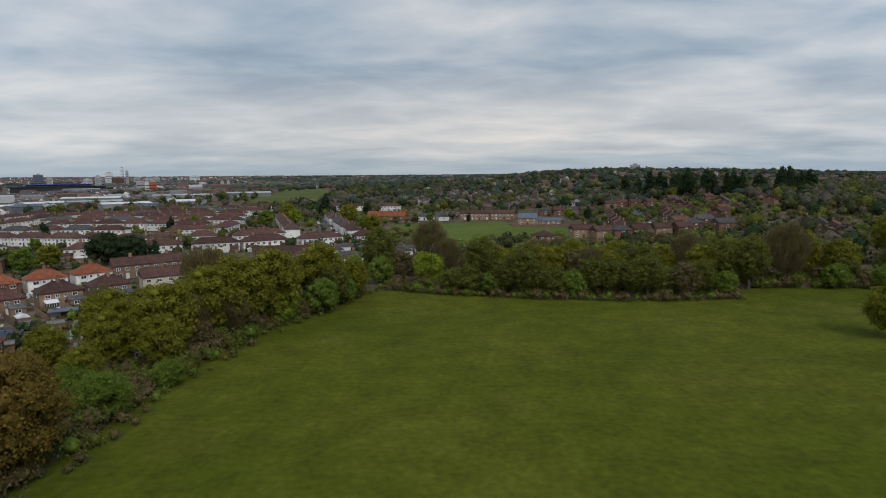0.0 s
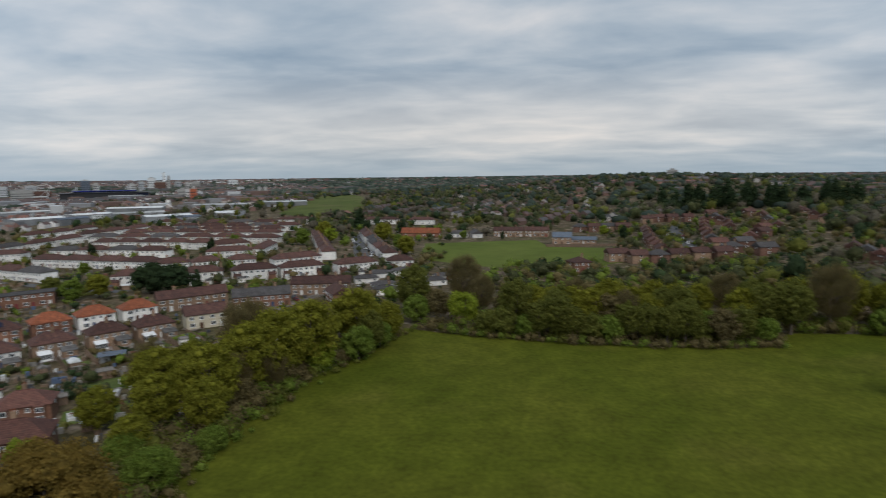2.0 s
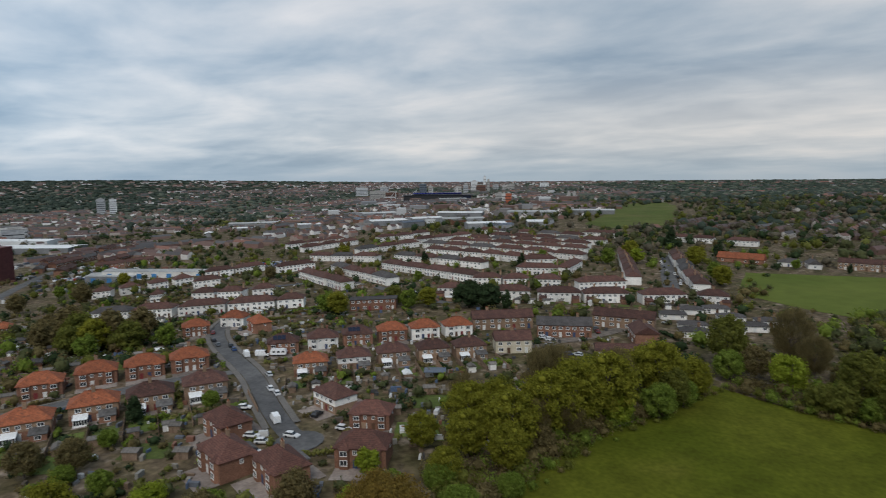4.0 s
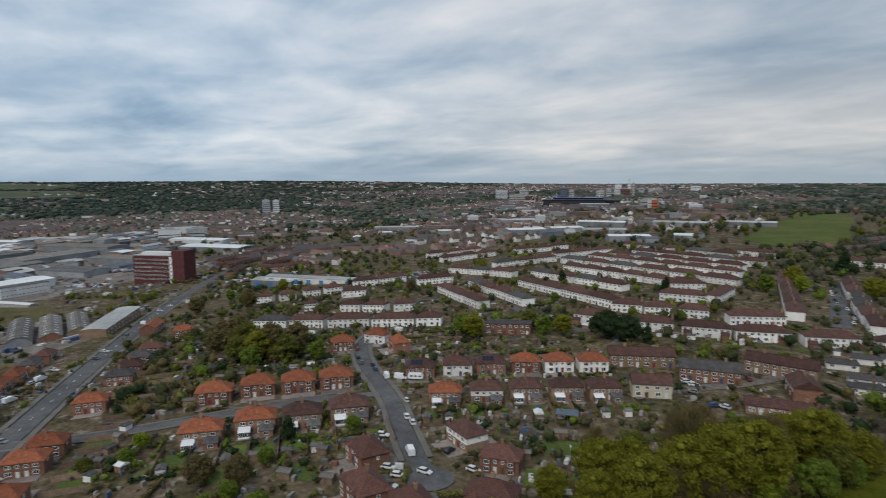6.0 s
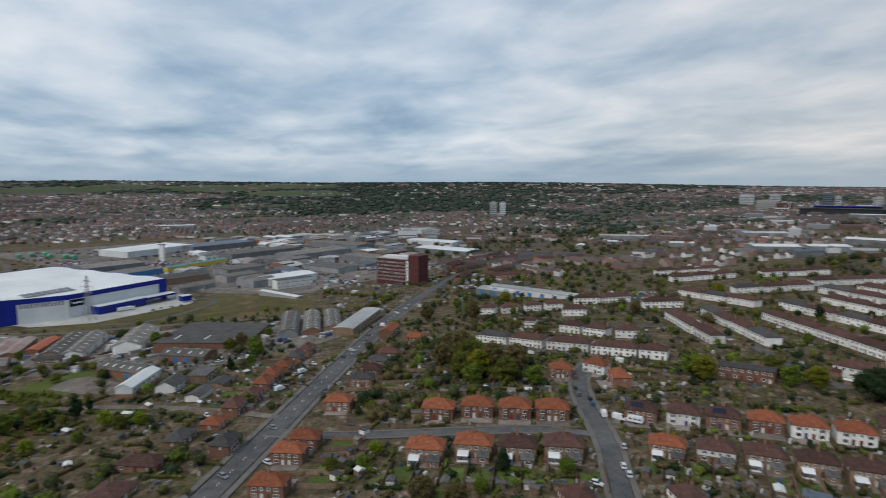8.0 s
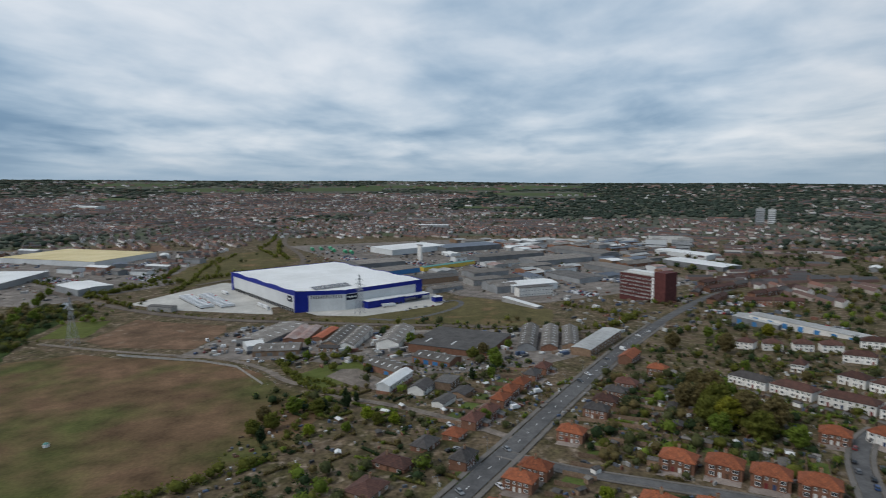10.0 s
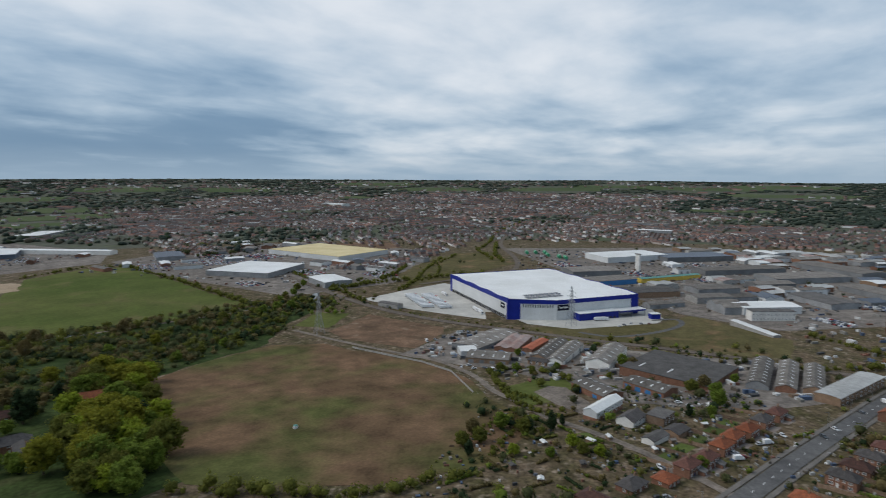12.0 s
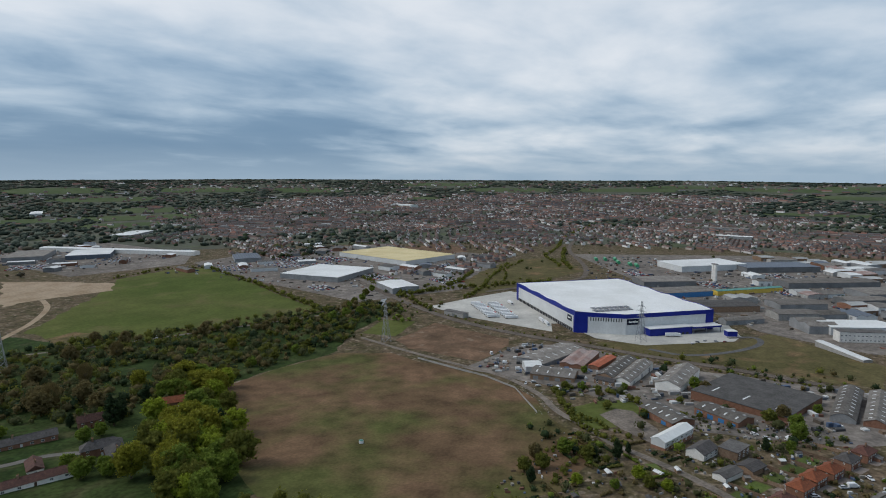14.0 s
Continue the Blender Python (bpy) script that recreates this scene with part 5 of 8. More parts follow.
for a, b in (((-173.5, 308), (-158, 314.5)), ((-155, 312), (-142, 320.5)), ((-138.5, 319.5), (-124.5, 325)), ((-112, 321), (-90, 338)), ((-168, 357), (-142, 365)),
             ((-136, 370), (-139, 405)), ((-180, 392), (-159, 408))):
    terrace(a, b, label="short terrace of white rendered houses, brown hipped roof")
for a, b in (((-176, 272), (-158, 276)), ((-144, 276.5), (-126, 284)), ((-121, 283), (-101, 292)), ((-98.5, 291), (-79, 302.5)), ((-72, 301.5), (-53, 313.5)), ((-48, 314), (-34, 317))):
    terrace(a, b, label="white block of houses with brick side porches, brown roof")
    rot = facing(a, b)
    for f in (0.12, 0.88):
        px, py = a[0] + (b[0] - a[0]) * f, a[1] + (b[1] - a[1]) * f
        porch = tagged(new("side_porch"), "small red brick lean-to against a white house", "porch", "brick porches")
        part("wall", Shape().box(-1.8, 1.8, -3.4, -0.02, -2, 2.3), "brick_red", porch)
        part("roof", Shape().hull([(-2, -3.6, 2.3), (2, -3.6, 2.3), (2, -0.03, 2.3), (-2, -0.03, 2.3)], [(-2, -3.6, 2.45), (2, -3.6, 2.45), (2, -0.03, 3.3), (-2, -0.03, 3.3)]), "roof_brown", porch)
        porch.matrix_basis = spot(px, py, rot, 0.1)
for a, b in (((-287, 425), (-228, 414)), ((-226, 413.5), (-167, 402)), ((-314, 461), (-235, 450)), ((-232, 449.5), (-150, 438)), ((-303, 493), (-161, 476)), ((-347, 409), (-324, 470)),
             ((-427, 419), (-408, 480)), ((-336, 488), (-311, 550)), ((-300, 520), (-170, 508)), ((-290, 552), (-165, 540)), ((-370, 370), (-300, 372)), ((-290, 385), (-200, 368)),
             ((-470, 440), (-445, 500)), ((-395, 500), (-370, 560)), ((-330, 600), (-200, 580)), ((-210, 613), (-172, 610)), ((-68, 587), (-42, 585)), ((-120, 600), (-80, 596))):
    terrace(a, b, label="distant white terrace seen over brown roofs", unit=7.0)
for a, b in (((-729, 323), (-790, 412)), ((-795, 420), (-858, 508)), ((-675, 306), (-715, 372)), ((-718, 378), (-760, 452)), ((-620, 330), (-665, 405)), ((-700, 300), (-655, 275)), ((-585, 300), (-560, 345)), ((-640, 300), (-600, 270))):
    terrace(a, b, "brick_red", "roof_brown", "distant red brick terrace along the main road", unit=7.0, hipped=False, group="red terraces")
terrace((-86, 355), (-129, 490), label="white terrace stepping along a sloping street", unit=6.5)
terrace((-96, 483), (-56, 345), label="white terrace facing a street of parked cars", unit=6.5)
# brick terraces east of the gardens
B = "brick terraces near the meadow"
terrace((-122, 216), (-101, 231), "brick_brown", "roof_brown", "low brown brick terrace with pale upper walls", group=B, hipped=False)
terrace((-94, 219), (-74, 227.5), "brick_red", "roof_grey", "red brick terrace under a dark grey roof", group=B, hipped=False)
terrace((-80, 247), (-55, 250), "brick_brown", "roof_brown", "brown brick terrace behind parking court", group=B, hipped=False)
terrace((-98, 190), (-87, 197.5), "cream", "roof_brown", "cream gabled house beside the access road", group=B, hipped=False)
terrace((-64, 202), (-42, 211), "brick_brown", "roof_brown", "low brick garage block with brown roof", group=B, hipped=False, eaves=3.0, rise=1.6)
terrace((-62, 236), (-56, 224), "brick_red", "roof_brown", "narrow red brick house with brown roof", group=B, hipped=False)
terrace((-198, 224), (-178, 236), "brick_red", "roof_grey", "red brick flats with flat grey roof", group=B, hipped=False, rise=0.8, eaves=5.6)
for x, y in ((-53, 278), (-42, 262), (-40, 251), (-38, 300), (-48, 292), (-28, 262), (-20, 272), (-15, 284), (-30, 285)):
    bungalow(x, y, 20, 11, 6, "render", "roof_grey", "small pale park bungalow with grey roof", 2.5, 1.3)
# north of the sports field
bungalow(-45, 481, 171, 31, 9, "brick_red", "roof_orange", "long red barn with bright orange roof", 3.2, 4.0, True, "barn", "barn", 4)
bungalow(61, 424, -8, 13, 9, "brick_brown", "roof_blue", "new buff brick clubhouse with blue slate roof", 5.2, 3.4, True, "clubhouse", "clubhouse", 3)
bungalow(76.5, 427, -8, 17.5, 8, "brick_brown", "roof_blue", "long low clubhouse wing with blue roof", 2.8, 2.0, True, "clubhouse", "clubhouse", 5)
bungalow(-14, 476, 172, 14, 8, "render", "roof_grey", "white house with grey roof by the field", 3.0, 2.6)
bungalow(0, 474, 100, 14, 8, "render", "roof_grey", "white gabled house with grey roof", 3.2, 3.0, True)
terrace((14, 474), (37, 471), "brick_brown", "roof_brown", "pale terrace of small houses beyond the field", group=B, hipped=False)
terrace((38.5, 473), (57, 470), "brick_brown", "roof_brown", "pale terrace of small houses beyond the field", group=B, hipped=False)
bungalow(53, 308, 20, 10, 9, "brick_red", "roof_brown", "tall square red brick house behind trees", 5.2, 2.4, False, "house", "house")
bungalow(80, 340, 10, 12, 8, "brick_brown", "roof_brown", "brown brick house with brown gabled roof", 5.0, 2.6, True, "house", "house")
ne = random.Random(4)
for x, y, t in ((153, 541, 5), (164, 546, 5), (175, 541, 5), (186, 532, 5), (131, 464, 82), (127, 446, 82), (123, 428, 82), (119, 410, 82), (116, 392, 82), (113, 374, 82), (110, 356, 82),
                (188, 500, 72), (180, 478, 72), (172, 456, 72), (165, 434, 72), (158, 412, 72), (152, 390, 72), (148, 370, 15), (162, 368, 15), (176, 390, 72), (213, 552, 10), (205, 522, 60), (200, 498, 60), (196, 474, 70), (188, 450, 70),
                (241, 540, 20), (240, 512, 60), (228, 478, 60), (216, 436, 60), (202, 428, 30), (192, 408, 30), (303, 601, 50), (298, 576, 50), (288, 548, 55), (279, 520, 60), (271, 492, 65), (264, 464, 65), (254, 432, 65),
                (199, 322, 55), (197, 308, 55), (195, 294, 55), (192, 280, 55), (90, 334, 10), (101, 333, 10), (112, 334, 10), (124, 335, 10), (136, 334, 12), (87, 502, 0), (98, 499, 0), (109, 497, 0), (120, 493, 0), (148, 350, 12), (162, 340, 12)):
    bungalow(x, y, t + ne.uniform(-5, 5), ne.uniform(9.0, 11.5), 7.5, ne.choice(["brick_dull", "brick_dull", "brick_dull", "brick_brown"]), ne.choice(["roof_brown", "roof_brown", "roof_red", "roof_brown", "roof_grey"]),
             "small modern brick house with brown gabled roof", 4.6, 2.6, ne.random() < 0.85, "house", "house", 1)
tagged(part("field_fence", Shape().box(-27, 27, -0.08, 0.08, -0.5, 1.9), "timber", at=spot(75, 408.5, 0.6)), "long brown timber fence along the sports field", "fence")


# ---- the industrial estate ----
def shed(x, y, rot, w, d, h, rise, wall, roof, label, form="gable", doors=0, lights=0, name="workshop", cat="workshop", group="", base=None, door_mat="clad_grey", win=0):
    """A workshop or hall: w along its ridge, d across; form gable, flat, barrel or saw."""
    ob = tagged(new(name), label, cat, group)
    if form == "flat":
        part("wall", Shape().box(-w / 2, w / 2, -d / 2, d / 2, -3.0, h), wall, ob)
    if base:
        part("plinth", Shape().box(-w / 2 - 0.06, w / 2 + 0.06, -d / 2 - 0.06, d / 2 + 0.06, -3.0, h * 0.42), base, ob)
    s, a, b = Shape(), w / 2 + 0.3, d / 2 + 0.3
    if form == "flat":
        s.hull([(-a, -b, h), (a, -b, h), (a, b, h), (-a, b, h)], [(-a, -b, h + 0.35), (a, -b, h + 0.35), (a, b, h + 0.35), (-a, b, h + 0.35)])
    else:
        n = {"gable": 2, "barrel": 8, "twin": 4}[form]
        prof = []
        for i in range(n + 1):
            f = i / n
            up = 1 - abs(2 * f - 1) if form == "gable" else math.sin(math.pi * f) if form == "barrel" else (1 - abs(((2 * f) % 1) * 2 - 1) if 0 < f < 1 else 0)
            prof.append((-b + 2 * b * f, h + rise * up))
        ring = [(y0, z0 + 0.2) for y0, z0 in prof] + [(y0, z0 - 0.05) for y0, z0 in reversed(prof)]
        s.hull([(-a, y0, z0) for y0, z0 in ring], [(a, y0, z0) for y0, z0 in ring])
        outline = [(-d / 2, -3.0)] + [(yy * d / 2 / b, zz - 0.04) for yy, zz in prof] + [(d / 2, -3.0)]
        part("wall", Shape().hull([(-w / 2, yy, zz) for yy, zz in outline], [(w / 2, yy, zz) for yy, zz in outline]), wall, ob)
    part("roof", s, roof, ob)
    for i in range(doors):
        px = -w / 2 + w * (i + 0.5) / doors
        part("roller_door", Shape().box(px - min(2, w / doors * 0.3), px + min(2, w / doors * 0.3), -d / 2 - 0.12, -d / 2 + 0.02, -0.5, min(h * 0.7, 4.2)), door_mat, ob)
    for i in range(win):
        simple_window(ob, -w / 2 + w * (i + 0.5) / win, -d / 2, h * 0.6, 1.8, 1.2)
        simple_window(ob, -w / 2 + w * (i + 0.5) / win, -d / 2, h * 0.18, 1.8, 1.2)
    for i in range(lights):
        px = -w / 2 + w * (i + 0.5) / lights
        for sd in (-1, 1) if form != "flat" else (-1,):
            ang = math.degrees(math.atan2(rise, d / 2)) if form == "gable" else 22 if form == "barrel" else 0
            zz = h + rise * 0.5 + 0.24 if form == "gable" else h + rise * 0.74 + 0.25 if form == "barrel" else h + 0.36
            part("skylight", Shape().box(-0.5, 0.5, -d * 0.09, d * 0.09, 0, 0.08), "clad_white", ob, "", pose(px, sd * d * (0.25 if form != "barrel" else 0.26), zz, -sd * ang if form != "flat" else 0))
    ob.matrix_basis = spot(x, y, rot, 0.15)
    return ob


U = "workshops by the lane"
shed(-505, -148, 162, 66, 28, 4.6, 1.8, "clad_grey", "fibre", "broad low workshop with stained grey sheet roof", doors=6, lights=6, group=U)
shed(-446, -128, 96, 34, 22, 4.4, 1.8, "brick_brown", "fibre", "low brick workshop with grey sheet roof", doors=4, lights=4, group=U)
shed(-462, -152, 120, 14, 16, 4.4, 1.4, "clad_white", "sheet_white", "small white-roofed workshop between two others", group=U)
shed(-502, -122, 176, 46, 20, 3.8, 1.4, "brick_red", "patch_red", "workshop with patched faded red roof sheets", "twin", group=U, lights=0)
shed(-500, -102, 168, 36, 9, 3.4, 1.2, "brick_red", "orange_sheet", "narrow store with rusty orange roof", group=U)
shed(-481, -86, 172, 58, 13, 5.0, 2.6, "brick_brown", "fibre", "long gabled workshop with weathered grey roof", doors=3, lights=7, group=U)
shed(-474, -72, 172, 58, 13, 5.0, 2.6, "render", "fibre", "long gabled workshop with pale walls", doors=3, lights=7, group=U)
shed(-446, -88, 82, 15, 9, 3.2, 1.2, "brick_brown", "roof_grey", "small dark-roofed brick office at the workshops", group=U, win=3)
shed(-470, -39, 170, 52, 18, 6.0, 3.4, "render", "fibre", "white gabled hall with grey sheet roof", doors=0, lights=5, group=U, win=0)
shed(-444, 13, 66, 62, 56, 6.0, 0.8, "brick_red", "felt", "very large low brick works with dark grey roof", "flat", lights=3, group=U)
shed(-452, 66, 169, 64, 13.5, 4.2, 3.2, "clad_grey", "fibre", "barrel-roofed shed with white skylights and yellow door", "barrel", lights=9, group=U)
shed(-449, 82, 169, 64, 12, 4.6, 2.4, "brick_red", "fibre", "gabled brick shed with grey roof and skylights", lights=8, group=U)
shed(-446, 97, 169, 58, 12, 4.6, 2.4, "brick_brown", "fibre", "gabled grey shed near the main road", lights=8, group=U)
shed(-381, -37, 48, 30, 17, 4.0, 2.2, "brick_red", "fibre", "brick workshop with blue doors and patched roof", doors=2, lights=5, group=U, door_mat="blue_paint")
shed(-397, -5, 58, 30, 16, 4.2, 2.0, "brick_red", "fibre", "row of brick units with blue doors", doors=4, lights=4, group=U, door_mat="blue_paint")
shed(-341, -29, 157, 30, 8.5, 5.6, 2.0, "clad_white", "sheet_white", "white clad two-storey building on brick base", group=U, base="brick_red", win=6)
shed(-329, -13, 157, 15, 10, 3.6, 2.6, "render", "roof_grey", "white house with grey gabled roof by the lane", group=U, win=3)
shed(-337, 2, 157, 14, 10, 4.6, 0.6, "timber", "felt", "dark clad flat-roofed house by the lane", "flat", group=U, win=3)
shed(-318, 10, 150, 12, 9, 2.8, 1.4, "brick_brown", "roof_grey", "low garage with grey roof", group=U)
shed(-305, 0, 150, 14, 7, 2.6, 1.2, "render", "felt", "pale garage block behind gardens", group=U)
shed(-427, 113, 146, 66, 14, 6.0, 0.7, "brick_brown", "sheet_dull", "long roadside hall with pale curved roof", "barrel", group=U, win=10)
shed(-380, 122, 146, 20, 9, 4.4, 2.4, "brick_red", "roof_orange", "red brick roadside building with orange roof", group=U, win=4)
shed(-445, 283, 29, 98, 14, 5.0, 1.2, "render", "sheet_dull", "long pale trade building with blue doors", group=U, doors=8, door_mat="blue_paint")
shed(-480, 262, 29, 40, 20, 5.0, 1.2, "clad_grey", "sheet_dull", "pale-roofed trade hall with blue doors", group=U, doors=3, door_mat="blue_paint")
shed(-745, 107, 114, 66, 34, 8.6, 1.6, "clad_white", "sheet_white", "white works hall with broad white roof", group=U, doors=3, door_mat="red_paint")
shed(-736, 70, 114, 30, 40, 8.6, 3.0, "clad_grey", "fibre", "grey works hall with striped gable", "twin", group=U)
shed(-698, 107, 109, 45, 13, 10.5, 0.5, "render", "felt", "white three-storey works office with many windows", "flat", group=U, win=12)
shed(-632, 84, 30, 62, 8, 3.6, 0.8, "concrete", "sheet_white", "long low canopy with pale roof", group=U)

# the great blue and white warehouse
wh = tagged(new("warehouse"), "vast white warehouse with deep blue corners and band", "warehouse")
WU, WV, WH = 150.0, 203.0, 22.5
CUT_U, CUT_V = 46.0, 24.0
HU, HV = WU / 2, WV / 2
corners = [(-HU, -HV + CUT_V), (-HU + CUT_U, -HV), (HU, -HV), (HU, HV), (-HU, HV)]
part("wall", Shape().hull([(x, y, -4) for x, y in corners], [(x, y, WH - 4.5) for x, y in corners]), "clad_white", wh)


def facade(a, b, f0, f1, z0, z1, out=0.15, deep=0.4):
    """A slab on the face from corner a to b, between two fractions of its length."""
    dx, dy = b[0] - a[0], b[1] - a[1]
    d = math.hypot(dx, dy)
    nx, ny = dy / d, -dx / d
    ring = [(a[0] + dx * f + nx * o, a[1] + dy * f + ny * o) for f, o in ((f0, out), (f1, out), (f1, out - deep), (f0, out - deep))]
    return Shape().hull([(x, y, z0) for x, y in ring], [(x, y, z1) for x, y in ring])


FL, KN, FR, BK, LF = corners
for a, b in ((FL, KN), (KN, FR), (BK, LF)):
    part("parapet", facade(a, b, 0.001, 0.999, WH - 4.5, WH), "clad_blue", wh, "deep blue parapet band")
NB = 48


def crest(y):
    return 1.1 * math.sin(math.pi * (y + HV) / WV * 4) ** 2


for sx, ys in ((-1, -HV + CUT_V), (1, -HV)):
    line = [(ys + (HV - ys) * i / NB, WH + crest(ys + (HV - ys) * i / NB)) for i in range(NB + 1)]
    ring = [(ys, WH - 4.5)] + line + [(HV, WH - 4.5)]
    x = sx * (HU + 0.15)
    s = Shape().hull([(x, y, z) for y, z in ring], [(x - sx * 0.5, y, z) for y, z in ring])
    part("side_band", s, "clad_blue", wh, "deep blue wavy eaves band")
s = Shape()
for i in range(NB):
    y0, y1 = -HV + 0.3 + (WV - 0.6) * i / NB, -HV + 0.3 + (WV - 0.6) * (i + 1) / NB
    x0, x1 = (-HU + 0.3 + CUT_U * max(0.0, 1 - (y + HV) / CUT_V) for y in (y0, y1))
    s.poly([(x0, y0, WH - 0.5 + crest(y0)), (HU - 0.3, y0, WH - 0.5 + crest(y0)), (HU - 0.3, y1, WH - 0.5 + crest(y1)), (x1, y1, WH - 0.5 + crest(y1))])
part("roof", s, "sheet_white", wh, "pale gently rolling sheet roof")
for a, b, f0, f1 in ((FL, KN, 0.0, 0.26), (KN, FR, 0.91, 1.0), (LF, FL, 0.0, 0.04), (LF, FL, 0.985, 1.0)):
    part("corner_panel", facade(a, b, f0, f1, -4, WH - 4.4, 0.2), "clad_blue", wh, "deep blue corner cladding")
for i in range(13):
    part("slit_window", facade(FL, KN, 0.31 + 0.05 * i, 0.33 + 0.05 * i, WH - 8.6, WH - 5.0, 0.1), "glass", wh)
for i in range(34):
    part("dock_door", facade(LF, FL, 0.05 + 0.0275 * i, 0.05 + 0.0275 * i + 0.017, -0.5, 3.8, 0.5), "dark", wh)
board = part("sign", facade(KN, FR, 0.012, 0.15, WH - 11.5, WH - 5.2, 0.3), "solar", wh, "dark company sign board")
for f0, f1, hh in ((0.032, 0.039, 2.2), (0.044, 0.056, 1.5), (0.060, 0.071, 1.5), (0.075, 0.086, 1.9), (0.090, 0.101, 1.5), (0.105, 0.110, 2.2), (0.114, 0.130, 1.5)):
    part("sign_bar", facade(KN, FR, f0, f1, WH - 9.2, WH - 9.2 + hh, 0.42, 0.2), "upvc", board)
side = part("sign", facade(LF, FL, 0.90, 0.96, WH - 12, WH - 6, 0.3), "solar", wh, "dark company sign board")
part("sign_bar", facade(LF, FL, 0.915, 0.945, WH - 9.6, WH - 8.2, 0.42, 0.2), "upvc", side)
for i in range(7):
    for j in range(2):
        x, y = -HU + 20 + 6.4 * i + 3 * j, -HV + 16 + 11 * j
        part("solar_panel", Shape().box(x, x + 5.4, y, y + 8.5, WH + 0.9, WH + 1.0), "solar", wh)
annex = part("annex", Shape().box(-8, 41, -HV - 12, -HV - 0.22, -4, 8.4), "clad_blue", wh, "low deep blue office wing")
part("annex_roof", Shape().box(-8.4, 41.4, -HV - 12.4, -HV - 0.22, 8.4, 8.9), "sheet_white", annex)
for i in range(5):
    part("annex_window", Shape().box(14 + 5 * i, 17 + 5 * i, -HV - 12.12, -HV - 11.98, 1.0, 3.0), "glass", annex)
canopy = part("canopy", Shape().box(42, 76, -HV - 13, -HV - 0.25, 6.2, 8.0), "clad_blue", wh, "deep blue loading canopy")
part("canopy_roof", Shape().box(41.8, 76.2, -HV - 13.2, -HV - 0.25, 8.0, 8.2), "sheet_white", canopy)
for px in (43, 58, 75):
    for py in (-HV - 12.4,):
        part("canopy_post", Shape().box(px - 0.25, px + 0.25, py - 0.25, py + 0.25, -4, 6.2), "steel", canopy)
wx, wy = -612, -156
wu, wv = Vector((-0.645, 0.764, 0)), Vector((-0.764, -0.645, 0))
wc = Vector((-594.7, -140.8, 0)) + wu * WU / 2 + wv * WV / 2
wh.matrix_basis = pose(wc.x, wc.y, terrain(wx, wy) - 0.2, 0, 0, math.degrees(math.atan2(wu.y, wu.x)))
shed(-668, -8, 118, 10, 8, 5.5, 0.4, "clad_blue", "sheet_white", "small deep blue kiosk by the warehouse", "flat", name="kiosk", cat="kiosk")
shed(-627, -303, 75, 30, 10, 5.0, 0.8, "concrete", "felt", "grey gatehouse shed at the yard edge", name="gatehouse", cat="gatehouse", doors=1)

# the brick office tower by the main road
tower = tagged(new("office_tower"), "dark red brick office tower with white window bands", "office building")
TL, TD, TH = 54.0, 17.0, 29.0
part("wall", Shape().box(-TL / 2, TL / 2 - 8, -TD / 2, TD / 2, -4, TH), "brick_dark", tower)
part("stair_core", Shape().box(TL / 2 - 7.99, TL / 2 + 6, -TD / 2 - 1.0, TD / 2 + 1, -4, TH + 5.5), "brick_dark", tower, "tall blank brick stair core")
part("glazed_strip", Shape().box(TL / 2 - 11.5, TL / 2 - 8.4, -TD / 2 - 0.25, -TD / 2 + 0.02, 0, TH - 1), "upvc", tower, "white vertical window strip")
part("plant_room", Shape().box(-TL / 2 + 8, TL / 2 - 12, -TD / 2 + 3, TD / 2 - 3, TH, TH + 3.2), "sheet_white", tower)
part("roof", Shape().box(-TL / 2 - 0.3, TL / 2 - 8.0, -TD / 2 - 0.3, TD / 2 + 0.3, TH - 0.1, TH + 0.5), "concrete", tower)
for fl in range(6):
    z = 4.4 + 4.0 * fl
    for i in range(14):
        x = -TL / 2 + 1.0 + 3.0 * i
        simple_window(tower, x + 0.9, -TD / 2, z, 2.0, 1.5)
        if i < 5:
            simple_window(tower, -TL / 2, -TD / 2 + 2 + 3.2 * i, z, 1.9, 1.5, -90)
for fl in range(6):
    simple_window(tower, TL / 2 - 9.95, -TD / 2 - 0.25, 4.2 + 4 * fl, 1.9, 1.3)
tower.matrix_basis = pose(-638, 218.5, terrain(-638, 218), 0, 0, 33.0)

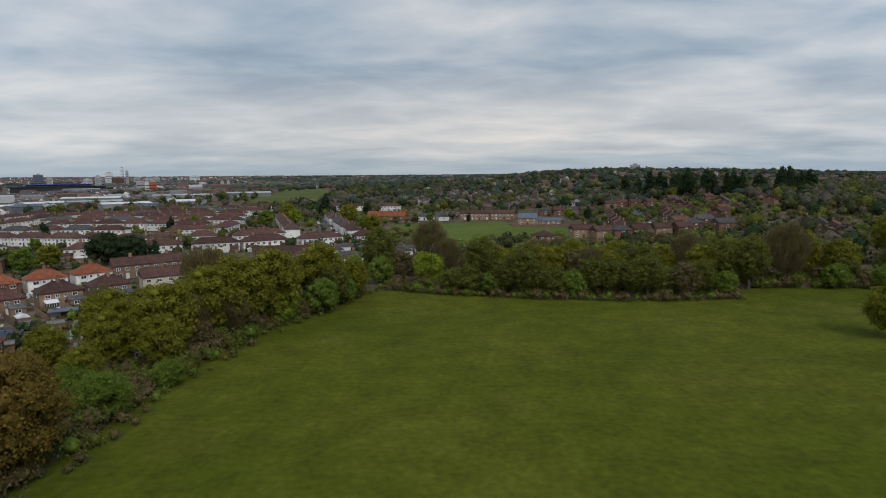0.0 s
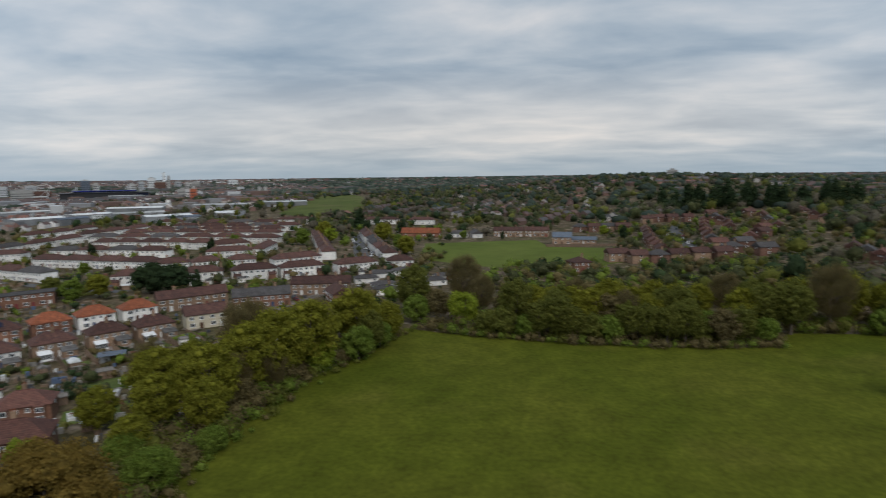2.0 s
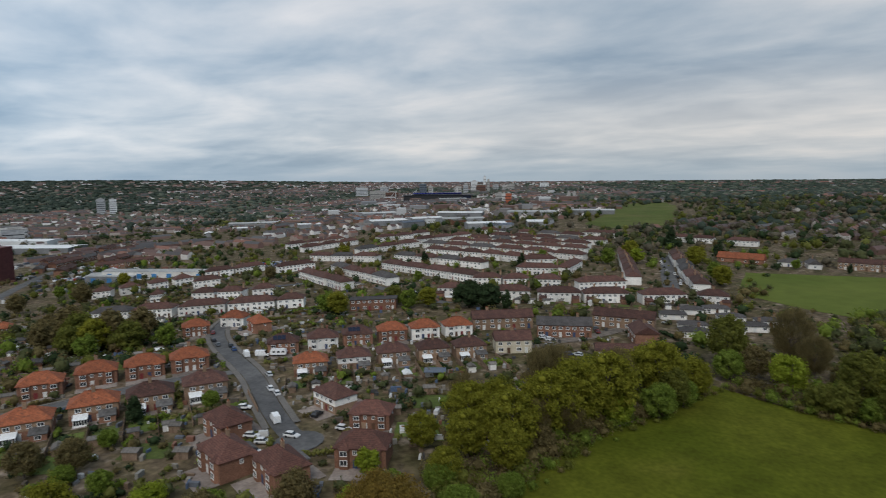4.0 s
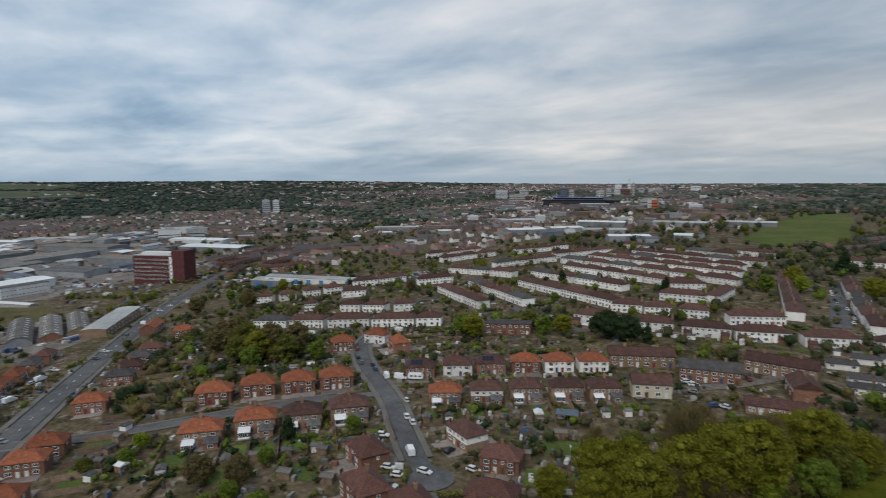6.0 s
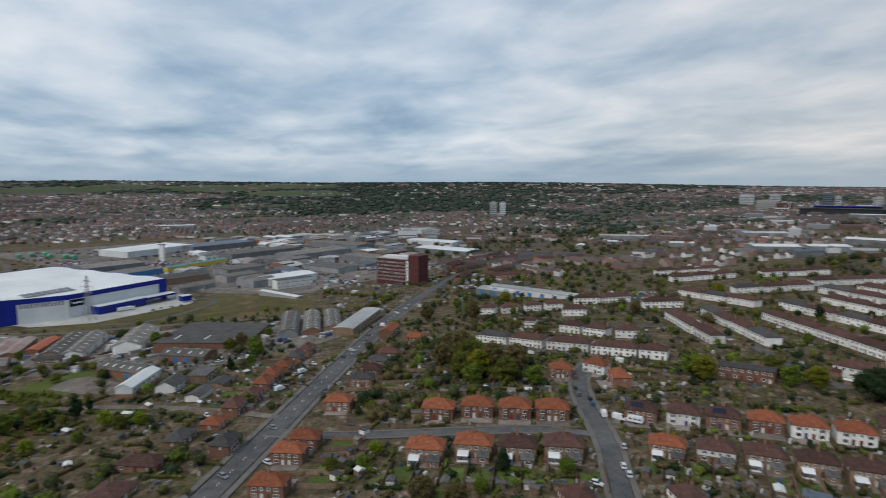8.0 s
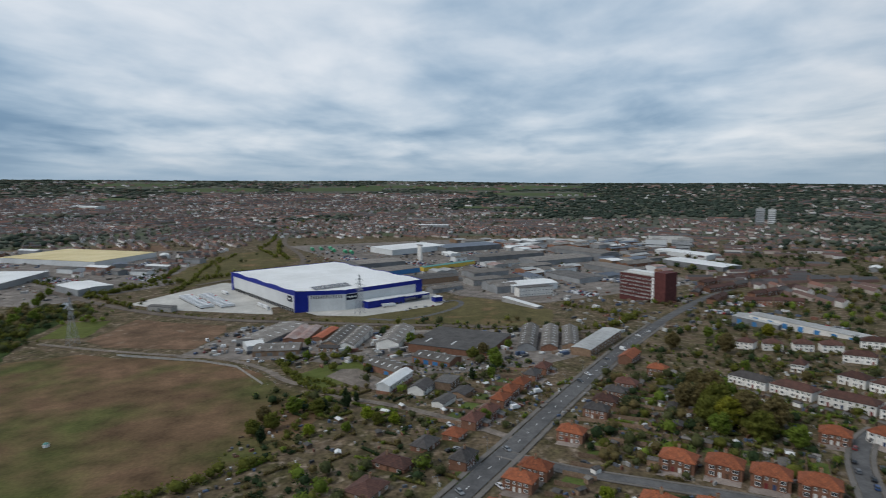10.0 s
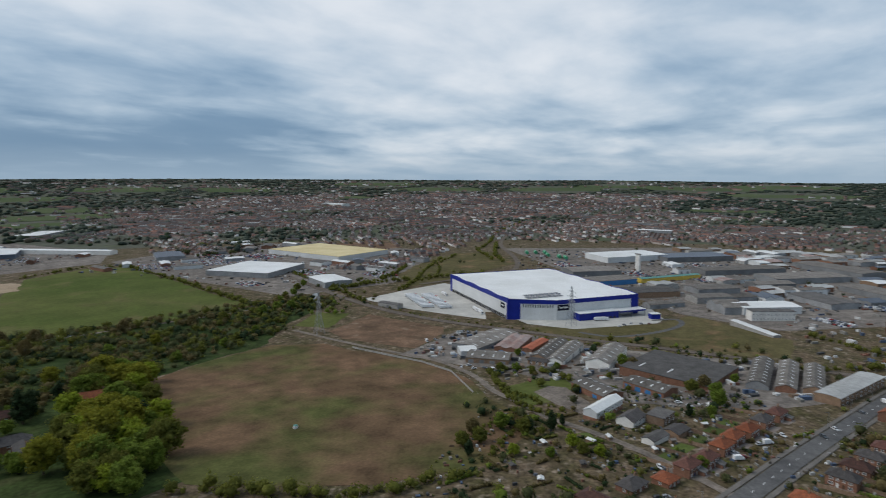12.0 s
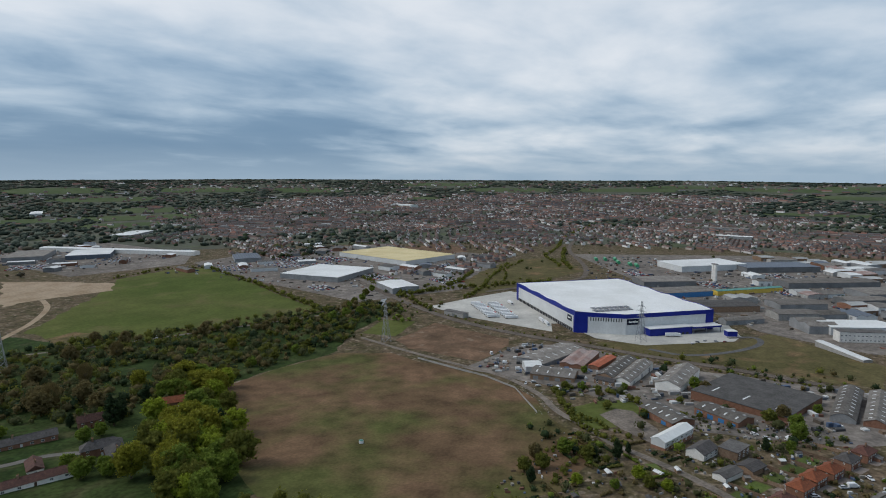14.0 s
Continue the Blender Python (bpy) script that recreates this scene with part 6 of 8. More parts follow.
# halls farther off
F = "distant sheds"
for x, y, rot, w, d, h, wall, roof, words in (
        (-1040, -643, 74, 205, 135, 9, "clad_white", "ochre", "huge retail hall with ochre roof and white walls"),
        (-798, -629, 94, 112, 112, 8, "clad_grey", "sheet_white", "huge square store with bright white roof"),
        (-740, -455, 55, 62, 42, 8, "clad_grey", "sheet_white", "grey clad depot with pale roof"),
        (-700, -1330, 50, 125, 70, 9, "clad_grey", "fibre", "large grey depot with blue-grey roof"),
        (-775, -1240, 50, 110, 80, 9, "roof_blue", "sheet_white", "blue-grey depot with white roof"),
        (-836, -1244, 104, 400, 24, 8, "render", "sheet_white", "very long row of white trade units"),
        (-1108, -1579, 30, 150, 60, 8, "clad_grey", "sheet_white", "large depot with pale green-white roof"),
        (-880, -900, 50, 90, 50, 7, "clad_grey", "roof_blue", "dark supermarket with blue-grey roof"),
        (-1160, -70, 130, 130, 75, 10, "clad_white", "sheet_white", "wide white steelworks hall"),
        (-937, 6, 132, 110, 12, 6, "yellow", "teal", "long teal-roofed store with yellow doors"),
        (-1190, 45, 120, 130, 60, 9, "clad_grey", "roof_blue", "long ribbed blue-grey factory hall"),
        (-1050, 110, 120, 140, 40, 8, "clad_grey", "fibre", "long grey factory hall"),
        (-1000, 190, 120, 120, 50, 8, "clad_grey", "fibre", "grey factory with stained roof"),
        (-1070, 440, 30, 110, 40, 8, "clad_white", "sheet_white", "pale sheds beyond the office tower"),
        (-1110, 260, 35, 130, 50, 8, "clad_grey", "fibre", "broad grey shed on the estate"),
        (-900, 260, 30, 90, 40, 7, "clad_grey", "fibre", "grey shed on the estate"),
        (-820, 180, 30, 70, 40, 7, "clad_grey", "felt", "flat grey shed near the office tower"),
        (-860, 60, 120, 60, 35, 7, "clad_grey", "fibre", "grey shed with stained roof"),
        (-810, -20, 120, 70, 40, 7, "brick_brown", "felt", "dark low factory beside the railway"),
        (-880, -80, 130, 80, 40, 7, "blue_paint", "fibre", "blue-fronted shed behind the warehouse"),
        (-960, -110, 120, 80, 50, 8, "clad_grey", "fibre", "grey works behind the warehouse"),
        (-545, 707, 60, 60, 34, 7, "clad_grey", "sheet_white", "white shed beyond the terraces"),
        (-500, 742, 60, 50, 30, 7, "clad_grey", "sheet_white", "white shed beyond the terraces"),
        (-430, 735, 40, 60, 30, 7, "clad_grey", "sheet_dull", "white shed beyond the terraces"),
        (-357, 668, 40, 50, 26, 7, "clad_grey", "sheet_white", "white shed beyond the terraces"),
        (-930, 405, 30, 110, 45, 8, "clad_grey", "sheet_white", "pale factory hall behind the office tower"),
        (-505, 860, 20, 75, 34, 7, "clad_grey", "sheet_white", "white retail shed towards the town"),
        (-400, 915, 20, 80, 40, 7, "clad_grey", "sheet_dull", "white retail shed towards the town"),
        (-315, 965, 20, 70, 36, 7, "clad_grey", "sheet_dull", "white retail shed towards the town"),
        (-1310, 490, 80, 70, 14, 15, "render", "felt", "pale blocks of flats far off"),
        (-2000, -60, 80, 130, 30, 8, "clad_grey", "fibre", "far white factory roofs in the town"),
        (-1750, -30, 80, 90, 24, 7, "clad_grey", "sheet_white", "far white factory roof in the town"),
        (-2500, -1500, 60, 200, 40, 9, "clad_white", "sheet_white", "far white warehouse on the horizon"),
        (-1350, -2500, 60, 200, 40, 9, "clad_white", "sheet_white", "far white warehouse on the horizon"),
        (-700, 880, 60, 70, 40, 8, "clad_grey", "sheet_dull", "pale shed beyond the terraces"),
        (-900, 760, 50, 90, 30, 8, "clad_grey", "sheet_dull", "pale shed beyond the terraces")):
    shed(x, y, rot, w, d, h, 1.4, wall, roof, words, "gable" if d < 60 else "flat", group=F, name="distant_hall", cat="industrial hall")
est = random.Random(21)
taken = [(-930, 405, 70), (-745, 107, 50), (-631, 223, 40), (-1160, -70, 90), (-937, 6, 60), (-1190, 45, 80), (-1050, 110, 80), (-1000, 190, 70), (-1070, 440, 70), (-1110, 260, 75), (-900, 260, 55), (-820, 180, 45), (-860, 60, 40), (-810, -20, 45), (-880, -80, 50), (-960, -110, 55), (-698, 107, 40), (-736, 70, 40), (-1172, -256, 50), (-1026, -42, 30)]
count = 0
for _ in range(2600):
    x, y = est.uniform(-1330, -660), est.uniform(-300, 420)
    if x * 0.882 + y * 0.472 > -600 or x > -735 and y < 75 or y < -190 and x > -1000 or y + 0.12 * x < -130 or (Vector((x, y, 0)) - wc).length < 142 or abs((x + 430) * 0.55 + (y - 136) * 0.83) < 25:
        continue
    w, d = est.uniform(18, 70), est.uniform(13, 36)
    if any(math.hypot(x - a, y - b) < r + w * 0.36 for a, b, r in taken):
        continue
    taken.append((x, y, w * 0.40))
    count += 1
    if count > 150:
        break
    rf = est.choice(["fibre", "fibre", "fibre", "felt", "sheet_white", "roof_blue", "fibre", "sheet_dull", "patch_red", "sheet_white", "sheet_dull"])
    shed(x, y, est.choice([30, 120, 120, 128]), w, d, est.uniform(4.5, 7.5), est.uniform(1.2, 2.6), est.choice(["clad_grey", "brick_brown", "brick_red", "clad_grey", "clad_white", "concrete"]), rf,
         {"fibre": "industrial unit with weathered grey sheet roof", "felt": "low industrial unit with dark felt roof", "sheet_white": "industrial unit with pale sheet roof", "roof_blue": "industrial unit with blue-grey roof", "patch_red": "industrial unit with faded red roof sheets", "sheet_dull": "industrial unit with weathered pale roof"}[rf],
         est.choice(["gable", "gable", "barrel", "twin"]), lights=0, doors=2, group="units of the industrial estate", name="industrial_unit", cat="industrial unit")
for (x0, y0, x1, y1), n in (((-1150, -930, -700, -420), 22), ((-900, -1480, -610, -1060), 14), ((-560, 620, -300, 800), 8), ((-900, 560, -560, 800), 8)):
    for _ in range(n * 4):
        x, y = est.uniform(x0, x1), est.uniform(y0, y1)
        w, d = est.uniform(22, 50), est.uniform(12, 24)
        if any(math.hypot(x - a, y - b) < r + w * 0.5 for a, b, r in taken + [(-1040, -643, 125), (-798, -629, 82), (-740, -455, 40), (-700, -1330, 75), (-775, -1240, 70), (-880, -900, 55)]) or abs((x + 836) * 0.97 + (y + 1244) * 0.24) < 30 and y < -1000:
            continue
        taken.append((x, y, w * 0.5))
        rf = est.choice(["fibre", "sheet_white", "felt", "roof_blue", "sheet_white"])
        shed(x, y, est.choice([50, 140, 74, 30]), w, d, est.uniform(4.5, 7), est.uniform(1.0, 2.2), est.choice(["clad_grey", "brick_red", "clad_white", "clad_grey"]), rf, "small distant trade unit in a grey yard", group="units of the industrial estate", name="industrial_unit", cat="industrial unit")
        n -= 1
        if n <= 0:
            break
silo = tagged(new("silo"), "tall pale twin concrete silo above the works", "silo")
for dx in (-2.6, 2.6):
    part("tube", Shape().tube((dx, 0, -2), (dx, 0, 26), 2.5, 2.5, 14), "render", silo)
part("cap", Shape().box(-5.4, 5.4, -2.6, 2.6, 26, 27.5), "concrete", silo)
silo.matrix_basis = spot(-1026, -42, 40)
for x, y in ((-1172, -262), (-1180, -246), (-1186, -228), (-1150, -215), (-1132, -190), (-1120, -176)):
    tk = tagged(new("storage_tank"), "horizontal bright green steel storage tank", "tank", "green tanks")
    part("drum", Shape().tube((-9, 0, 3.4), (9, 0, 3.4), 3.2, 3.2, 14), "green_tank", tk)
    for e in (-6, 6):
        part("saddle", Shape().box(e - 0.6, e + 0.6, -2.4, 2.4, -2, 1.2), "concrete", tk)
    tk.matrix_basis = spot(x, y, 20)


def pylon(x, y, rot, h=41.0):
    ob = tagged(new("pylon"), "grey steel lattice electricity pylon standing alone", "pylon", "pylons")

    def half(z):
        return 3.6 * (1 - z / h) ** 1.35 + 0.45

    levels = [0, 6, 12, 17.5, 22, 26, 29.5, 32.5, 35, 38, h]
    for sx in (-1, 1):
        for sy in (-1, 1):
            s = Shape()
            for z0, z1 in zip(levels, levels[1:]):
                s.tube((sx * half(z0), sy * half(z0), z0 - (1.5 if z0 == 0 else 0)), (sx * half(z1), sy * half(z1), z1), 0.20, 0.18, 4)
            part("leg", s, "steel", ob)
    for ax in (0, 1):
        for sd in (-1, 1):
            s = Shape()
            for i, (z0, z1) in enumerate(zip(levels, levels[1:])):
                a, b = half(z0), half(z1)
                for q in (1, -1):
                    p0, p1 = (q * a, sd * a, z0), (-q * b, sd * b, z1)
                    s.tube(p0 if ax == 0 else (p0[1], p0[0], p0[2]), p1 if ax == 0 else (p1[1], p1[0], p1[2]), 0.10, 0.10, 4)
            part("bracing", s, "steel", ob)
    for z, r in ((26, 5.2), (31, 6.6), (36, 4.6)):
        s = Shape()
        for sd in (-1, 1):
            for yy in (-0.5, 0.5):
                s.tube((0, yy, z + 1.2), (sd * r, 0, z), 0.13, 0.09, 4).tube((0, yy, z - 0.4), (sd * r, 0, z), 0.13, 0.09, 4)
            s.tube((sd * r, 0, z), (sd * r, 0, z - 1.6), 0.12, 0.12, 5)
        part("cross_arm", s, "steel", ob)
    ob.matrix_basis = spot(x, y, rot)


for x, y in ((-491, -315), (-603, -87), (-254, -535)):
    pylon(x, y, 55)

# the town on the skyline
T = "towers of the distant town"


def block(x, y, rot, w, d, top, mat, label, cols=6, name="tower_block"):
    z = terrain(x, y)
    h = top - z
    ob = tagged(new(name), label, "tower block", T)
    part("wall", Shape().box(-w / 2, w / 2, -d / 2, d / 2, -5, h), mat, ob)
    part("roof", Shape().box(-w / 2 - 0.3, w / 2 + 0.3, -d / 2 - 0.3, d / 2 + 0.3, h, h + 0.8).box(-w * 0.2, w * 0.2, -d * 0.2, d * 0.2, h + 0.8, h + 4), "concrete", ob)
    for i in range(max(2, int(h / 7))):
        part("window_band", Shape().box(-w / 2 + 1, w / 2 - 1, -d / 2 - 0.15, -d / 2 + 0.02, 2.5 + i * 6.6, 4.0 + i * 6.6), "glass", ob)
    ob.matrix_basis = pose(x, y, z, 0, 0, rot)


for x, y, w, d, top, mat, words in (
        (-1813, 2173, 56, 20, 19, "town_pale", "pale slab block beyond the town"), (-1395, 1763, 60, 18, 13, "concrete", "long grey office slab near the town"), (-1300, 1725, 46, 18, 11, "brick_dull", "low brick office slab near the town"),
        (-1742, 2252, 40, 18, 20, "town_pale", "white block over the office slabs"), (-1246, 1845, 26, 20, 40, "roof_blue", "dark glass office tower beside the stadium"), (-1215, 1850, 16, 20, 30, "concrete", "grey office wing beside the stadium"),
        (-1182, 1994, 26, 20, 26, "concrete", "grey town office block"), (-1158, 2012, 18, 18, 34, "town_pale", "pale town office tower"), (-1231, 2211, 27, 20, 46, "clad_white", "bright white town tower block"),
        (-1180, 2176, 40, 20, 30, "brick_dull", "brown brick flats below the tall tower"), (-1169, 2188, 11, 16, 64, "clad_white", "slim tallest white tower of the town"), (-1153, 2190, 10, 16, 52, "concrete", "grey shoulder of the tall town tower"),
        (-1272, 2491, 24, 18, 28, "town_pale", "pale low flats of the town"), (-1235, 2505, 20, 18, 24, "concrete", "grey low flats of the town"), (-1259, 2625, 36, 18, 26, "concrete", "grey block behind the town"),
        (-652, 1345, 15, 14, 21, "orange_sheet", "orange brick tower near the town"), (-668, 1352, 10, 14, 20, "clad_white", "white stair tower beside the orange block"), (-696, 1384, 24, 16, 19, "concrete", "grey flats near the town"),
        (-1211, 2926, 46, 18, 31, "clad_white", "white block far behind the town"), (-582, 1580, 9, 12, 18, "concrete", "slim pale block of flats"), (-570, 1592, 9, 12, 18, "concrete", "slim pale block of flats"),
        (-1869, 993, 24, 20, 6, "town_pale", "pale tower block across the valley"), (-1850, 1020, 20, 20, 5, "clad_white", "white tower block across the valley"),
        (-1178, 422, 40, 16, -20, "clad_white", "white flats beyond the estate"), (-1174, 470, 34, 16, -21, "town_pale", "pale flats beyond the estate"), (-1220, 500, 24, 14, -24, "town_pale", "low pale flats beyond the estate"),
        (460, 1430, 24, 24, 50, "concrete", "grey water tower block on the hill")):
    block(x, y, math.degrees(math.atan2(y, x)) - 90, w, d, top, mat, words)
st = tagged(new("stadium"), "dark stadium stands with a pale roof edge", "stadium")
for x, y, w, d, h, mat in ((0, -45, 150, 26, 20, "dark"), (0, 45, 150, 26, 24, "solar"), (-90, 0, 26, 90, 18, "dark"), (90, 0, 26, 90, 18, "solar")):
    sd = part("stand", Shape().box(x - w / 2, x + w / 2, y - d / 2, y + d / 2, -5, h * 0.8), mat, st)
    part("stand_roof", Shape().box(x - w / 2 - 2, x + w / 2 + 2, y - d / 2 - 2, y + d / 2 + 2, h * 0.8, h * 0.8 + 1.5), "clad_blue" if y > 0 else "dark", sd)
st.matrix_basis = spot(-1000, 1560, 32)
for x, y in ((-1225, 1640), (-1160, 1668), (-1075, 1640), (-1010, 1690)):
    mast = tagged(new("stadium_mast"), "white steel mast holding up a stadium roof", "mast", "stadium masts")
    part("pole", Shape().tube((0, 0, -2), (6, 0, 34), 1.3, 0.7, 8), "clad_white", mast)
    part("stay", Shape().tube((6, 0, 33), (-16, 0, 12), 0.5, 0.5, 6), "clad_white", mast)
    part("roof_edge", Shape().box(-34, 2, -5, 5, 11, 14), "clad_white", mast)
    mast.matrix_basis = spot(x, y, 32)
shed(-850, 1405, 32, 76, 24, 10, 2, "clad_grey", "sheet_white", "grandstand with broad white roof", "flat", name="grandstand", cat="stadium")


# ---- vehicles ----
def car_body(length=4.2, width=1.75):
    """Lower body with bonnet and boot, and a glazed cabin above."""
    l, w = length / 2, width / 2
    s = Shape()
    s.hull([(-l, -w * 0.92, 0.28), (l, -w * 0.92, 0.28), (l, w * 0.92, 0.28), (-l, w * 0.92, 0.28)], [(-l * 0.99, -w, 0.62), (l * 0.98, -w, 0.58), (l * 0.98, w, 0.58), (-l * 0.99, w, 0.62)])
    s.hull([(-l * 0.99, -w, 0.62), (l * 0.98, -w, 0.58), (l * 0.98, w, 0.58), (-l * 0.99, w, 0.62)], [(-l * 0.95, -w * 0.9, 0.95), (l * 0.5, -w * 0.9, 0.92), (l * 0.5, w * 0.9, 0.92), (-l * 0.95, w * 0.9, 0.95)])
    s.hull([(-l * 0.72, -w * 0.72, 1.34), (l * 0.18, -w * 0.72, 1.36), (l * 0.18, w * 0.72, 1.36), (-l * 0.72, w * 0.72, 1.34)], [(-l * 0.66, -w * 0.66, 1.45), (l * 0.12, -w * 0.66, 1.47), (l * 0.12, w * 0.66, 1.47), (-l * 0.66, w * 0.66, 1.45)])
    g = Shape().hull([(-l * 0.93, -w * 0.86, 0.94), (l * 0.48, -w * 0.86, 0.91), (l * 0.48, w * 0.86, 0.91), (-l * 0.93, w * 0.86, 0.94)], [(-l * 0.70, -w * 0.71, 1.36), (l * 0.16, -w * 0.71, 1.37), (l * 0.16, w * 0.71, 1.37), (-l * 0.70, w * 0.71, 1.36)])
    return s, g


def vehicle(kind, x, y, rot, group=""):
    m = spot(x, y, rot, 0.33)
    if kind in PROTO:
        ob = copy_thing(PROTO[kind], m)
    else:
        wheel = Shape().tube((0, -0.1, 0), (0, 0.1, 0), 0.32, 0.32, 12).mesh("wheel", "rubber")
        if kind == "car":
            ob = tagged(new("car"), "parked hatchback car standing on the street", "car")
            b, g = car_body()
            part("body", b, "paint", ob)
            part("cabin_glass", g, "glass", ob)
            axles, half = (-1.25, 1.3), 0.8
        elif kind == "van":
            ob = tagged(new("van"), "parked white panel van on the road", "van")
            b = Shape().hull([(-2.6, -0.95, 0.35), (2.6, -0.95, 0.35), (2.6, 0.95, 0.35), (-2.6, 0.95, 0.35)], [(-2.6, -0.98, 1.1), (2.55, -0.95, 1.1), (2.55, 0.95, 1.1), (-2.6, 0.98, 1.1)])
            b.hull([(-2.6, -0.98, 1.1), (1.75, -0.98, 1.1), (1.75, 0.98, 1.1), (-2.6, 0.98, 1.1)], [(-2.55, -0.86, 2.3), (1.0, -0.86, 2.3), (1.0, 0.86, 2.3), (-2.55, 0.86, 2.3)])
            part("body", b, "van_paint", ob)
            part("windscreen", Shape().hull([(1.77, -0.85, 1.12), (1.85, -0.85, 1.12), (1.85, 0.85, 1.12), (1.77, 0.85, 1.12)], [(1.06, -0.78, 2.2), (1.14, -0.78, 2.2), (1.14, 0.78, 2.2), (1.06, 0.78, 2.2)]), "glass", ob)
            axles, half = (-1.6, 1.7), 0.85
        elif kind == "caravan":
            ob = tagged(new("caravan"), "white touring caravan parked on a drive", "caravan")
            part("body", Shape().hull([(-2.9, -1.1, 0.5), (2.9, -1.1, 0.5), (2.9, 1.1, 0.5), (-2.9, 1.1, 0.5)], [(-3.1, -1.1, 1.4), (3.2, -1.1, 1.4), (3.2, 1.1, 1.4), (-3.1, 1.1, 1.4)]).hull([(-3.1, -1.1, 1.4), (3.2, -1.1, 1.4), (3.2, 1.1, 1.4), (-3.1, 1.1, 1.4)], [(-2.7, -1.05, 2.6), (2.5, -1.05, 2.6), (2.5, 1.05, 2.6), (-2.7, 1.05, 2.6)]), "van_paint", ob)
            for px in (-1.6, 0.2, 1.9):
                part("side_window", Shape().box(px - 0.5, px + 0.5, -1.13, 1.13, 1.35, 1.95), "glass", ob)
            axles, half = (-0.2, 0.4), 0.95
        else:
            ob = tagged(new("lorry"), "articulated lorry with long pale trailer in the yard", "lorry")
            part("trailer", Shape().box(-8.2, 4.6, -1.27, 1.27, 1.1, 4.0), "van_paint", ob, "long pale box trailer")
            part("cab", Shape().hull([(5.0, -1.22, 0.6), (7.4, -1.22, 0.6), (7.4, 1.22, 0.6), (5.0, 1.22, 0.6)], [(5.0, -1.2, 3.4), (7.1, -1.2, 3.4), (7.1, 1.2, 3.4), (5.0, 1.2, 3.4)]), "red_paint" if kind == "lorry_red" else "van_paint", ob)
            part("windscreen", Shape().box(7.2, 7.32, -1.1, 1.1, 1.9, 3.0), "glass", ob)
            part("chassis", Shape().box(-8.0, 7.0, -0.5, 0.5, 0.6, 1.1), "rubber", ob)
            axles, half = (-7.0, -5.6, 5.9), 1.05
        for ax in axles:
            for sd in (-1, 1):
                part("wheel", wheel, "", ob, at=pose(ax, sd * half, 0.32))
        ob.matrix_basis = m
        PROTO[kind] = ob
    if group:
        ob["group"] = group
    return ob


cars = random.Random(5)
close_way = [(-124, 107.4, 150), (-112, 102, 15), (-102.7, 111.4, 10), (-116, 96, 30), (-113.5, 91, 20), (-157, 134.5, 152), (-145.3, 124.6, 148), (-140, 122.5, 148), (-177.6, 149.7, 30),
             (-202, 154.2, 150), (-210.6, 163.5, 150), (-222, 175.5, 130), (-236, 178, 120), (-208.7, 153.2, 150), (-217, 157.3, 150), (-116, 115.5, 100), (-139.7, 109.8, 30), (-121.6, 97.2, 25), (-196, 151, 150), (-229, 166, 140)]
for i, (x, y, a) in enumerate(close_way):
    vehicle("van" if i in (0, 8) else "car", x, y, a, "cars along the close")
vehicle("van", -184, 147.3, 150)
vehicle("caravan", -172.4, 153, 35)
for x, y, k, a in ((-239, 26.7, "car", 30), (-222.6, 55.7, "car", 60), (-318, 52, "van", 120), (-315, 48.2, "car", 120), (-295, 39, "car", 120), (-299, 35.5, "car", 120), (-292, 36.5, "van", 120), (-336, 79.5, "car", 31), (-350, 87.5, "car", 31), (-271, 2.5, "car", 20),
                   (-241.5, 5.2, "car", 120), (-240, 2.5, "car", 120), (-205.4, 20.7, "car", 30), (-207, 24, "car", 30), (-202, 5.8, "car", 30), (-357, 54.7, "car", 120), (-348, 57.2, "car", 120), (-331.5, 60.5, "car", 30), (-328, 46.6, "van", 120), (-385, 108, "car", 211), (-410, 127, "van", 31), (-455, 152, "car", 31), (-470, 165, "car", 211)):
    vehicle(k, x, y, a, "traffic and parked cars on the main road")
for x, y in ((-104, 498), (-96, 455), (-93, 443.6), (-84, 414), (-68, 377.4), (-76, 401.5), (-72, 390), (-88, 428), (-80, 437), (-75, 420), (-66, 366), (-98, 470)):
    vehicle("car", x, y, 108, "cars in the terrace street")
for x, y in ((159, 480), (159, 466), (156, 445), (148, 460), (144.5, 423), (140, 399), (136, 409), (134, 375.5), (126.4, 364), (136, 428.5), (150, 436), (142, 446), (131, 390), (148, 474)):
    vehicle(cars.choice(["car", "car", "car", "van"]), x, y, cars.choice([170, 80]), "cars in the parking court")
for x, y in ((-90, 217), (-86.8, 215.5), (-84, 208), (-91, 224.5), (-73.4, 200), (-70.5, 201), (-76.7, 241), (-74.4, 236), (-81.8, 244), (-53, 265.4)):
    vehicle("car", x, y, cars.uniform(0, 180), "cars in the parking court")
for x, y in ((-492, -201), (-501, -196), (-510, -191.5), (-463, -184), (-458, -174), (-468, -178), (-454, -161), (-418, -142), (-424, -138), (-416, -131.5), (-420, -124), (-415, -116), (-448.5, -193), (-451, -187), (-364, -49),
             (-374, 12), (-369, 18), (-373, 29), (-534, -186), (-543, -183.5), (-545, -170), (-540, -176), (-622.7, -36), (-631.4, -30), (-613, -40), (-633.7, -20), (-636, -12)):
    vehicle(cars.choice(["car", "car", "van"]), x, y, cars.uniform(0, 180), "cars at the works")
for i in range(11):
    f = i / 10
    vehicle("lorry_red" if i % 4 == 0 else "lorry", -694 + 56 * f, -306 + 47 * f, 130, "lorries lined up in the yard")
    vehicle("lorry_red" if i % 5 == 2 else "lorry", -702 + 60 * f, -286 + 48 * f, 130, "lorries lined up in the yard")
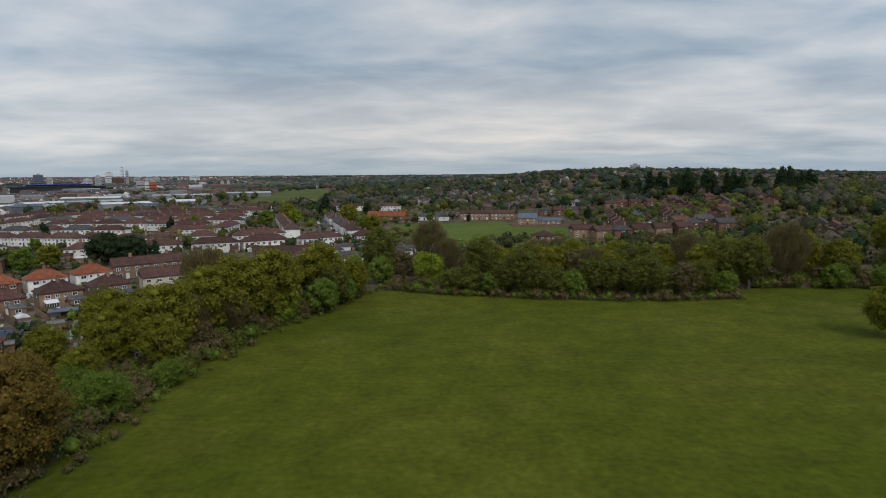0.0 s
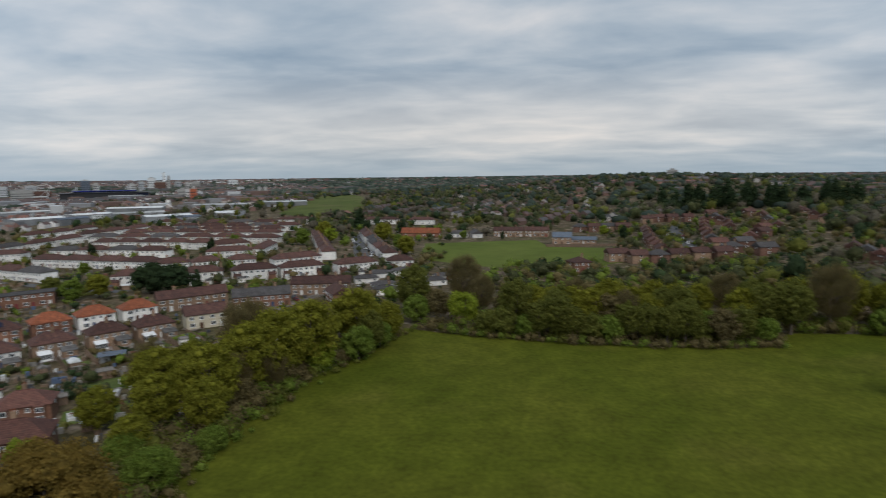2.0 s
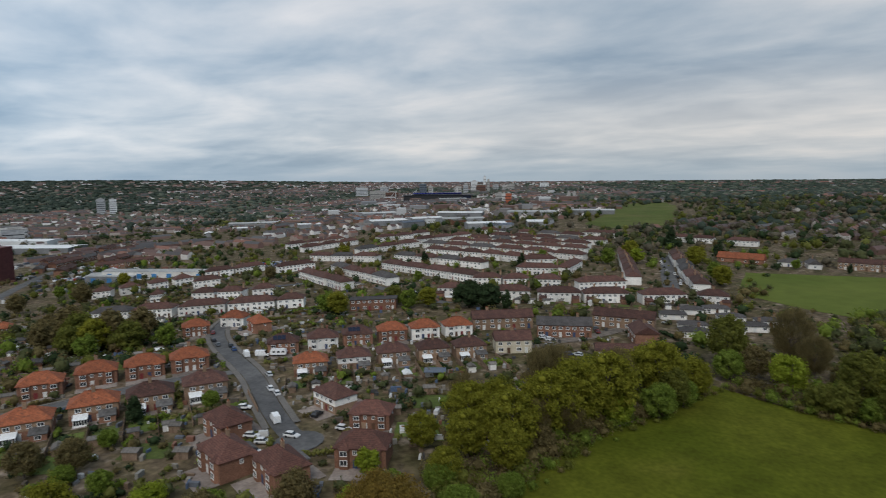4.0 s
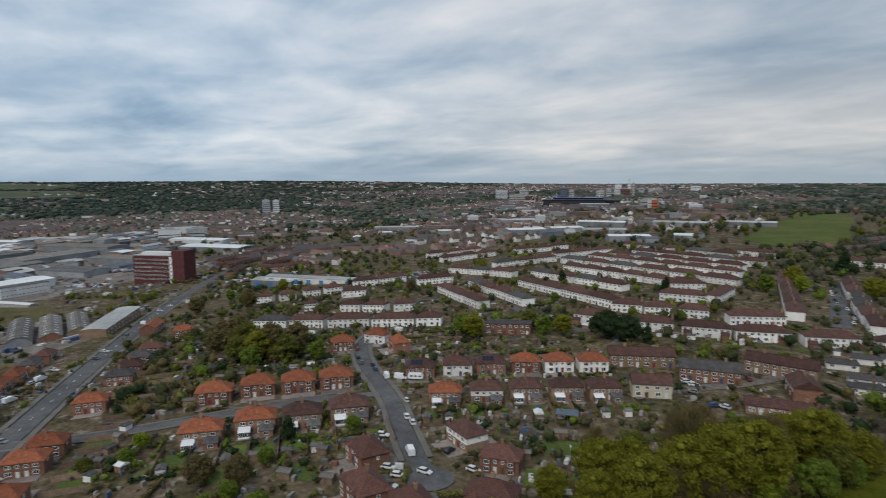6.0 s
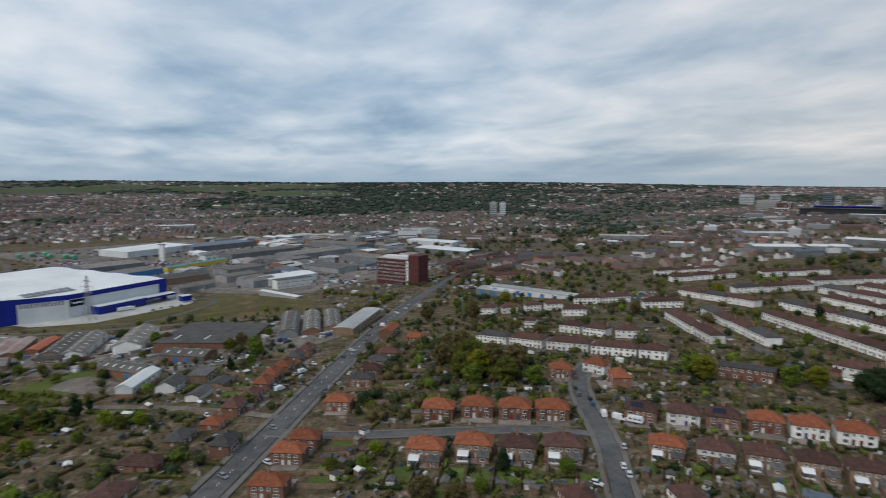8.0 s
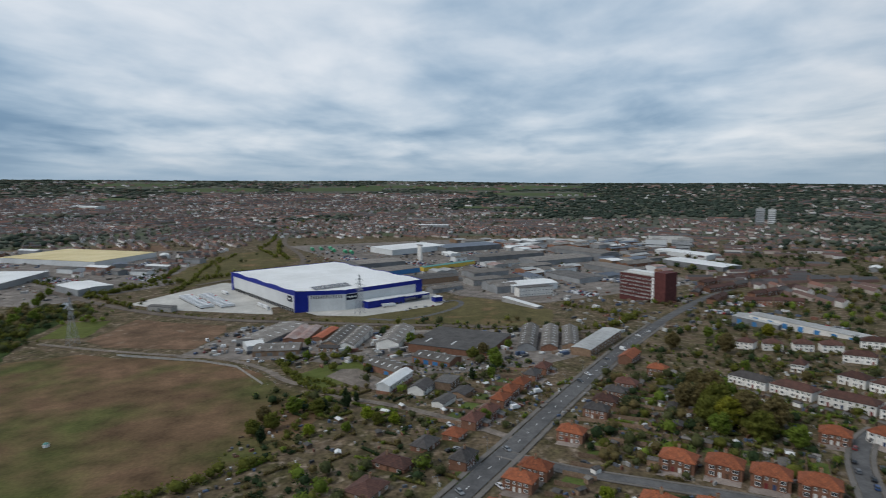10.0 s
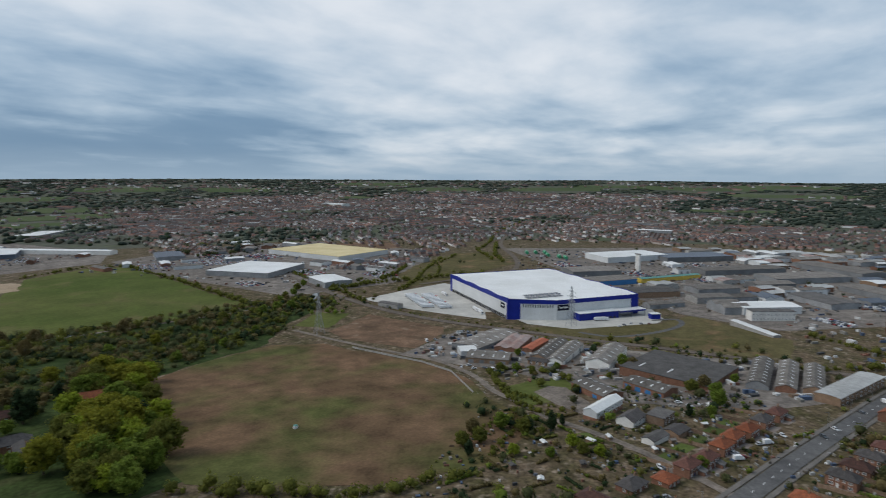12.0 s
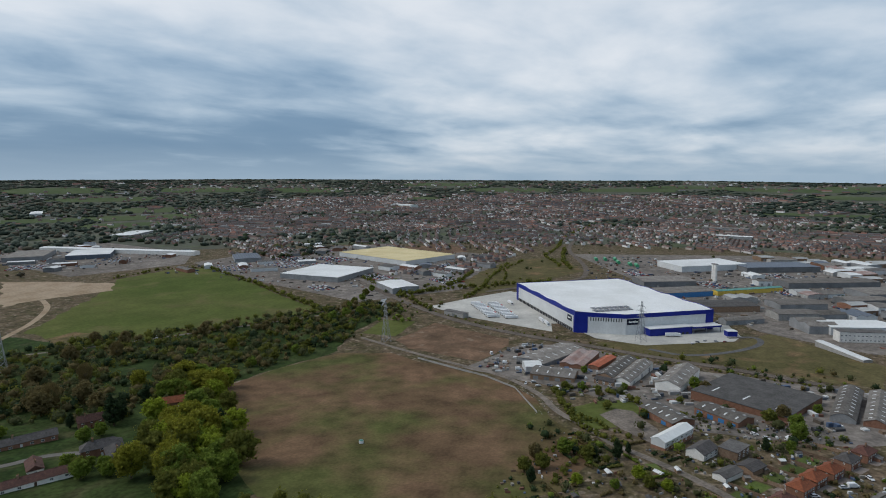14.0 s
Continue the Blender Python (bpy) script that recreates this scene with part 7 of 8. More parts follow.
for x, y, a in ((-716, -268, 40), (-643, -202, 35), (-632, -193, 35), (-638, -60, 118)):
    vehicle("lorry", x, y, a, "lorries at the docks")


def far_cars(name, label, spots, seed=1):
    """Many small parked cars, too far off to count."""
    s, rng = Shape(), random.Random(seed)
    for x, y, a in spots:
        z = terrain(x, y) + 0.3
        c, q = math.cos(radians(a)), math.sin(radians(a))

        def at(px, py, pz):
            return (x + px * c - py * q, y + px * q + py * c, z + pz)

        n = len(s.v)
        s.v += [at(-2.1, -0.85, 0), at(2.1, -0.85, 0), at(2.1, 0.85, 0), at(-2.1, 0.85, 0), at(-2.1, -0.85, 0.95), at(2.1, -0.85, 0.85), at(2.1, 0.85, 0.85), at(-2.1, 0.85, 0.95),
                at(-1.6, -0.7, 1.45), at(0.5, -0.7, 1.45), at(0.5, 0.7, 1.45), at(-1.6, 0.7, 1.45)]
        s.f += [tuple(n + k for k in f) for f in ((0, 1, 5, 4), (1, 2, 6, 5), (2, 3, 7, 6), (3, 0, 4, 7), (4, 5, 9, 8), (5, 6, 10, 9), (6, 7, 11, 10), (7, 4, 8, 11), (8, 9, 10, 11))]
        s.m += [0] * 9
    return tagged(new(name, s.mesh(name, "paint_bits")), label, "cars", kind="stuff")


lot = random.Random(8)
spots = []
for cx, cy, a, rows, cols, dx, dy in ((-395, 342, 40, 5, 14, 3.0, 7.0), (-790, -830, 50, 8, 26, 3.0, 8.0), (-880, -700, 50, 6, 22, 3.0, 8.0), (-690, -1280, 50, 6, 16, 3.0, 8.0), (-860, -780, 50, 9, 30, 3, 8), (-960, -740, 74, 6, 26, 3, 8), (-1060, -860, 74, 6, 26, 3, 8), (-840, -420, 60, 5, 18, 3, 8), (-980, -470, 74, 5, 26, 3, 8), (-620, -1180, 50, 8, 20, 3, 8), (-980, -40, 35, 4, 14, 4, 9), (-780, 60, 30, 3, 14, 3, 8), (-870, 130, 30, 4, 12, 4, 9), (-470, 300, 29, 2, 20, 3, 8), (-700, 170, 28, 3, 16, 3, 8), (-1110, 60, 30, 4, 14, 4, 9), (-820, -540, 60, 5, 18, 3, 8), (-700, -560, 60, 4, 14, 3, 8), (-930, -830, 74, 6, 24, 3, 8), (-900, -520, 74, 4, 20, 3, 8), (-760, -1120, 50, 5, 20, 3, 8), (-590, 300, 55, 3, 16, 3, 8), (-540, 270, 30, 3, 14, 3, 8), (-960, 60, 30, 4, 16, 3, 8), (-1040, -160, 30, 4, 16, 3, 8), (-800, 240, 30, 4, 14, 3, 8)):
    for i in range(rows):
        for j in range(cols):
            if lot.random() < 0.78:
                px, py = (j - cols / 2) * dx, (i - rows / 2) * dy
                c, q = math.cos(radians(a)), math.sin(radians(a))
                spots.append((cx + px * c - py * q, cy + px * q + py * c, a + 90 + lot.uniform(-4, 4)))
for x, y, a in ((-391, -541, 40), (-398, -536, 40), (-384, -546, 30)):
    vehicle("van", x, y, a, "white vans on the river path")
for i, (x, y) in enumerate(offset_line(MAIN[:8], 5.9)):
    if i % 6 == 3:
        lamp = tagged(new("street_lamp"), "slim grey steel street lamp beside the main road", "street lamp", "lamps along the main road")
        part("pole", Shape().tube((0, 0, -0.3), (0, 0, 8.0), 0.11, 0.07, 8), "steel", lamp)
        part("arm", Shape().tube((0, 0, 7.9), (0, -1.6, 8.3), 0.05, 0.05, 6), "steel", lamp)
        part("lantern", Shape().box(-0.15, 0.15, -2.3, -1.5, 8.22, 8.38), "steel", lamp)
        lamp.matrix_basis = spot(x, y, 31, 0.4)
far_cars("distant_cars", "rows of distant parked cars in many colours", spots)


# ---- gardens ----
def fence(a, b, h=1.8, mat="timber"):
    length = math.hypot(b[0] - a[0], b[1] - a[1])
    mx, my = (a[0] + b[0]) / 2, (a[1] + b[1]) / 2
    tilt = (terrain(*b) - terrain(*a)) / length
    s, n = Shape(), max(1, round(length / 1.9))
    s.hull([(-length / 2, -0.03, -0.2 - tilt * length / 2), (length / 2, -0.03, -0.2 + tilt * length / 2), (length / 2, 0.03, -0.2 + tilt * length / 2), (-length / 2, 0.03, -0.2 - tilt * length / 2)],
           [(-length / 2, -0.03, h - tilt * length / 2), (length / 2, -0.03, h + tilt * length / 2), (length / 2, 0.03, h + tilt * length / 2), (-length / 2, 0.03, h - tilt * length / 2)])
    for i in range(n + 1):
        x = -length / 2 + length * i / n
        s.box(x - 0.06, x + 0.06, -0.07, 0.07, -0.4 + tilt * x, h + 0.12 + tilt * x)
    ob = part("fence", s, mat)
    ob.matrix_basis = pose(mx, my, (terrain(*a) + terrain(*b)) / 2 + 0.05, 0, 0, facing(a, b))
    return tagged(ob, "weathered brown timber garden fence with posts", "fence", "garden fences")


def garden_shed(x, y, rot, w=3.0, d=2.2, roof="felt", wall="timber", h=2.0):
    ob = tagged(new("garden_shed"), "small timber garden shed with felt roof", "shed", "garden sheds")
    part("wall", Shape().box(-w / 2, w / 2, -d / 2, d / 2, -0.5, h), wall, ob)
    part("roof", hip_roof(w, d, h, 0.6, 0.2, True), roof, ob)
    part("door", Shape().box(-0.4, 0.4, -d / 2 - 0.05, -d / 2 + 0.02, 0, 1.8), "upvc" if wall != "timber" else "timber", ob)
    ob.matrix_basis = spot(x, y, rot, 0.08)


def lawn(x, y, rot, w, d):
    c, q = math.cos(radians(rot)), math.sin(radians(rot))
    s = Shape()
    n = 4
    for i in range(n):
        for j in range(n):
            s.poly([(x + px * c - py * q, y + px * q + py * c, terrain(x + px * c - py * q, y + px * q + py * c) + 0.09)
                    for px, py in ((-w / 2 + w * i / n, -d / 2 + d * j / n), (-w / 2 + w * (i + 1) / n, -d / 2 + d * j / n), (-w / 2 + w * (i + 1) / n, -d / 2 + d * (j + 1) / n), (-w / 2 + w * i / n, -d / 2 + d * (j + 1) / n))])
    tagged(new("lawn", s.mesh("lawn", "lawn")), "small mown green back garden lawn", "lawn", "garden lawns")


def foliage(name, label, plants, mat, per=60, size=0.35, seed=1, category="shrubs", dense=0.74):
    """Uncounted shrubs and far trees as one sheet of leaf sprays: x, y, height, radius for each."""
    rng = np.random.default_rng(seed)
    a = np.array(plants, dtype=float)
    n = len(a) * per
    k = np.repeat(np.arange(len(a)), per)
    z0 = np.array([terrain(px, py) for px, py in a[:, :2]])
    d = rng.normal(size=(n, 3))
    d /= np.linalg.norm(d, axis=1)[:, None]
    lump = 1 + 0.28 * np.sin(d[:, 0] * 5 + k * 1.7) * np.cos(d[:, 1] * 6 + k * 2.3)
    q = (0.70 + 0.30 * rng.random(n) ** 0.6) * lump
    h, r = a[k, 2], a[k, 3]
    c = np.stack([a[k, 0] + d[:, 0] * r * q, a[k, 1] + d[:, 1] * r * q, z0[k] + h * 0.48 + d[:, 2] * h * 0.52 * q], 1)
    leaves = sprays(rng, c, d * np.array([1, 1, 0.9]) + np.array([0, 0, 0.2]), size * r / np.mean(a[:, 3]))
    core = lumps(np.stack([a[:, 0], a[:, 1], z0 + a[:, 2] * 0.48], 1), a[:, 3] * dense, a[:, 2] * 0.5 * dense, seed) if dense else None
    me = leaf_sheet(name, mat, leaves, core)
    return tagged(new(name, me), label, category, kind="stuff")


gr = random.Random(33)


def strip_gardens(a, b, n, side, depth, rot):
    """Fenced gardens behind a row that runs from a to b."""
    dx, dy = (b[0] - a[0]) / n, (b[1] - a[1]) / n
    d = math.hypot(dx, dy)
    nx, ny = -dy / d * side, dx / d * side
    for i in range(n + 1):
        px, py = a[0] + dx * i, a[1] + dy * i
        fence((px + nx * 5, py + ny * 5), (px + nx * depth, py + ny * depth))
        if i < n:
            mx, my = px + dx / 2, py + dy / 2
            if gr.random() < 0.8:
                lawn(mx + nx * (depth * 0.6), my + ny * (depth * 0.6), math.degrees(math.atan2(dy, dx)), d * 0.75, depth * gr.uniform(0.3, 0.5))
            if gr.random() < 0.85:
                garden_shed(px + dx * 0.3 + nx * (depth - 2.2), py + dy * 0.3 + ny * (depth - 2.2), rot + gr.choice([0, 90, 180]), gr.uniform(2.2, 4.0), gr.uniform(1.8, 2.6), gr.choice(["felt", "felt", "fibre", "sheet_white"]), gr.choice(["timber", "timber", "render"]))


strip_gardens((-190, 63), (-154, 122), 8, -1, 24, ra)
strip_gardens((-152, 138), (-100, 190), 10, -1, 20, rc)
strip_gardens((-225, 83), (-196, 136), 8, 1, 26, ra)
strip_gardens((-180, 152), (-120, 214), 12, 1, 16, rc)
strip_gardens((-326, 160), (-232, 224), 16, -1, 16, 30)
strip_gardens((-305, 322), (-226, 288), 12, -1, 14, 150)
strip_gardens((-176, 271), (-36, 315), 20, -1, 12, 20)
strip_gardens((-360, 60), (-270, 12), 6, -1, 22, 30)
strip_gardens((-250, 60), (-185, 22), 8, 1, 18, 30)
strip_gardens((-335, 92), (-258, 50), 9, 1, 40, 30)
strip_gardens((-230, 92), (-200, 140), 6, 1, 22, 60)
for x, y, a in ((-144.5, 91, 30), (-128.4, 82, 30), (-81, 113.7, 20), (-97.8, 145, 40), (-181.8, 47, 20), (-140, 76, 30), (-198, 40, 50), (-75.5, 135, 60), (-97.7, 126.6, 40), (-270, -45, 20), (-282, -52, 40), (-262, -30, 20), (-250, -60, 40), (-292, -30, 60), (-240, -45, 10), (-300, -22, 30)):
    garden_shed(x, y, a, gr.uniform(2.4, 4.5), gr.uniform(2, 3), gr.choice(["felt", "fibre", "sheet_white", "felt"]))
for (x0, y0, x1, y1), n in (((-345, 62, -212, 150), 26), ((-330, -60, -225, 0), 10)):
    for _ in range(n):
        x, y = gr.uniform(x0, x1), gr.uniform(y0, y1)
        if not any((x - a) ** 2 + (y - b) ** 2 < 90 for line in (MAIN, SIDE, CLOSE, LANE) for a, b in resample(line, 5.0)) and (x + 239) * 0.49 + (y - 27.5) * 0.87 > 20:
            garden_shed(x, y, rm + gr.choice([0, 90]), gr.uniform(5, 9), gr.uniform(3, 4.5), gr.choice(["felt", "fibre", "roof_grey"]), gr.choice(["timber", "brick_dull", "brick_brown"]), 2.3)
carport = tagged(new("carport"), "open timber carport with pale blue-grey roof", "carport")
part("roof", Shape().box(-3.6, 3.6, -2.6, 2.6, 2.3, 2.45), "roof_blue", carport)
for px in (-3.4, 3.4):
    for py in (-2.4, 2.4):
        part("post", Shape().box(px - 0.08, px + 0.08, py - 0.08, py + 0.08, -0.5, 2.3), "timber", carport)
part("back_wall", Shape().box(-3.4, 3.4, 2.3, 2.4, -0.5, 2.3), "timber", carport)
carport.matrix_basis = spot(-104, 158, 30, 0.05)
for x, y, a, w, d in ((-85, 122, 30, 14, 9), (-92, 140, 30, 16, 10), (-75, 125, 20, 10, 12), (-140, 80, 30, 12, 9), (-155, 65, 30, 14, 10), (-172, 55, 30, 12, 10), (-215, 8, 30, 12, 12), (-235, -35, 30, 14, 12), (-270, -60, 40, 16, 10), (-255, -70, 40, 12, 10), (-285, -25, 30, 10, 12), (-300, -35, 30, 10, 10), (-170, -312, 60, 16, 12), (-150, -290, 60, 18, 10), (-200, -375, 60, 30, 16)):
    lawn(x, y, a, w, d)

# shrubs in the gardens
zones = (((-200, 35, -70, 150), 210), ((-200, 120, -60, 215), 190), ((-330, 95, -200, 215), 200), ((-330, -95, -200, 5), 110), ((-420, 200, -40, 330), 260), ((-400, -30, -260, 60), 150), ((-60, 210, 60, 330), 120), ((80, 250, 240, 520), 160), ((-330, 320, -40, 520), 200), ((-420, 100, -330, 240), 110))
built = [(ob.matrix_basis.translation.x, ob.matrix_basis.translation.y, 7.5) for ob in bpy.data.objects if ob.parent is None and ob.get("category") in ("house", "bungalow", "workshop")]
built += [(x, y, 5.5) for line in (MAIN, CLOSE, SIDE, LANE) for x, y in resample(line, 5.0)]
sizes = []
for ob in bpy.data.objects:
    if ob.parent is None and ob.get("category") in ("terrace", "workshop", "clubhouse", "barn"):
        wall = next(c for c in ob.children if c.name.startswith("wall"))
        sizes.append((ob.matrix_basis.inverted(), max(abs(v.co.x) for v in wall.data.vertices) + 2, max(abs(v.co.y) for v in wall.data.vertices) + 2))


def clear(x, y, r=0.0):
    if any((x - a) ** 2 + (y - b) ** 2 < (c + r) ** 2 for a, b, c in built):
        return False
    for inv, hx, hy in sizes:
        p = inv @ Vector((x, y, 0))
        if abs(p.x) < hx + r and abs(p.y) < hy + r:
            return False
    return True


kinds = {"leaf_green": [], "leaf_mix": [], "twig": [], "leaf_dark": [], "leaf_far": []}
for (x0, y0, x1, y1), n in zones:
    for _ in range(int(n * 1.9)):
        x, y = gr.uniform(x0, x1), gr.uniform(y0, y1)
        r = gr.uniform(0.5, 1.0) + 1.6 * gr.random() ** 2
        if clear(x, y, r * 0.6):
            kinds[gr.choice(["leaf_green", "leaf_mix", "leaf_far", "twig", "twig", "leaf_dark", "leaf_dark", "leaf_far", "leaf_far"])].append((x, y, r * gr.uniform(1.1, 1.9), r))
for i, (mat, pl) in enumerate(kinds.items()):
    foliage("garden_shrubs", "scattered garden shrubs and hedges among the houses", pl, mat, 26, 0.32, 50 + i)
for i, (mat, pl) in enumerate(UNDER.items()):
    foliage("thicket", "tangled shrubs and brambles under the tree belt", pl, mat, 170, 0.22, 60 + i, "shrubs", 0.6)
for _ in range(620):
    x, y = gr.uniform(-430, 110), gr.uniform(560, 1250)
    if inside_field(x, y) or y < 640 and -220 < x < -20:
        continue
    q = gr.uniform(3.0, 6.5)
    HILLWOOD.append((x, y, q * gr.uniform(1.6, 2.2), q))
gr.shuffle(HILLWOOD)
for i, mat in enumerate(("leaf_belt", "wood_brown", "leaf_far", "leaf_dark")):
    foliage("hill_wood", "mixed woodland rising behind the meadow", HILLWOOD[i::4], mat, 100, 0.6, 70 + i, "woods")
mid = {"leaf_green": [], "leaf_belt": [], "leaf_far": [], "leaf_dark": [], "twig": []}
for (x0, y0, x1, y1), n in (((-440, 225, -20, 650), 820), ((-660, 210, -430, 480), 300), ((95, 250, 300, 560), 620), ((-470, 90, -250, 240), 90), ((-60, 205, 70, 310), 90), ((-420, -110, -300, 40), 60), ((-700, -420, -560, -340), 40), ((-560, -130, -470, 100), 40), ((-335, 55, -205, 165), 170), ((10, 212, 160, 320), 260), ((-230, -60, -190, 0), 40)):
    for _ in range(n):
        x, y = gr.uniform(x0, x1), gr.uniform(y0, y1)
        r = gr.uniform(1.4, 4.0)
        if clear(x, y, r * 0.5):
            mid[gr.choice(["leaf_green", "leaf_belt", "leaf_far", "leaf_far", "leaf_dark", "twig"])].append((x, y, r * gr.uniform(1.4, 2.1), r))
for i, (mat, pl) in enumerate(mid.items()):
    foliage("garden_trees", "small garden trees and tall shrubs among terraces", pl, mat, 48, 0.48, 260 + i, "trees")
for i in range(16):
    x, y = -292 + 9.5 * (i % 8) + gr.uniform(-2, 2), -62 + 5.2 * (i % 8) * -0.2 + 26 * (i // 8) + gr.uniform(-3, 3)
    if clear(x, y, 3.0):
        lawn(x, y, rm, gr.uniform(6, 10), gr.uniform(10, 17))
# single trees among the houses
for k, x, y, s in (("yew", -146, 254, 1.0), ("yew", -136, 256, 0.85), ("dark_far", -127, 258, 0.75), ("mix_far", -262, 121, 1.15), ("mix_far", -240, 134, 1.3), ("brown_far", -250, 145, 1.2), ("mix_far", -275, 131, 1.3), ("mix_far", -268, 142, 1.3), ("brown_far", -258, 136, 1.4), ("brown_far", -283, 120, 1.1), ("brown_far", -290, 134, 1.3), ("green_far", -248, 120, 1.0),
                   ("oak_far", -256, 128, 1.0), ("green_far", -232, 145, 0.9), ("brown_far", -317, 138, 0.9), ("green_far", -300, 145, 0.9), ("brown_far", -407, 160, 1.0), ("brown_far", -390, 190, 1.2), ("green_far", -410, 196, 0.9), ("green_far", -173, 240, 0.95), ("oak_far", -196, 213, 0.9), ("green_far", -205, 215, 1.0), ("mix_far", -187, 246, 0.9), ("oak_far", -165, 246, 0.85),
                   ("dark", -161, 89, 0.62), ("green", -165, 102, 0.5), ("green", -150, 106, 0.5), ("green", -151, 76, 0.5), ("brown", -145, 65, 0.6), ("lime", -193, 56, 0.55), ("green", -184, 49, 0.5), ("brown", -154, 58, 0.6), ("mix_far", -188, 39, 0.5), ("green", -140, 60, 0.55), ("green", -128, 62, 0.6), ("lime", -110, 62, 0.75), ("green", -96, 66, 0.7), ("brown", -84, 76, 0.7), ("brown", -92, 60, 0.8), ("oak", -120, 48, 0.7), ("green", -100, 45, 0.8),
                   ("dark_far", -314, -48, 0.5), ("mix_far", -296, -65, 0.7), ("green_far", -268, -46, 0.5), ("lime_far", -276, -24, 0.6), ("green_far", -275, 20, 0.6), ("mix_far", -378, -50, 0.5), ("green_far", -420, -100, 0.6), ("green_far", -395, 34, 0.85), ("green_far", -228, 12, 0.5), ("green_far", -457, -26, 0.9), ("brown_far", -446, -19, 0.9), ("green_far", -433, 48, 0.6), ("brown_far", -410, 28, 0.85), ("mix_far", -400, 20, 0.9), ("green_far", -376, 34, 0.95), ("dark_far", -349, 17, 0.55), ("green_far", -355, 29, 0.6),
                   ("mix_far", -413, -86, 0.5), ("green_far", -468, -110, 0.65), ("mix_far", -416, -111, 0.6), ("green_far", -434, -72, 0.55), ("mix_far", -275, -83, 0.8), ("green_far", -298, -78, 0.85), ("dark_far", -304, -52, 0.75), ("dark_far", -297, -62, 0.6), ("dark_far", -257, -83, 0.6), ("lime_far", -264, -63, 0.6), ("lime_far", -283, -38, 0.7), ("mix_far", -276, -32, 0.55), ("mix_far", -268, -90, 0.7), ("brown_far", -285, -90, 0.75),
                   ("lime_far", -150, 332, 0.8), ("green_far", -175, 420, 0.9), ("dark_far", -175, 380, 0.9), ("green_far", -128, 430, 1.1), ("lime_far", -110, 440, 1.2), ("oak_far", -120, 460, 1.1), ("dark_far", -107, 540, 1.4), ("oak_far", -70, 440, 1.1), ("green_far", -52, 400, 1.0), ("oak_far", -44, 370, 1.0), ("dark_far", -62, 492, 1.0), ("green_far", -10, 462, 0.6), ("dark_far", 20, 455, 0.5), ("dark_far", 108, 440, 0.8), ("green_far", 112, 458, 0.9), ("lime_far", 100, 470, 0.9),
                   ("oak_far", -430, 240, 0.9), ("green_far", -345, 180, 0.7), ("brown_far", -330, 290, 0.8), ("green_far", -440, 200, 0.8), ("green_far", -215, 310, 0.6), ("dark_far", -250, 370, 0.8), ("oak_far", -340, 380, 0.9)):
    plant(k, x, y, s)

# woods south of the brown field
sw = random.Random(15)
for i in range(88):
    f = sw.random()
    x, y = -185 - 125 * f + sw.uniform(-8, 8), -192 - 155 * f + sw.uniform(-8, 8)
    off = sw.uniform(2, 42) * (1.2 - 0.5 * f)
    x, y = x + off * 0.78, y - off * 0.63
    if any((x - a) ** 2 + (y - b) ** 2 < 13 ** 2 for a, b in ((-264, -339), (-188, -300), (-190, -284), (-153, -303), (-158, -322), (-215, -355), (-248, -320), (-236, -306))):
        continue
    plant(sw.choice(["green_far", "mix_far", "green_far", "lime_far", "oak_far", "mix_far"]), x, y, sw.uniform(1.1, 1.7), group="woods by the brown field")
for k, x, y, s in (("dark_far", -220, -340, 1.5), ("dark_far", -228, -345, 1.3), ("green", -164, -282, 0.9), ("green", -172, -272, 0.8), ("green_far", -205, -330, 0.8), ("brown_far", -230, -372, 1.3), ("brown_far", -210, -400, 1.5), ("brown_far", -238, -400, 1.4), ("dark_far", -205, -360, 0.8), ("green_far", -195, -330, 0.9), ("lime_far", -290, -333, 0.9), ("dark_far", -250, -290, 1.1), ("dark_far", -243, -272, 1.1)):
    plant(k, x, y, s)
for k, x, y, s in (("brown", -214, -413, 1.25), ("bare", -220, -405, 1.0), ("brown", -291, -366, 1.05), ("bare", -284, -372, 0.9), ("brown_far", -354, -569, 1.2), ("brown_far", -365, -540, 1.3), ("brown_far", -426, -500, 1.2), ("brown_far", -300, -520, 1.4), ("bare", -330, -500, 0.85), ("bare", -270, -450, 0.9), ("brown_far", -470, -455, 1.1), ("mix_far", -500, -440, 1.1), ("green_far", -540, -420, 1.1), ("green_far", -560, -415, 1.2), ("green_far", -578, -408, 1.1),
                   ("green_far", -530, -385, 0.9), ("mix_far", -500, -380, 0.8), ("green_far", -470, -375, 0.8), ("mix_far", -440, -372, 0.8), ("green_far", -415, -366, 0.8), ("mix_far", -390, -368, 0.8), ("green_far", -365, -370, 0.9), ("brown_far", -250, -480, 1.3), ("oak_far", -280, -400, 1.0), ("green_far", -310, -380, 0.9), ("mix_far", -335, -372, 0.9),
                   ("oak_far", -400, -430, 0.9), ("green_far", -360, -440, 0.9), ("brown_far", -200, -440, 1.3), ("bare", -230, -520, 0.95), ("dark_far", -170, -420, 1.2), ("dark_far", -260, -365, 1.0), ("green_far", -600, -440, 0.9), ("mix_far", -625, -450, 0.9), ("green_far", -650, -455, 0.9), ("mix_far", -680, -470, 0.9), ("green_far", -710, -480, 0.9)):
    plant(k, x, y, s, group="trees of the river valley")
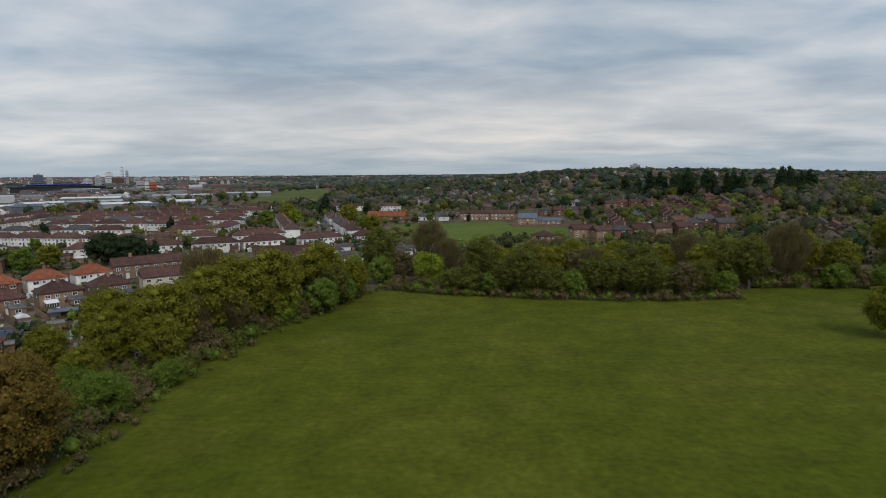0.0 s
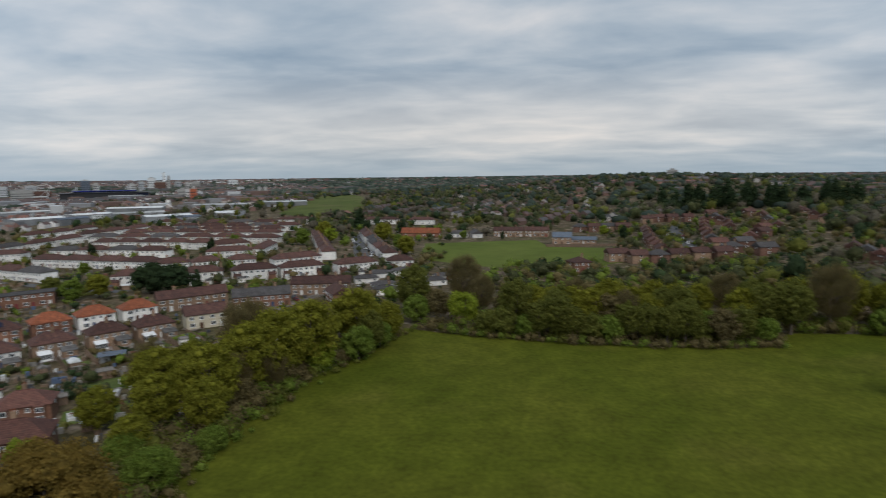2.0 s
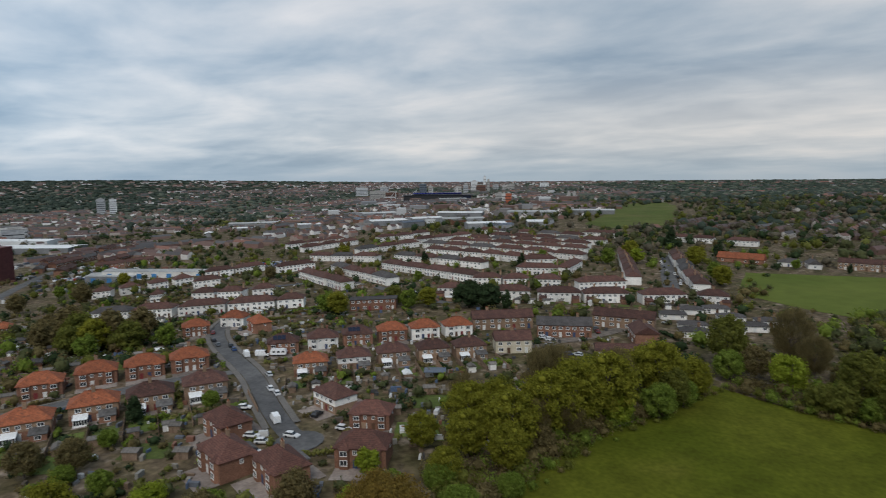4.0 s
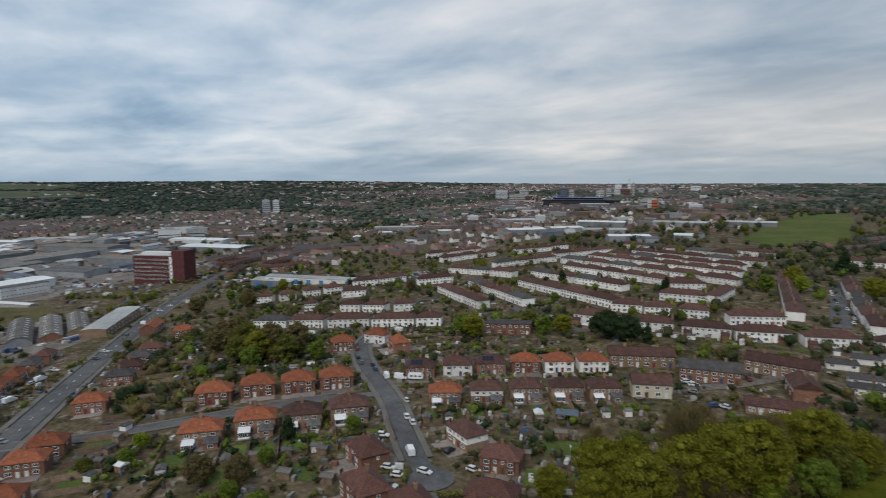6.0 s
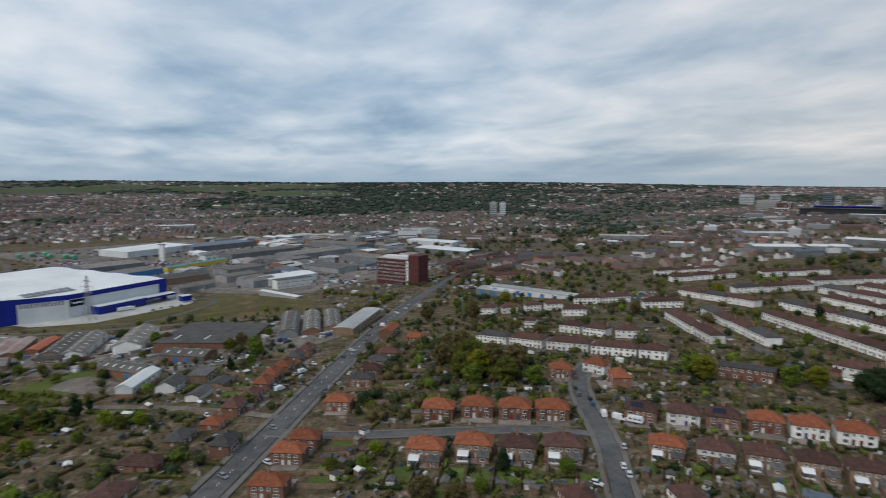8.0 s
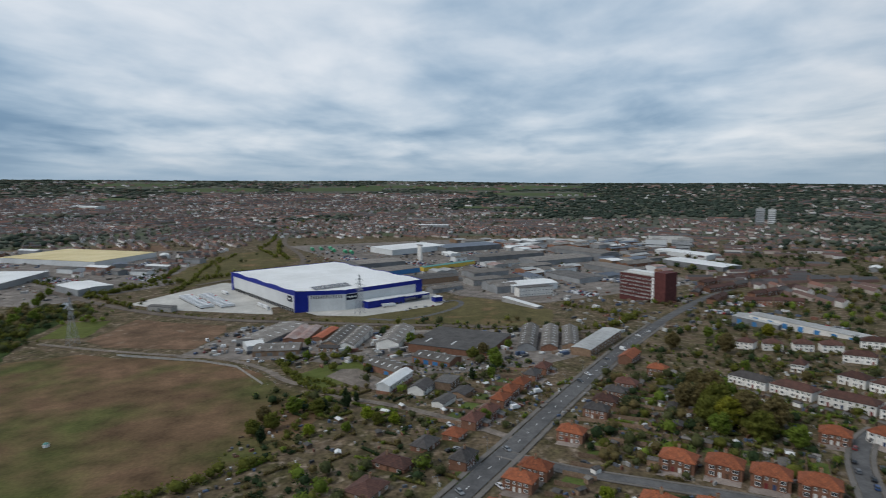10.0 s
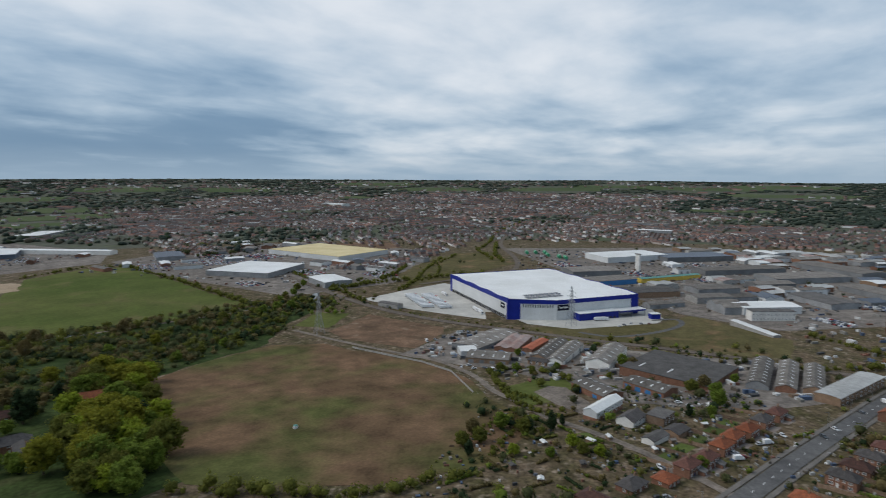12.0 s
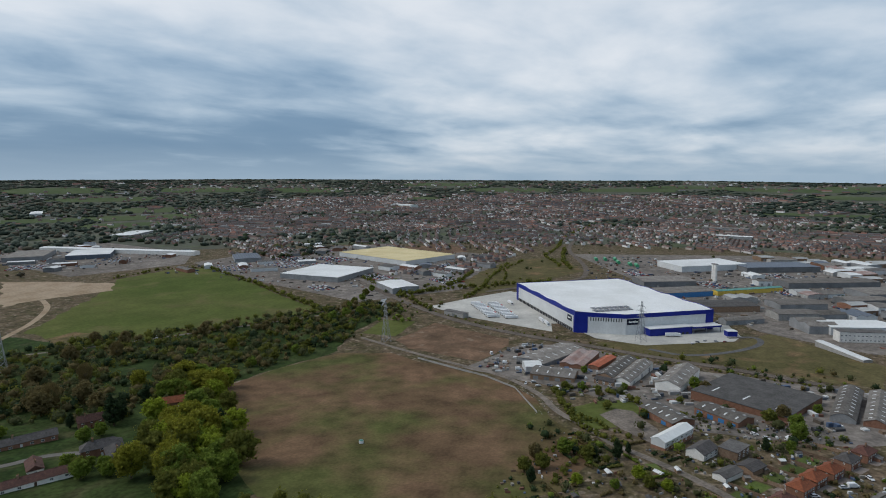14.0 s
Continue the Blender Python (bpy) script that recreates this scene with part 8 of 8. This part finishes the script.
for _ in range(30):
    x, y = sw.uniform(-245, -120), sw.uniform(-400, -255)
    if clear(x, y, 3) and not any((x - a) ** 2 + (y - b) ** 2 < 14 ** 2 for a, b in ((-264, -339), (-188, -300), (-190, -284), (-153, -303), (-158, -322), (-215, -355), (-182, -362), (-165, -368))):
        plant(sw.choice(["green_far", "green_far", "mix_far", "lime_far", "dark_far"]), x, y, sw.uniform(0.45, 0.9), group="trees among the cottages")
valley = {"leaf_belt": [], "twig": [], "leaf_dark": [], "leaf_far": []}
for _ in range(3600):
    x, y = sw.uniform(-640, -150), sw.uniform(-690, -330)
    if y > -352 and x < -296 or y > -345 or y < -600 + (x + 344) * -0.5 * (x < -344) or (x < -515 and y > -376):
        continue
    if y + 589 < (x + 344) * (121 / -232) - 6 and x < -330:
        continue
    if abs(x + 320) < 24 and abs(y + 455) < 10 or math.hypot(x + 182, y + 362) < 26 or math.hypot(x + 215, y + 355) < 12 or math.hypot(x + 264, y + 339) < 12:
        continue
    r = 1.4 + 3.8 * sw.random() ** 1.6
    valley[sw.choice(["leaf_belt", "leaf_belt", "leaf_far", "twig", "twig", "leaf_dark", "leaf_far"])].append((x, y, r * sw.uniform(1.2, 2.0), r))
for i, (mat, pl) in enumerate(valley.items()):
    if pl:
        foliage("valley_scrub", "tangle of scrub and small trees by the river", pl, mat, 52, 0.50, 80 + i)
hedges = []
for line, gap, r in (([(-412, -118), (-400, -110), (-367, -96), (-334, -70), (-325, -50)], 2.4, 1.9), ([(-400, -112), (-421, -108), (-427, -89), (-415, -66), (-396, -49)], 2.4, 2.2), ([(-300, -88), (-311, -77), (-307, -66), (-296, -58)], 2.5, 2.4), ([(-720, -335), (-800, -345), (-900, -372), (-1050, -400)], 5, 3.0), ([(-690, -425), (-760, -400), (-840, -400), (-930, -420)], 4, 3.4), ([(-820, -330), (-900, -345), (-980, -380), (-1100, -390)], 7, 2.6), ([(-1040, -275), (-1140, -320), (-1330, -370)], 6, 3.6), ([(-540, -120), (-528, -60), (-515, 0), (-500, 60)], 5, 1.6),
                     ([(-690, -700), (-576, -462), (-520, -400)], 5, 3.6), ([(-764, -875), (-690, -700)], 6, 3.4), ([(-611, -925), (-718, -935), (-764, -880)], 6, 3.0), ([(-640, -350), (-590, -235), (-570, -130), (-556, -70), (-535, 0), (-516, 55), (-497, 95)], 9, 1.5), ([(-640, -345), (-700, -420), (-800, -560)], 6, 3.0),
                     ([(-1060, -300), (-1191, -372), (-1352, -392), (-1622, -448), (-2000, -470)], 9, 3.6), ([(-350, -88), (-331, -66), (-322, -52)], 3.0, 1.8), ([(-395, -108), (-365, -92), (-350, -70), (-336, -48)], 3.0, 1.8), ([(-236, -74), (-203, -112), (-182, -186)], 3.2, 3.2), ([(-318, -68), (-262, -72)], 4.0, 1.8), ([(-480, 100), (-500, 150), (-560, 190)], 5, 3.0), ([(-620, 130), (-560, 160), (-520, 175)], 5, 3.0), ([(-700, -430), (-780, -380), (-900, -270)], 6, 4.0)):
    for x, y in resample(line, gap):
        q = r * sw.uniform(0.45, 1.4)
        hedges.append((x + sw.uniform(-1, 1) * (1 + r * 0.6), y + sw.uniform(-1, 1) * (1 + r * 0.6), q * sw.uniform(1.3, 2.0), q))
foliage("hedgerows", "overgrown hedgerows along lanes, railway and meadows", hedges, "leaf_belt", 50, 0.42, 95, "hedge")
stones = Shape()
for _ in range(90):
    f = sw.random()
    x, y = -352 - 60 * f + sw.uniform(-6, 6), -104 + sw.uniform(-8, 14) - 40 * f
    q = sw.uniform(0.15, 0.5)
    z = terrain(x, y)
    stones.hull([(x - q, y - q * 0.7, z), (x + q, y - q * 0.6, z), (x + q * 0.8, y + q * 0.7, z), (x - q * 0.8, y + q * 0.6, z)], [(x - q * 0.5, y - q * 0.3, z + q * 0.6), (x + q * 0.4, y - q * 0.4, z + q * 0.5), (x + q * 0.4, y + q * 0.3, z + q * 0.7), (x - q * 0.4, y + q * 0.3, z + q * 0.5)])
tagged(new("rubble", stones.mesh("rubble", "concrete")), "loose pale rubble tipped along the field edge", "rubble", kind="stuff")
tank = tagged(new("water_tank"), "small pale round tank on the bare field", "tank")
part("drum", Shape().tube((0, 0, 0), (0, 0, 1.7), 1.3, 1.3, 16), "van_paint", tank)
part("lid", Shape().tube((0, 0, 1.7), (0, 0, 2.2), 1.3, 0.4, 16), "teal", tank)
tank.matrix_basis = spot(-263.5, -185.2, 0, 0.1)
wall_line = resample([(-455, -250), (-428, -172), (-408, -140), (-362, -108)], 8.0)
for a, b in zip(wall_line, wall_line[1:]):
    w = fence((a[0] + 5, a[1] - 5), (b[0] + 5, b[1] - 5), 1.6, "concrete")
    tagged(w, "grey concrete boundary wall beside the lane", "wall", "boundary walls")


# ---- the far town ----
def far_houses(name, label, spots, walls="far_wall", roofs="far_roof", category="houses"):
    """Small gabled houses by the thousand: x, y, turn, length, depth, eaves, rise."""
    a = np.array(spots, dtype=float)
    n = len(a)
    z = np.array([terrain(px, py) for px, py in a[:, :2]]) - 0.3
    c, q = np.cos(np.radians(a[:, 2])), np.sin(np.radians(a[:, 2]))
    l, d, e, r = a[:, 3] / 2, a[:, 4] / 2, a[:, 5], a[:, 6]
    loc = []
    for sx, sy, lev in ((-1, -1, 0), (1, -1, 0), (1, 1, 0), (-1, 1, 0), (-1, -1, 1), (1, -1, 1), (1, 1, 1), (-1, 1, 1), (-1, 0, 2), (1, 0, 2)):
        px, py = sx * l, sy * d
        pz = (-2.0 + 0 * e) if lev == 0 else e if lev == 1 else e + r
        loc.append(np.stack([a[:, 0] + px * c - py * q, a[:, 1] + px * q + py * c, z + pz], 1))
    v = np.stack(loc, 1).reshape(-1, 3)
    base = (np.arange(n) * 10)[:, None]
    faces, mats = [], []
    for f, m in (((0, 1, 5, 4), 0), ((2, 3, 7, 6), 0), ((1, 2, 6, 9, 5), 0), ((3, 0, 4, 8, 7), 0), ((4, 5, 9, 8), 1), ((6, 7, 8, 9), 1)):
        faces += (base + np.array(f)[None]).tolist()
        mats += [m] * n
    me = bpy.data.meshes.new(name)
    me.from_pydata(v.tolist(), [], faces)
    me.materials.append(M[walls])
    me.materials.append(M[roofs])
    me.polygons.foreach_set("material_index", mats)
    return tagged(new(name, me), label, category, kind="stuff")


town = random.Random(101)
FARMLAND = ((-1720, -2330, 300, 220), (-2400, -1560, 420, 130), (-1250, -2250, 300, 160), (-1900, -2900, 500, 220), (-900, -2300, 360, 180), (-1050, -3000, 500, 260), (-3900, -700, 700, 260), (-4100, 200, 800, 260), (-3700, -1400, 600, 260), (-3600, 600, 700, 220), (-2600, -3000, 600, 300), (-2000, -3500, 600, 350), (-3000, -2500, 450, 300), (-1500, -2100, 400, 200), (-1300, -1900, 300, 160), (-4200, -350, 600, 200),
            (-3200, -1000, 400, 160), (-3400, -200, 500, 150), (-4300, 700, 700, 250), (-2900, -1700, 350, 160), (-3900, -2000, 700, 250), (-700, 4000, 500, 200), (-1400, 3900, 500, 200), (-3000, -620, 420, 130), (-2700, 240, 380, 110))
OPEN = [(fx, fy, fw) for fx, fy, fw, _ in FARMLAND]
homes, woods_a, woods_b, woods_c, bright = [], [], [], [], []


def inside(x, y, box):
    return box[0] < x < box[2] and box[1] < y < box[3]


KEEP = ((-440, 150, 20, 640), (-1420, -420, -600, 330), (-900, -1000, -560, -560), (-1180, -780, -900, -500), (-980, -1460, -560, -1000), (-300, 720, -150, 1300), (-600, 660, -330, 780), (-60, 300, 240, 530), (-560, 100, -380, 330), (-1080, 1500, -820, 1720))


def on_hill(x, y):
    """The wooded hill across the valley, with a broken edge towards the town."""
    r, az = math.hypot(x, y), math.degrees(math.atan2(-x, y))
    az += 7.0 * noise.noise((x / 260, y / 260, 9.3))
    return 55 < az < 88 and 2230 + 260 * noise.noise((x / 190, y / 190, 4.4)) + max(0, az - 80) * 40 < r


def built_up(x, y):
    r, az = math.hypot(x, y), math.degrees(math.atan2(-x, y))
    if r < 560 or r > 4600 or any(inside(x, y, k) for k in KEEP):
        return 0.0
    if az < -42 or az > 156:
        return 0.0
    if az < 14:
        return 0.0 if in_estate(x, y) else (0.55 if az > -20 and r < 900 else 0.20 if r < 1500 else 0.08)
    if on_hill(x, y):
        return 0.08
    if az < 76 and r > 600 and y > 240:
        return 0.55
    if az < 62:
        return 0.62 if r < 2600 else 0.06
    if az < 126:
        return (0.78 if r < 3600 else 0.12) if r > 1000 else 0.0
    if az < 141:
        return 0.85 if 1150 < r < 3400 else 0.12 if r > 1120 else 0.0
    return (0.6 if r < 2300 and az < 145 else 0.10) if r > 1500 else 0.0


def wildness(x, y):
    return noise.noise((x / 700, y / 700, 3.1)) + 0.5 * noise.noise((x / 220, y / 220, 7.7))


for gx in range(-4500, 2400, 170):
    for gy in range(-4500, 4500, 170):
        bx, by = gx + town.uniform(-30, 30), gy + town.uniform(-30, 30)
        p = built_up(bx, by)
        if p <= 0:
            continue
        r = math.hypot(bx, by)
        if wildness(bx, by) > (0.18 if by < 600 else 0.14) and r > 700:
            p *= 0.12
        rot = 60 + 50 * noise.noise((bx / 900, by / 900, 5.5)) * 2 + town.choice([0, 0, 90])
        grow = 1.0 + max(0, r - 1600) / 5200
        c, q = math.cos(radians(rot)), math.sin(radians(rot))
        terraced = town.random() < 0.5
        v = -85 + town.uniform(0, 10)
        while v < 85:
            u = -85
            while u < 85:
                ln = (town.choice([12, 18, 26, 34]) if terraced else town.choice([8, 11, 13])) * grow
                if town.random() < p:
                    x, y = bx + (u + ln / 2) * c - v * q, by + (u + ln / 2) * q + v * c
                    if built_up(x, y) > 0:
                        homes.append((x, y, rot + town.uniform(-3, 3), ln, town.uniform(7, 8.5) * grow, town.uniform(4.2, 5.4) * grow, town.uniform(2.2, 3.2) * grow))
                u += ln + (3.0 if terraced else town.uniform(4, 9)) * grow
            v += town.choice([22, 36]) * grow
north_homes = [h for h in homes if math.degrees(math.atan2(-h[0], h[1])) < 16]
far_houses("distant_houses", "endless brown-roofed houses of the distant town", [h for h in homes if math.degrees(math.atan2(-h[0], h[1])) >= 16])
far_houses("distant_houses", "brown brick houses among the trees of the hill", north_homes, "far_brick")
blocks = []
for _ in range(170):
    x, y = town.uniform(-1500, -420), town.uniform(760, 2500)
    az = math.degrees(math.atan2(-x, y))
    if 20 < az < 48 and y > 700 and not any(inside(x, y, k) for k in KEEP):
        ln, tall = town.uniform(14, 46), town.choice([5, 6, 8, 8, 10, 14])
        blocks.append((x, y, math.degrees(math.atan2(y, x)) + town.choice([-90, -60, -115]), ln, town.uniform(9, 18), tall, town.uniform(0.4, 2.0)))
far_houses("town_buildings", "crowded pale shops, offices and flats of the town", blocks, "far_shed", "far_shed", "buildings")


def canopy_of(name, label, plants, mat, seed):
    """Far-off tree crowns as uneven lumps on the land: x, y, height, radius for each."""
    a = np.array(plants, dtype=float)
    z0 = np.array([terrain(px, py) for px, py in a[:, :2]])
    core = lumps(np.stack([a[:, 0], a[:, 1], z0 + a[:, 2] * 0.4], 1), a[:, 3] * 1.1, a[:, 2] * 0.6, seed)
    return tagged(new(name, leaf_sheet(name, mat, np.zeros((0, 3, 3)), core)), label, "woods", kind="stuff")


far_a, far_b, far_c, deep = [], [], [], []
for _ in range(44000):
    az = town.uniform(-44, 158)
    r = 560 + 4260 * town.random() ** 0.75
    x, y = -r * math.sin(radians(az)), r * math.cos(radians(az))
    if any(inside(x, y, k) for k in KEEP[:1] + KEEP[2:6] + KEEP[7:]) or any((x - fx) ** 2 + (y - fy) ** 2 < (fw * 0.42) ** 2 for fx, fy, fw in OPEN):
        continue
    if inside(x, y, KEEP[1]) and town.random() < 0.93 or az > 62 and r < 760 and not (az > 128):
        continue
    if az > 128 and 560 < r < 1000 and noise.noise((x / 150, y / 150, 1)) < 0.1:
        continue
    if inside(x, y, (-775, -940, -340, -470)) or inside(x, y, (-640, -1080, -380, -800)):
        continue
    level = 0.16 if az > 70 else 0.0 if az > 14 else -0.8
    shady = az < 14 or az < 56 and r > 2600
    if az > 141:
        level = -0.35
    hill = on_hill(x, y)
    if hill:
        level = -0.9
    if r > (3500 if az > 70 else 2700):
        level -= 0.5
    street = wildness(x, y) < level
    if street and town.random() > (0.62 if az > 70 else 0.36):
        continue
    q = town.uniform(2.4, 4.4) * (1 + max(0, r - 1500) / 4000) if street else (2.6 + 6.0 * town.random() ** 2) * (1 + max(0, r - 1100) / 1500)
    item = (x, y, min(q * town.uniform(1.3, 1.8), town.uniform(8, 12)), q)
    k = town.random()
    if r > 3300:
        item = (x, y, item[2] * 0.6, q * 1.1)
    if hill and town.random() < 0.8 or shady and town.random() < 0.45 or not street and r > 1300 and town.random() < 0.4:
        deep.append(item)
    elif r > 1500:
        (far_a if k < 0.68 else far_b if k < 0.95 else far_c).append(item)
    else:
        (woods_a if k < 0.55 else woods_b if k < 0.74 else woods_c if k < 0.94 else bright).append(item)
for _ in range(1500):
    az, r = town.uniform(-40, 17), town.uniform(480, 1500)
    x, y = -r * math.sin(radians(az)), r * math.cos(radians(az))
    if inside(x, y, (-70, 300, 118, 470)) or inside(x, y, KEEP[5]) or not clear(x, y, 2.0) or in_estate(x, y) or town.random() < 0.35 and az > -24 and r < 1000:
        continue
    q = town.uniform(2.8, 6.2)
    k = town.random()
    (woods_a if k < 0.45 else woods_b if k < 0.70 else woods_c if k < 0.96 else bright).append((x, y, q * town.uniform(1.6, 2.2), q))
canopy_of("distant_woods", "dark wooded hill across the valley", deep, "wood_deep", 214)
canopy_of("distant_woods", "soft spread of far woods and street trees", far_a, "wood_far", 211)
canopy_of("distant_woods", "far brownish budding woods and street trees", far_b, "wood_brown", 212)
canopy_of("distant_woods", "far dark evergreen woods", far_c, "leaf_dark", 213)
foliage("distant_woods", "hazy spread of distant woods and street trees", woods_a, "leaf_far", 22, 0.95, 201, "woods")
foliage("distant_woods", "distant brown budding woods and street trees", woods_b, "wood_brown", 22, 0.95, 202, "woods")
foliage("distant_woods", "distant dark evergreen trees across the town", woods_c, "leaf_dark", 22, 0.95, 203, "woods")
foliage("distant_woods", "scattered bright green trees across the town", bright, "leaf_mix", 22, 0.95, 204, "woods")
for i, (cx, cy, w, d) in enumerate(FARMLAND):
    a = math.atan2(cy, cx)
    ux, uy = -math.sin(a), math.cos(a)
    patch("far_field", [(cx + ux * sx * w / 2 + math.cos(a) * sy * d / 2, cy + uy * sx * w / 2 + math.sin(a) * sy * d / 2) for sx, sy in ((-1, -1), (1, -1), (1, 1), (-1, 1))], "far_grass", "distant green farm field near the horizon", "field", 1.2, 40, 12.0, 30 + i)


def clutter(name, label, zones, low, high, seed, tall=(0.5, 2.4)):
    """Uncounted bins, benches, pallets, sheds and containers, as small boxes with a slightly smaller top."""
    rng, s = random.Random(seed), Shape()
    for (x0, y0, x1, y1), n in zones:
        for _ in range(n):
            x, y = rng.uniform(x0, x1), rng.uniform(y0, y1)
            a, w, d, h = radians(rng.choice([30, 120]) + rng.uniform(-12, 12)), rng.uniform(low, high), rng.uniform(low, high) * 0.5, rng.uniform(*tall)
            if not clear(x, y, 0.6):
                continue
            z, c, q = terrain(x, y), math.cos(a), math.sin(a)
            ring = [(x + px * c - py * q, y + px * q + py * c) for px, py in ((-w, -d), (w, -d), (w, d), (-w, d))]
            s.hull([(px, py, z - 0.2) for px, py in ring], [(x + (px - x) * 0.94, y + (py - y) * 0.94, z + 0.3 + h) for px, py in ring])
    return tagged(new(name, s.mesh(name, "clutter")), label, "clutter", kind="stuff")


clutter("garden_clutter", "garden furniture, bins, boxes and small sheds", (((-200, 35, -70, 150), 420), ((-200, 120, -60, 230), 420), ((-340, 60, -200, 215), 700), ((-330, -95, -200, 5), 120), ((-420, 210, -40, 340), 420), ((-400, -30, -260, 60), 300)), 0.3, 1.3, 401, (0.2, 1.2))
clutter("yard_clutter", "pallets, skips, containers and stacks in the yards", (((-540, -195, -440, -112), 110), ((-505, -110, -395, 95), 260), ((-1250, -250, -720, 330), 900), ((-1150, -930, -680, -420), 420), ((-900, -1480, -610, -1060), 300), ((-700, 120, -470, 330), 200)), 0.8, 4.0, 402, (0.6, 2.6))
hedge_bits = {"leaf_dark": [], "leaf_mix": [], "leaf_green": [], "twig": []}
for (x0, y0, x1, y1), n in (((-200, 40, -75, 215), 90), ((-340, 60, -200, 215), 130), ((-420, 210, -40, 340), 90), ((-330, -90, -200, 5), 60)):
    for _ in range(n):
        x, y, a = town.uniform(x0, x1), town.uniform(y0, y1), radians(town.choice([ra, ra + 90, rc, rc + 90]))
        kind = town.choice(list(hedge_bits))
        for i in range(town.randint(5, 14)):
            px, py = x + i * 1.1 * math.cos(a), y + i * 1.1 * math.sin(a)
            if clear(px, py, 0.4):
                q = town.uniform(0.7, 1.1)
                hedge_bits[kind].append((px, py, q * 1.9, q))
for i, (mat, pl) in enumerate(hedge_bits.items()):
    foliage("garden_hedges", "clipped and straggling hedges between gardens", pl, mat, 20, 0.30, 410 + i, "hedge")
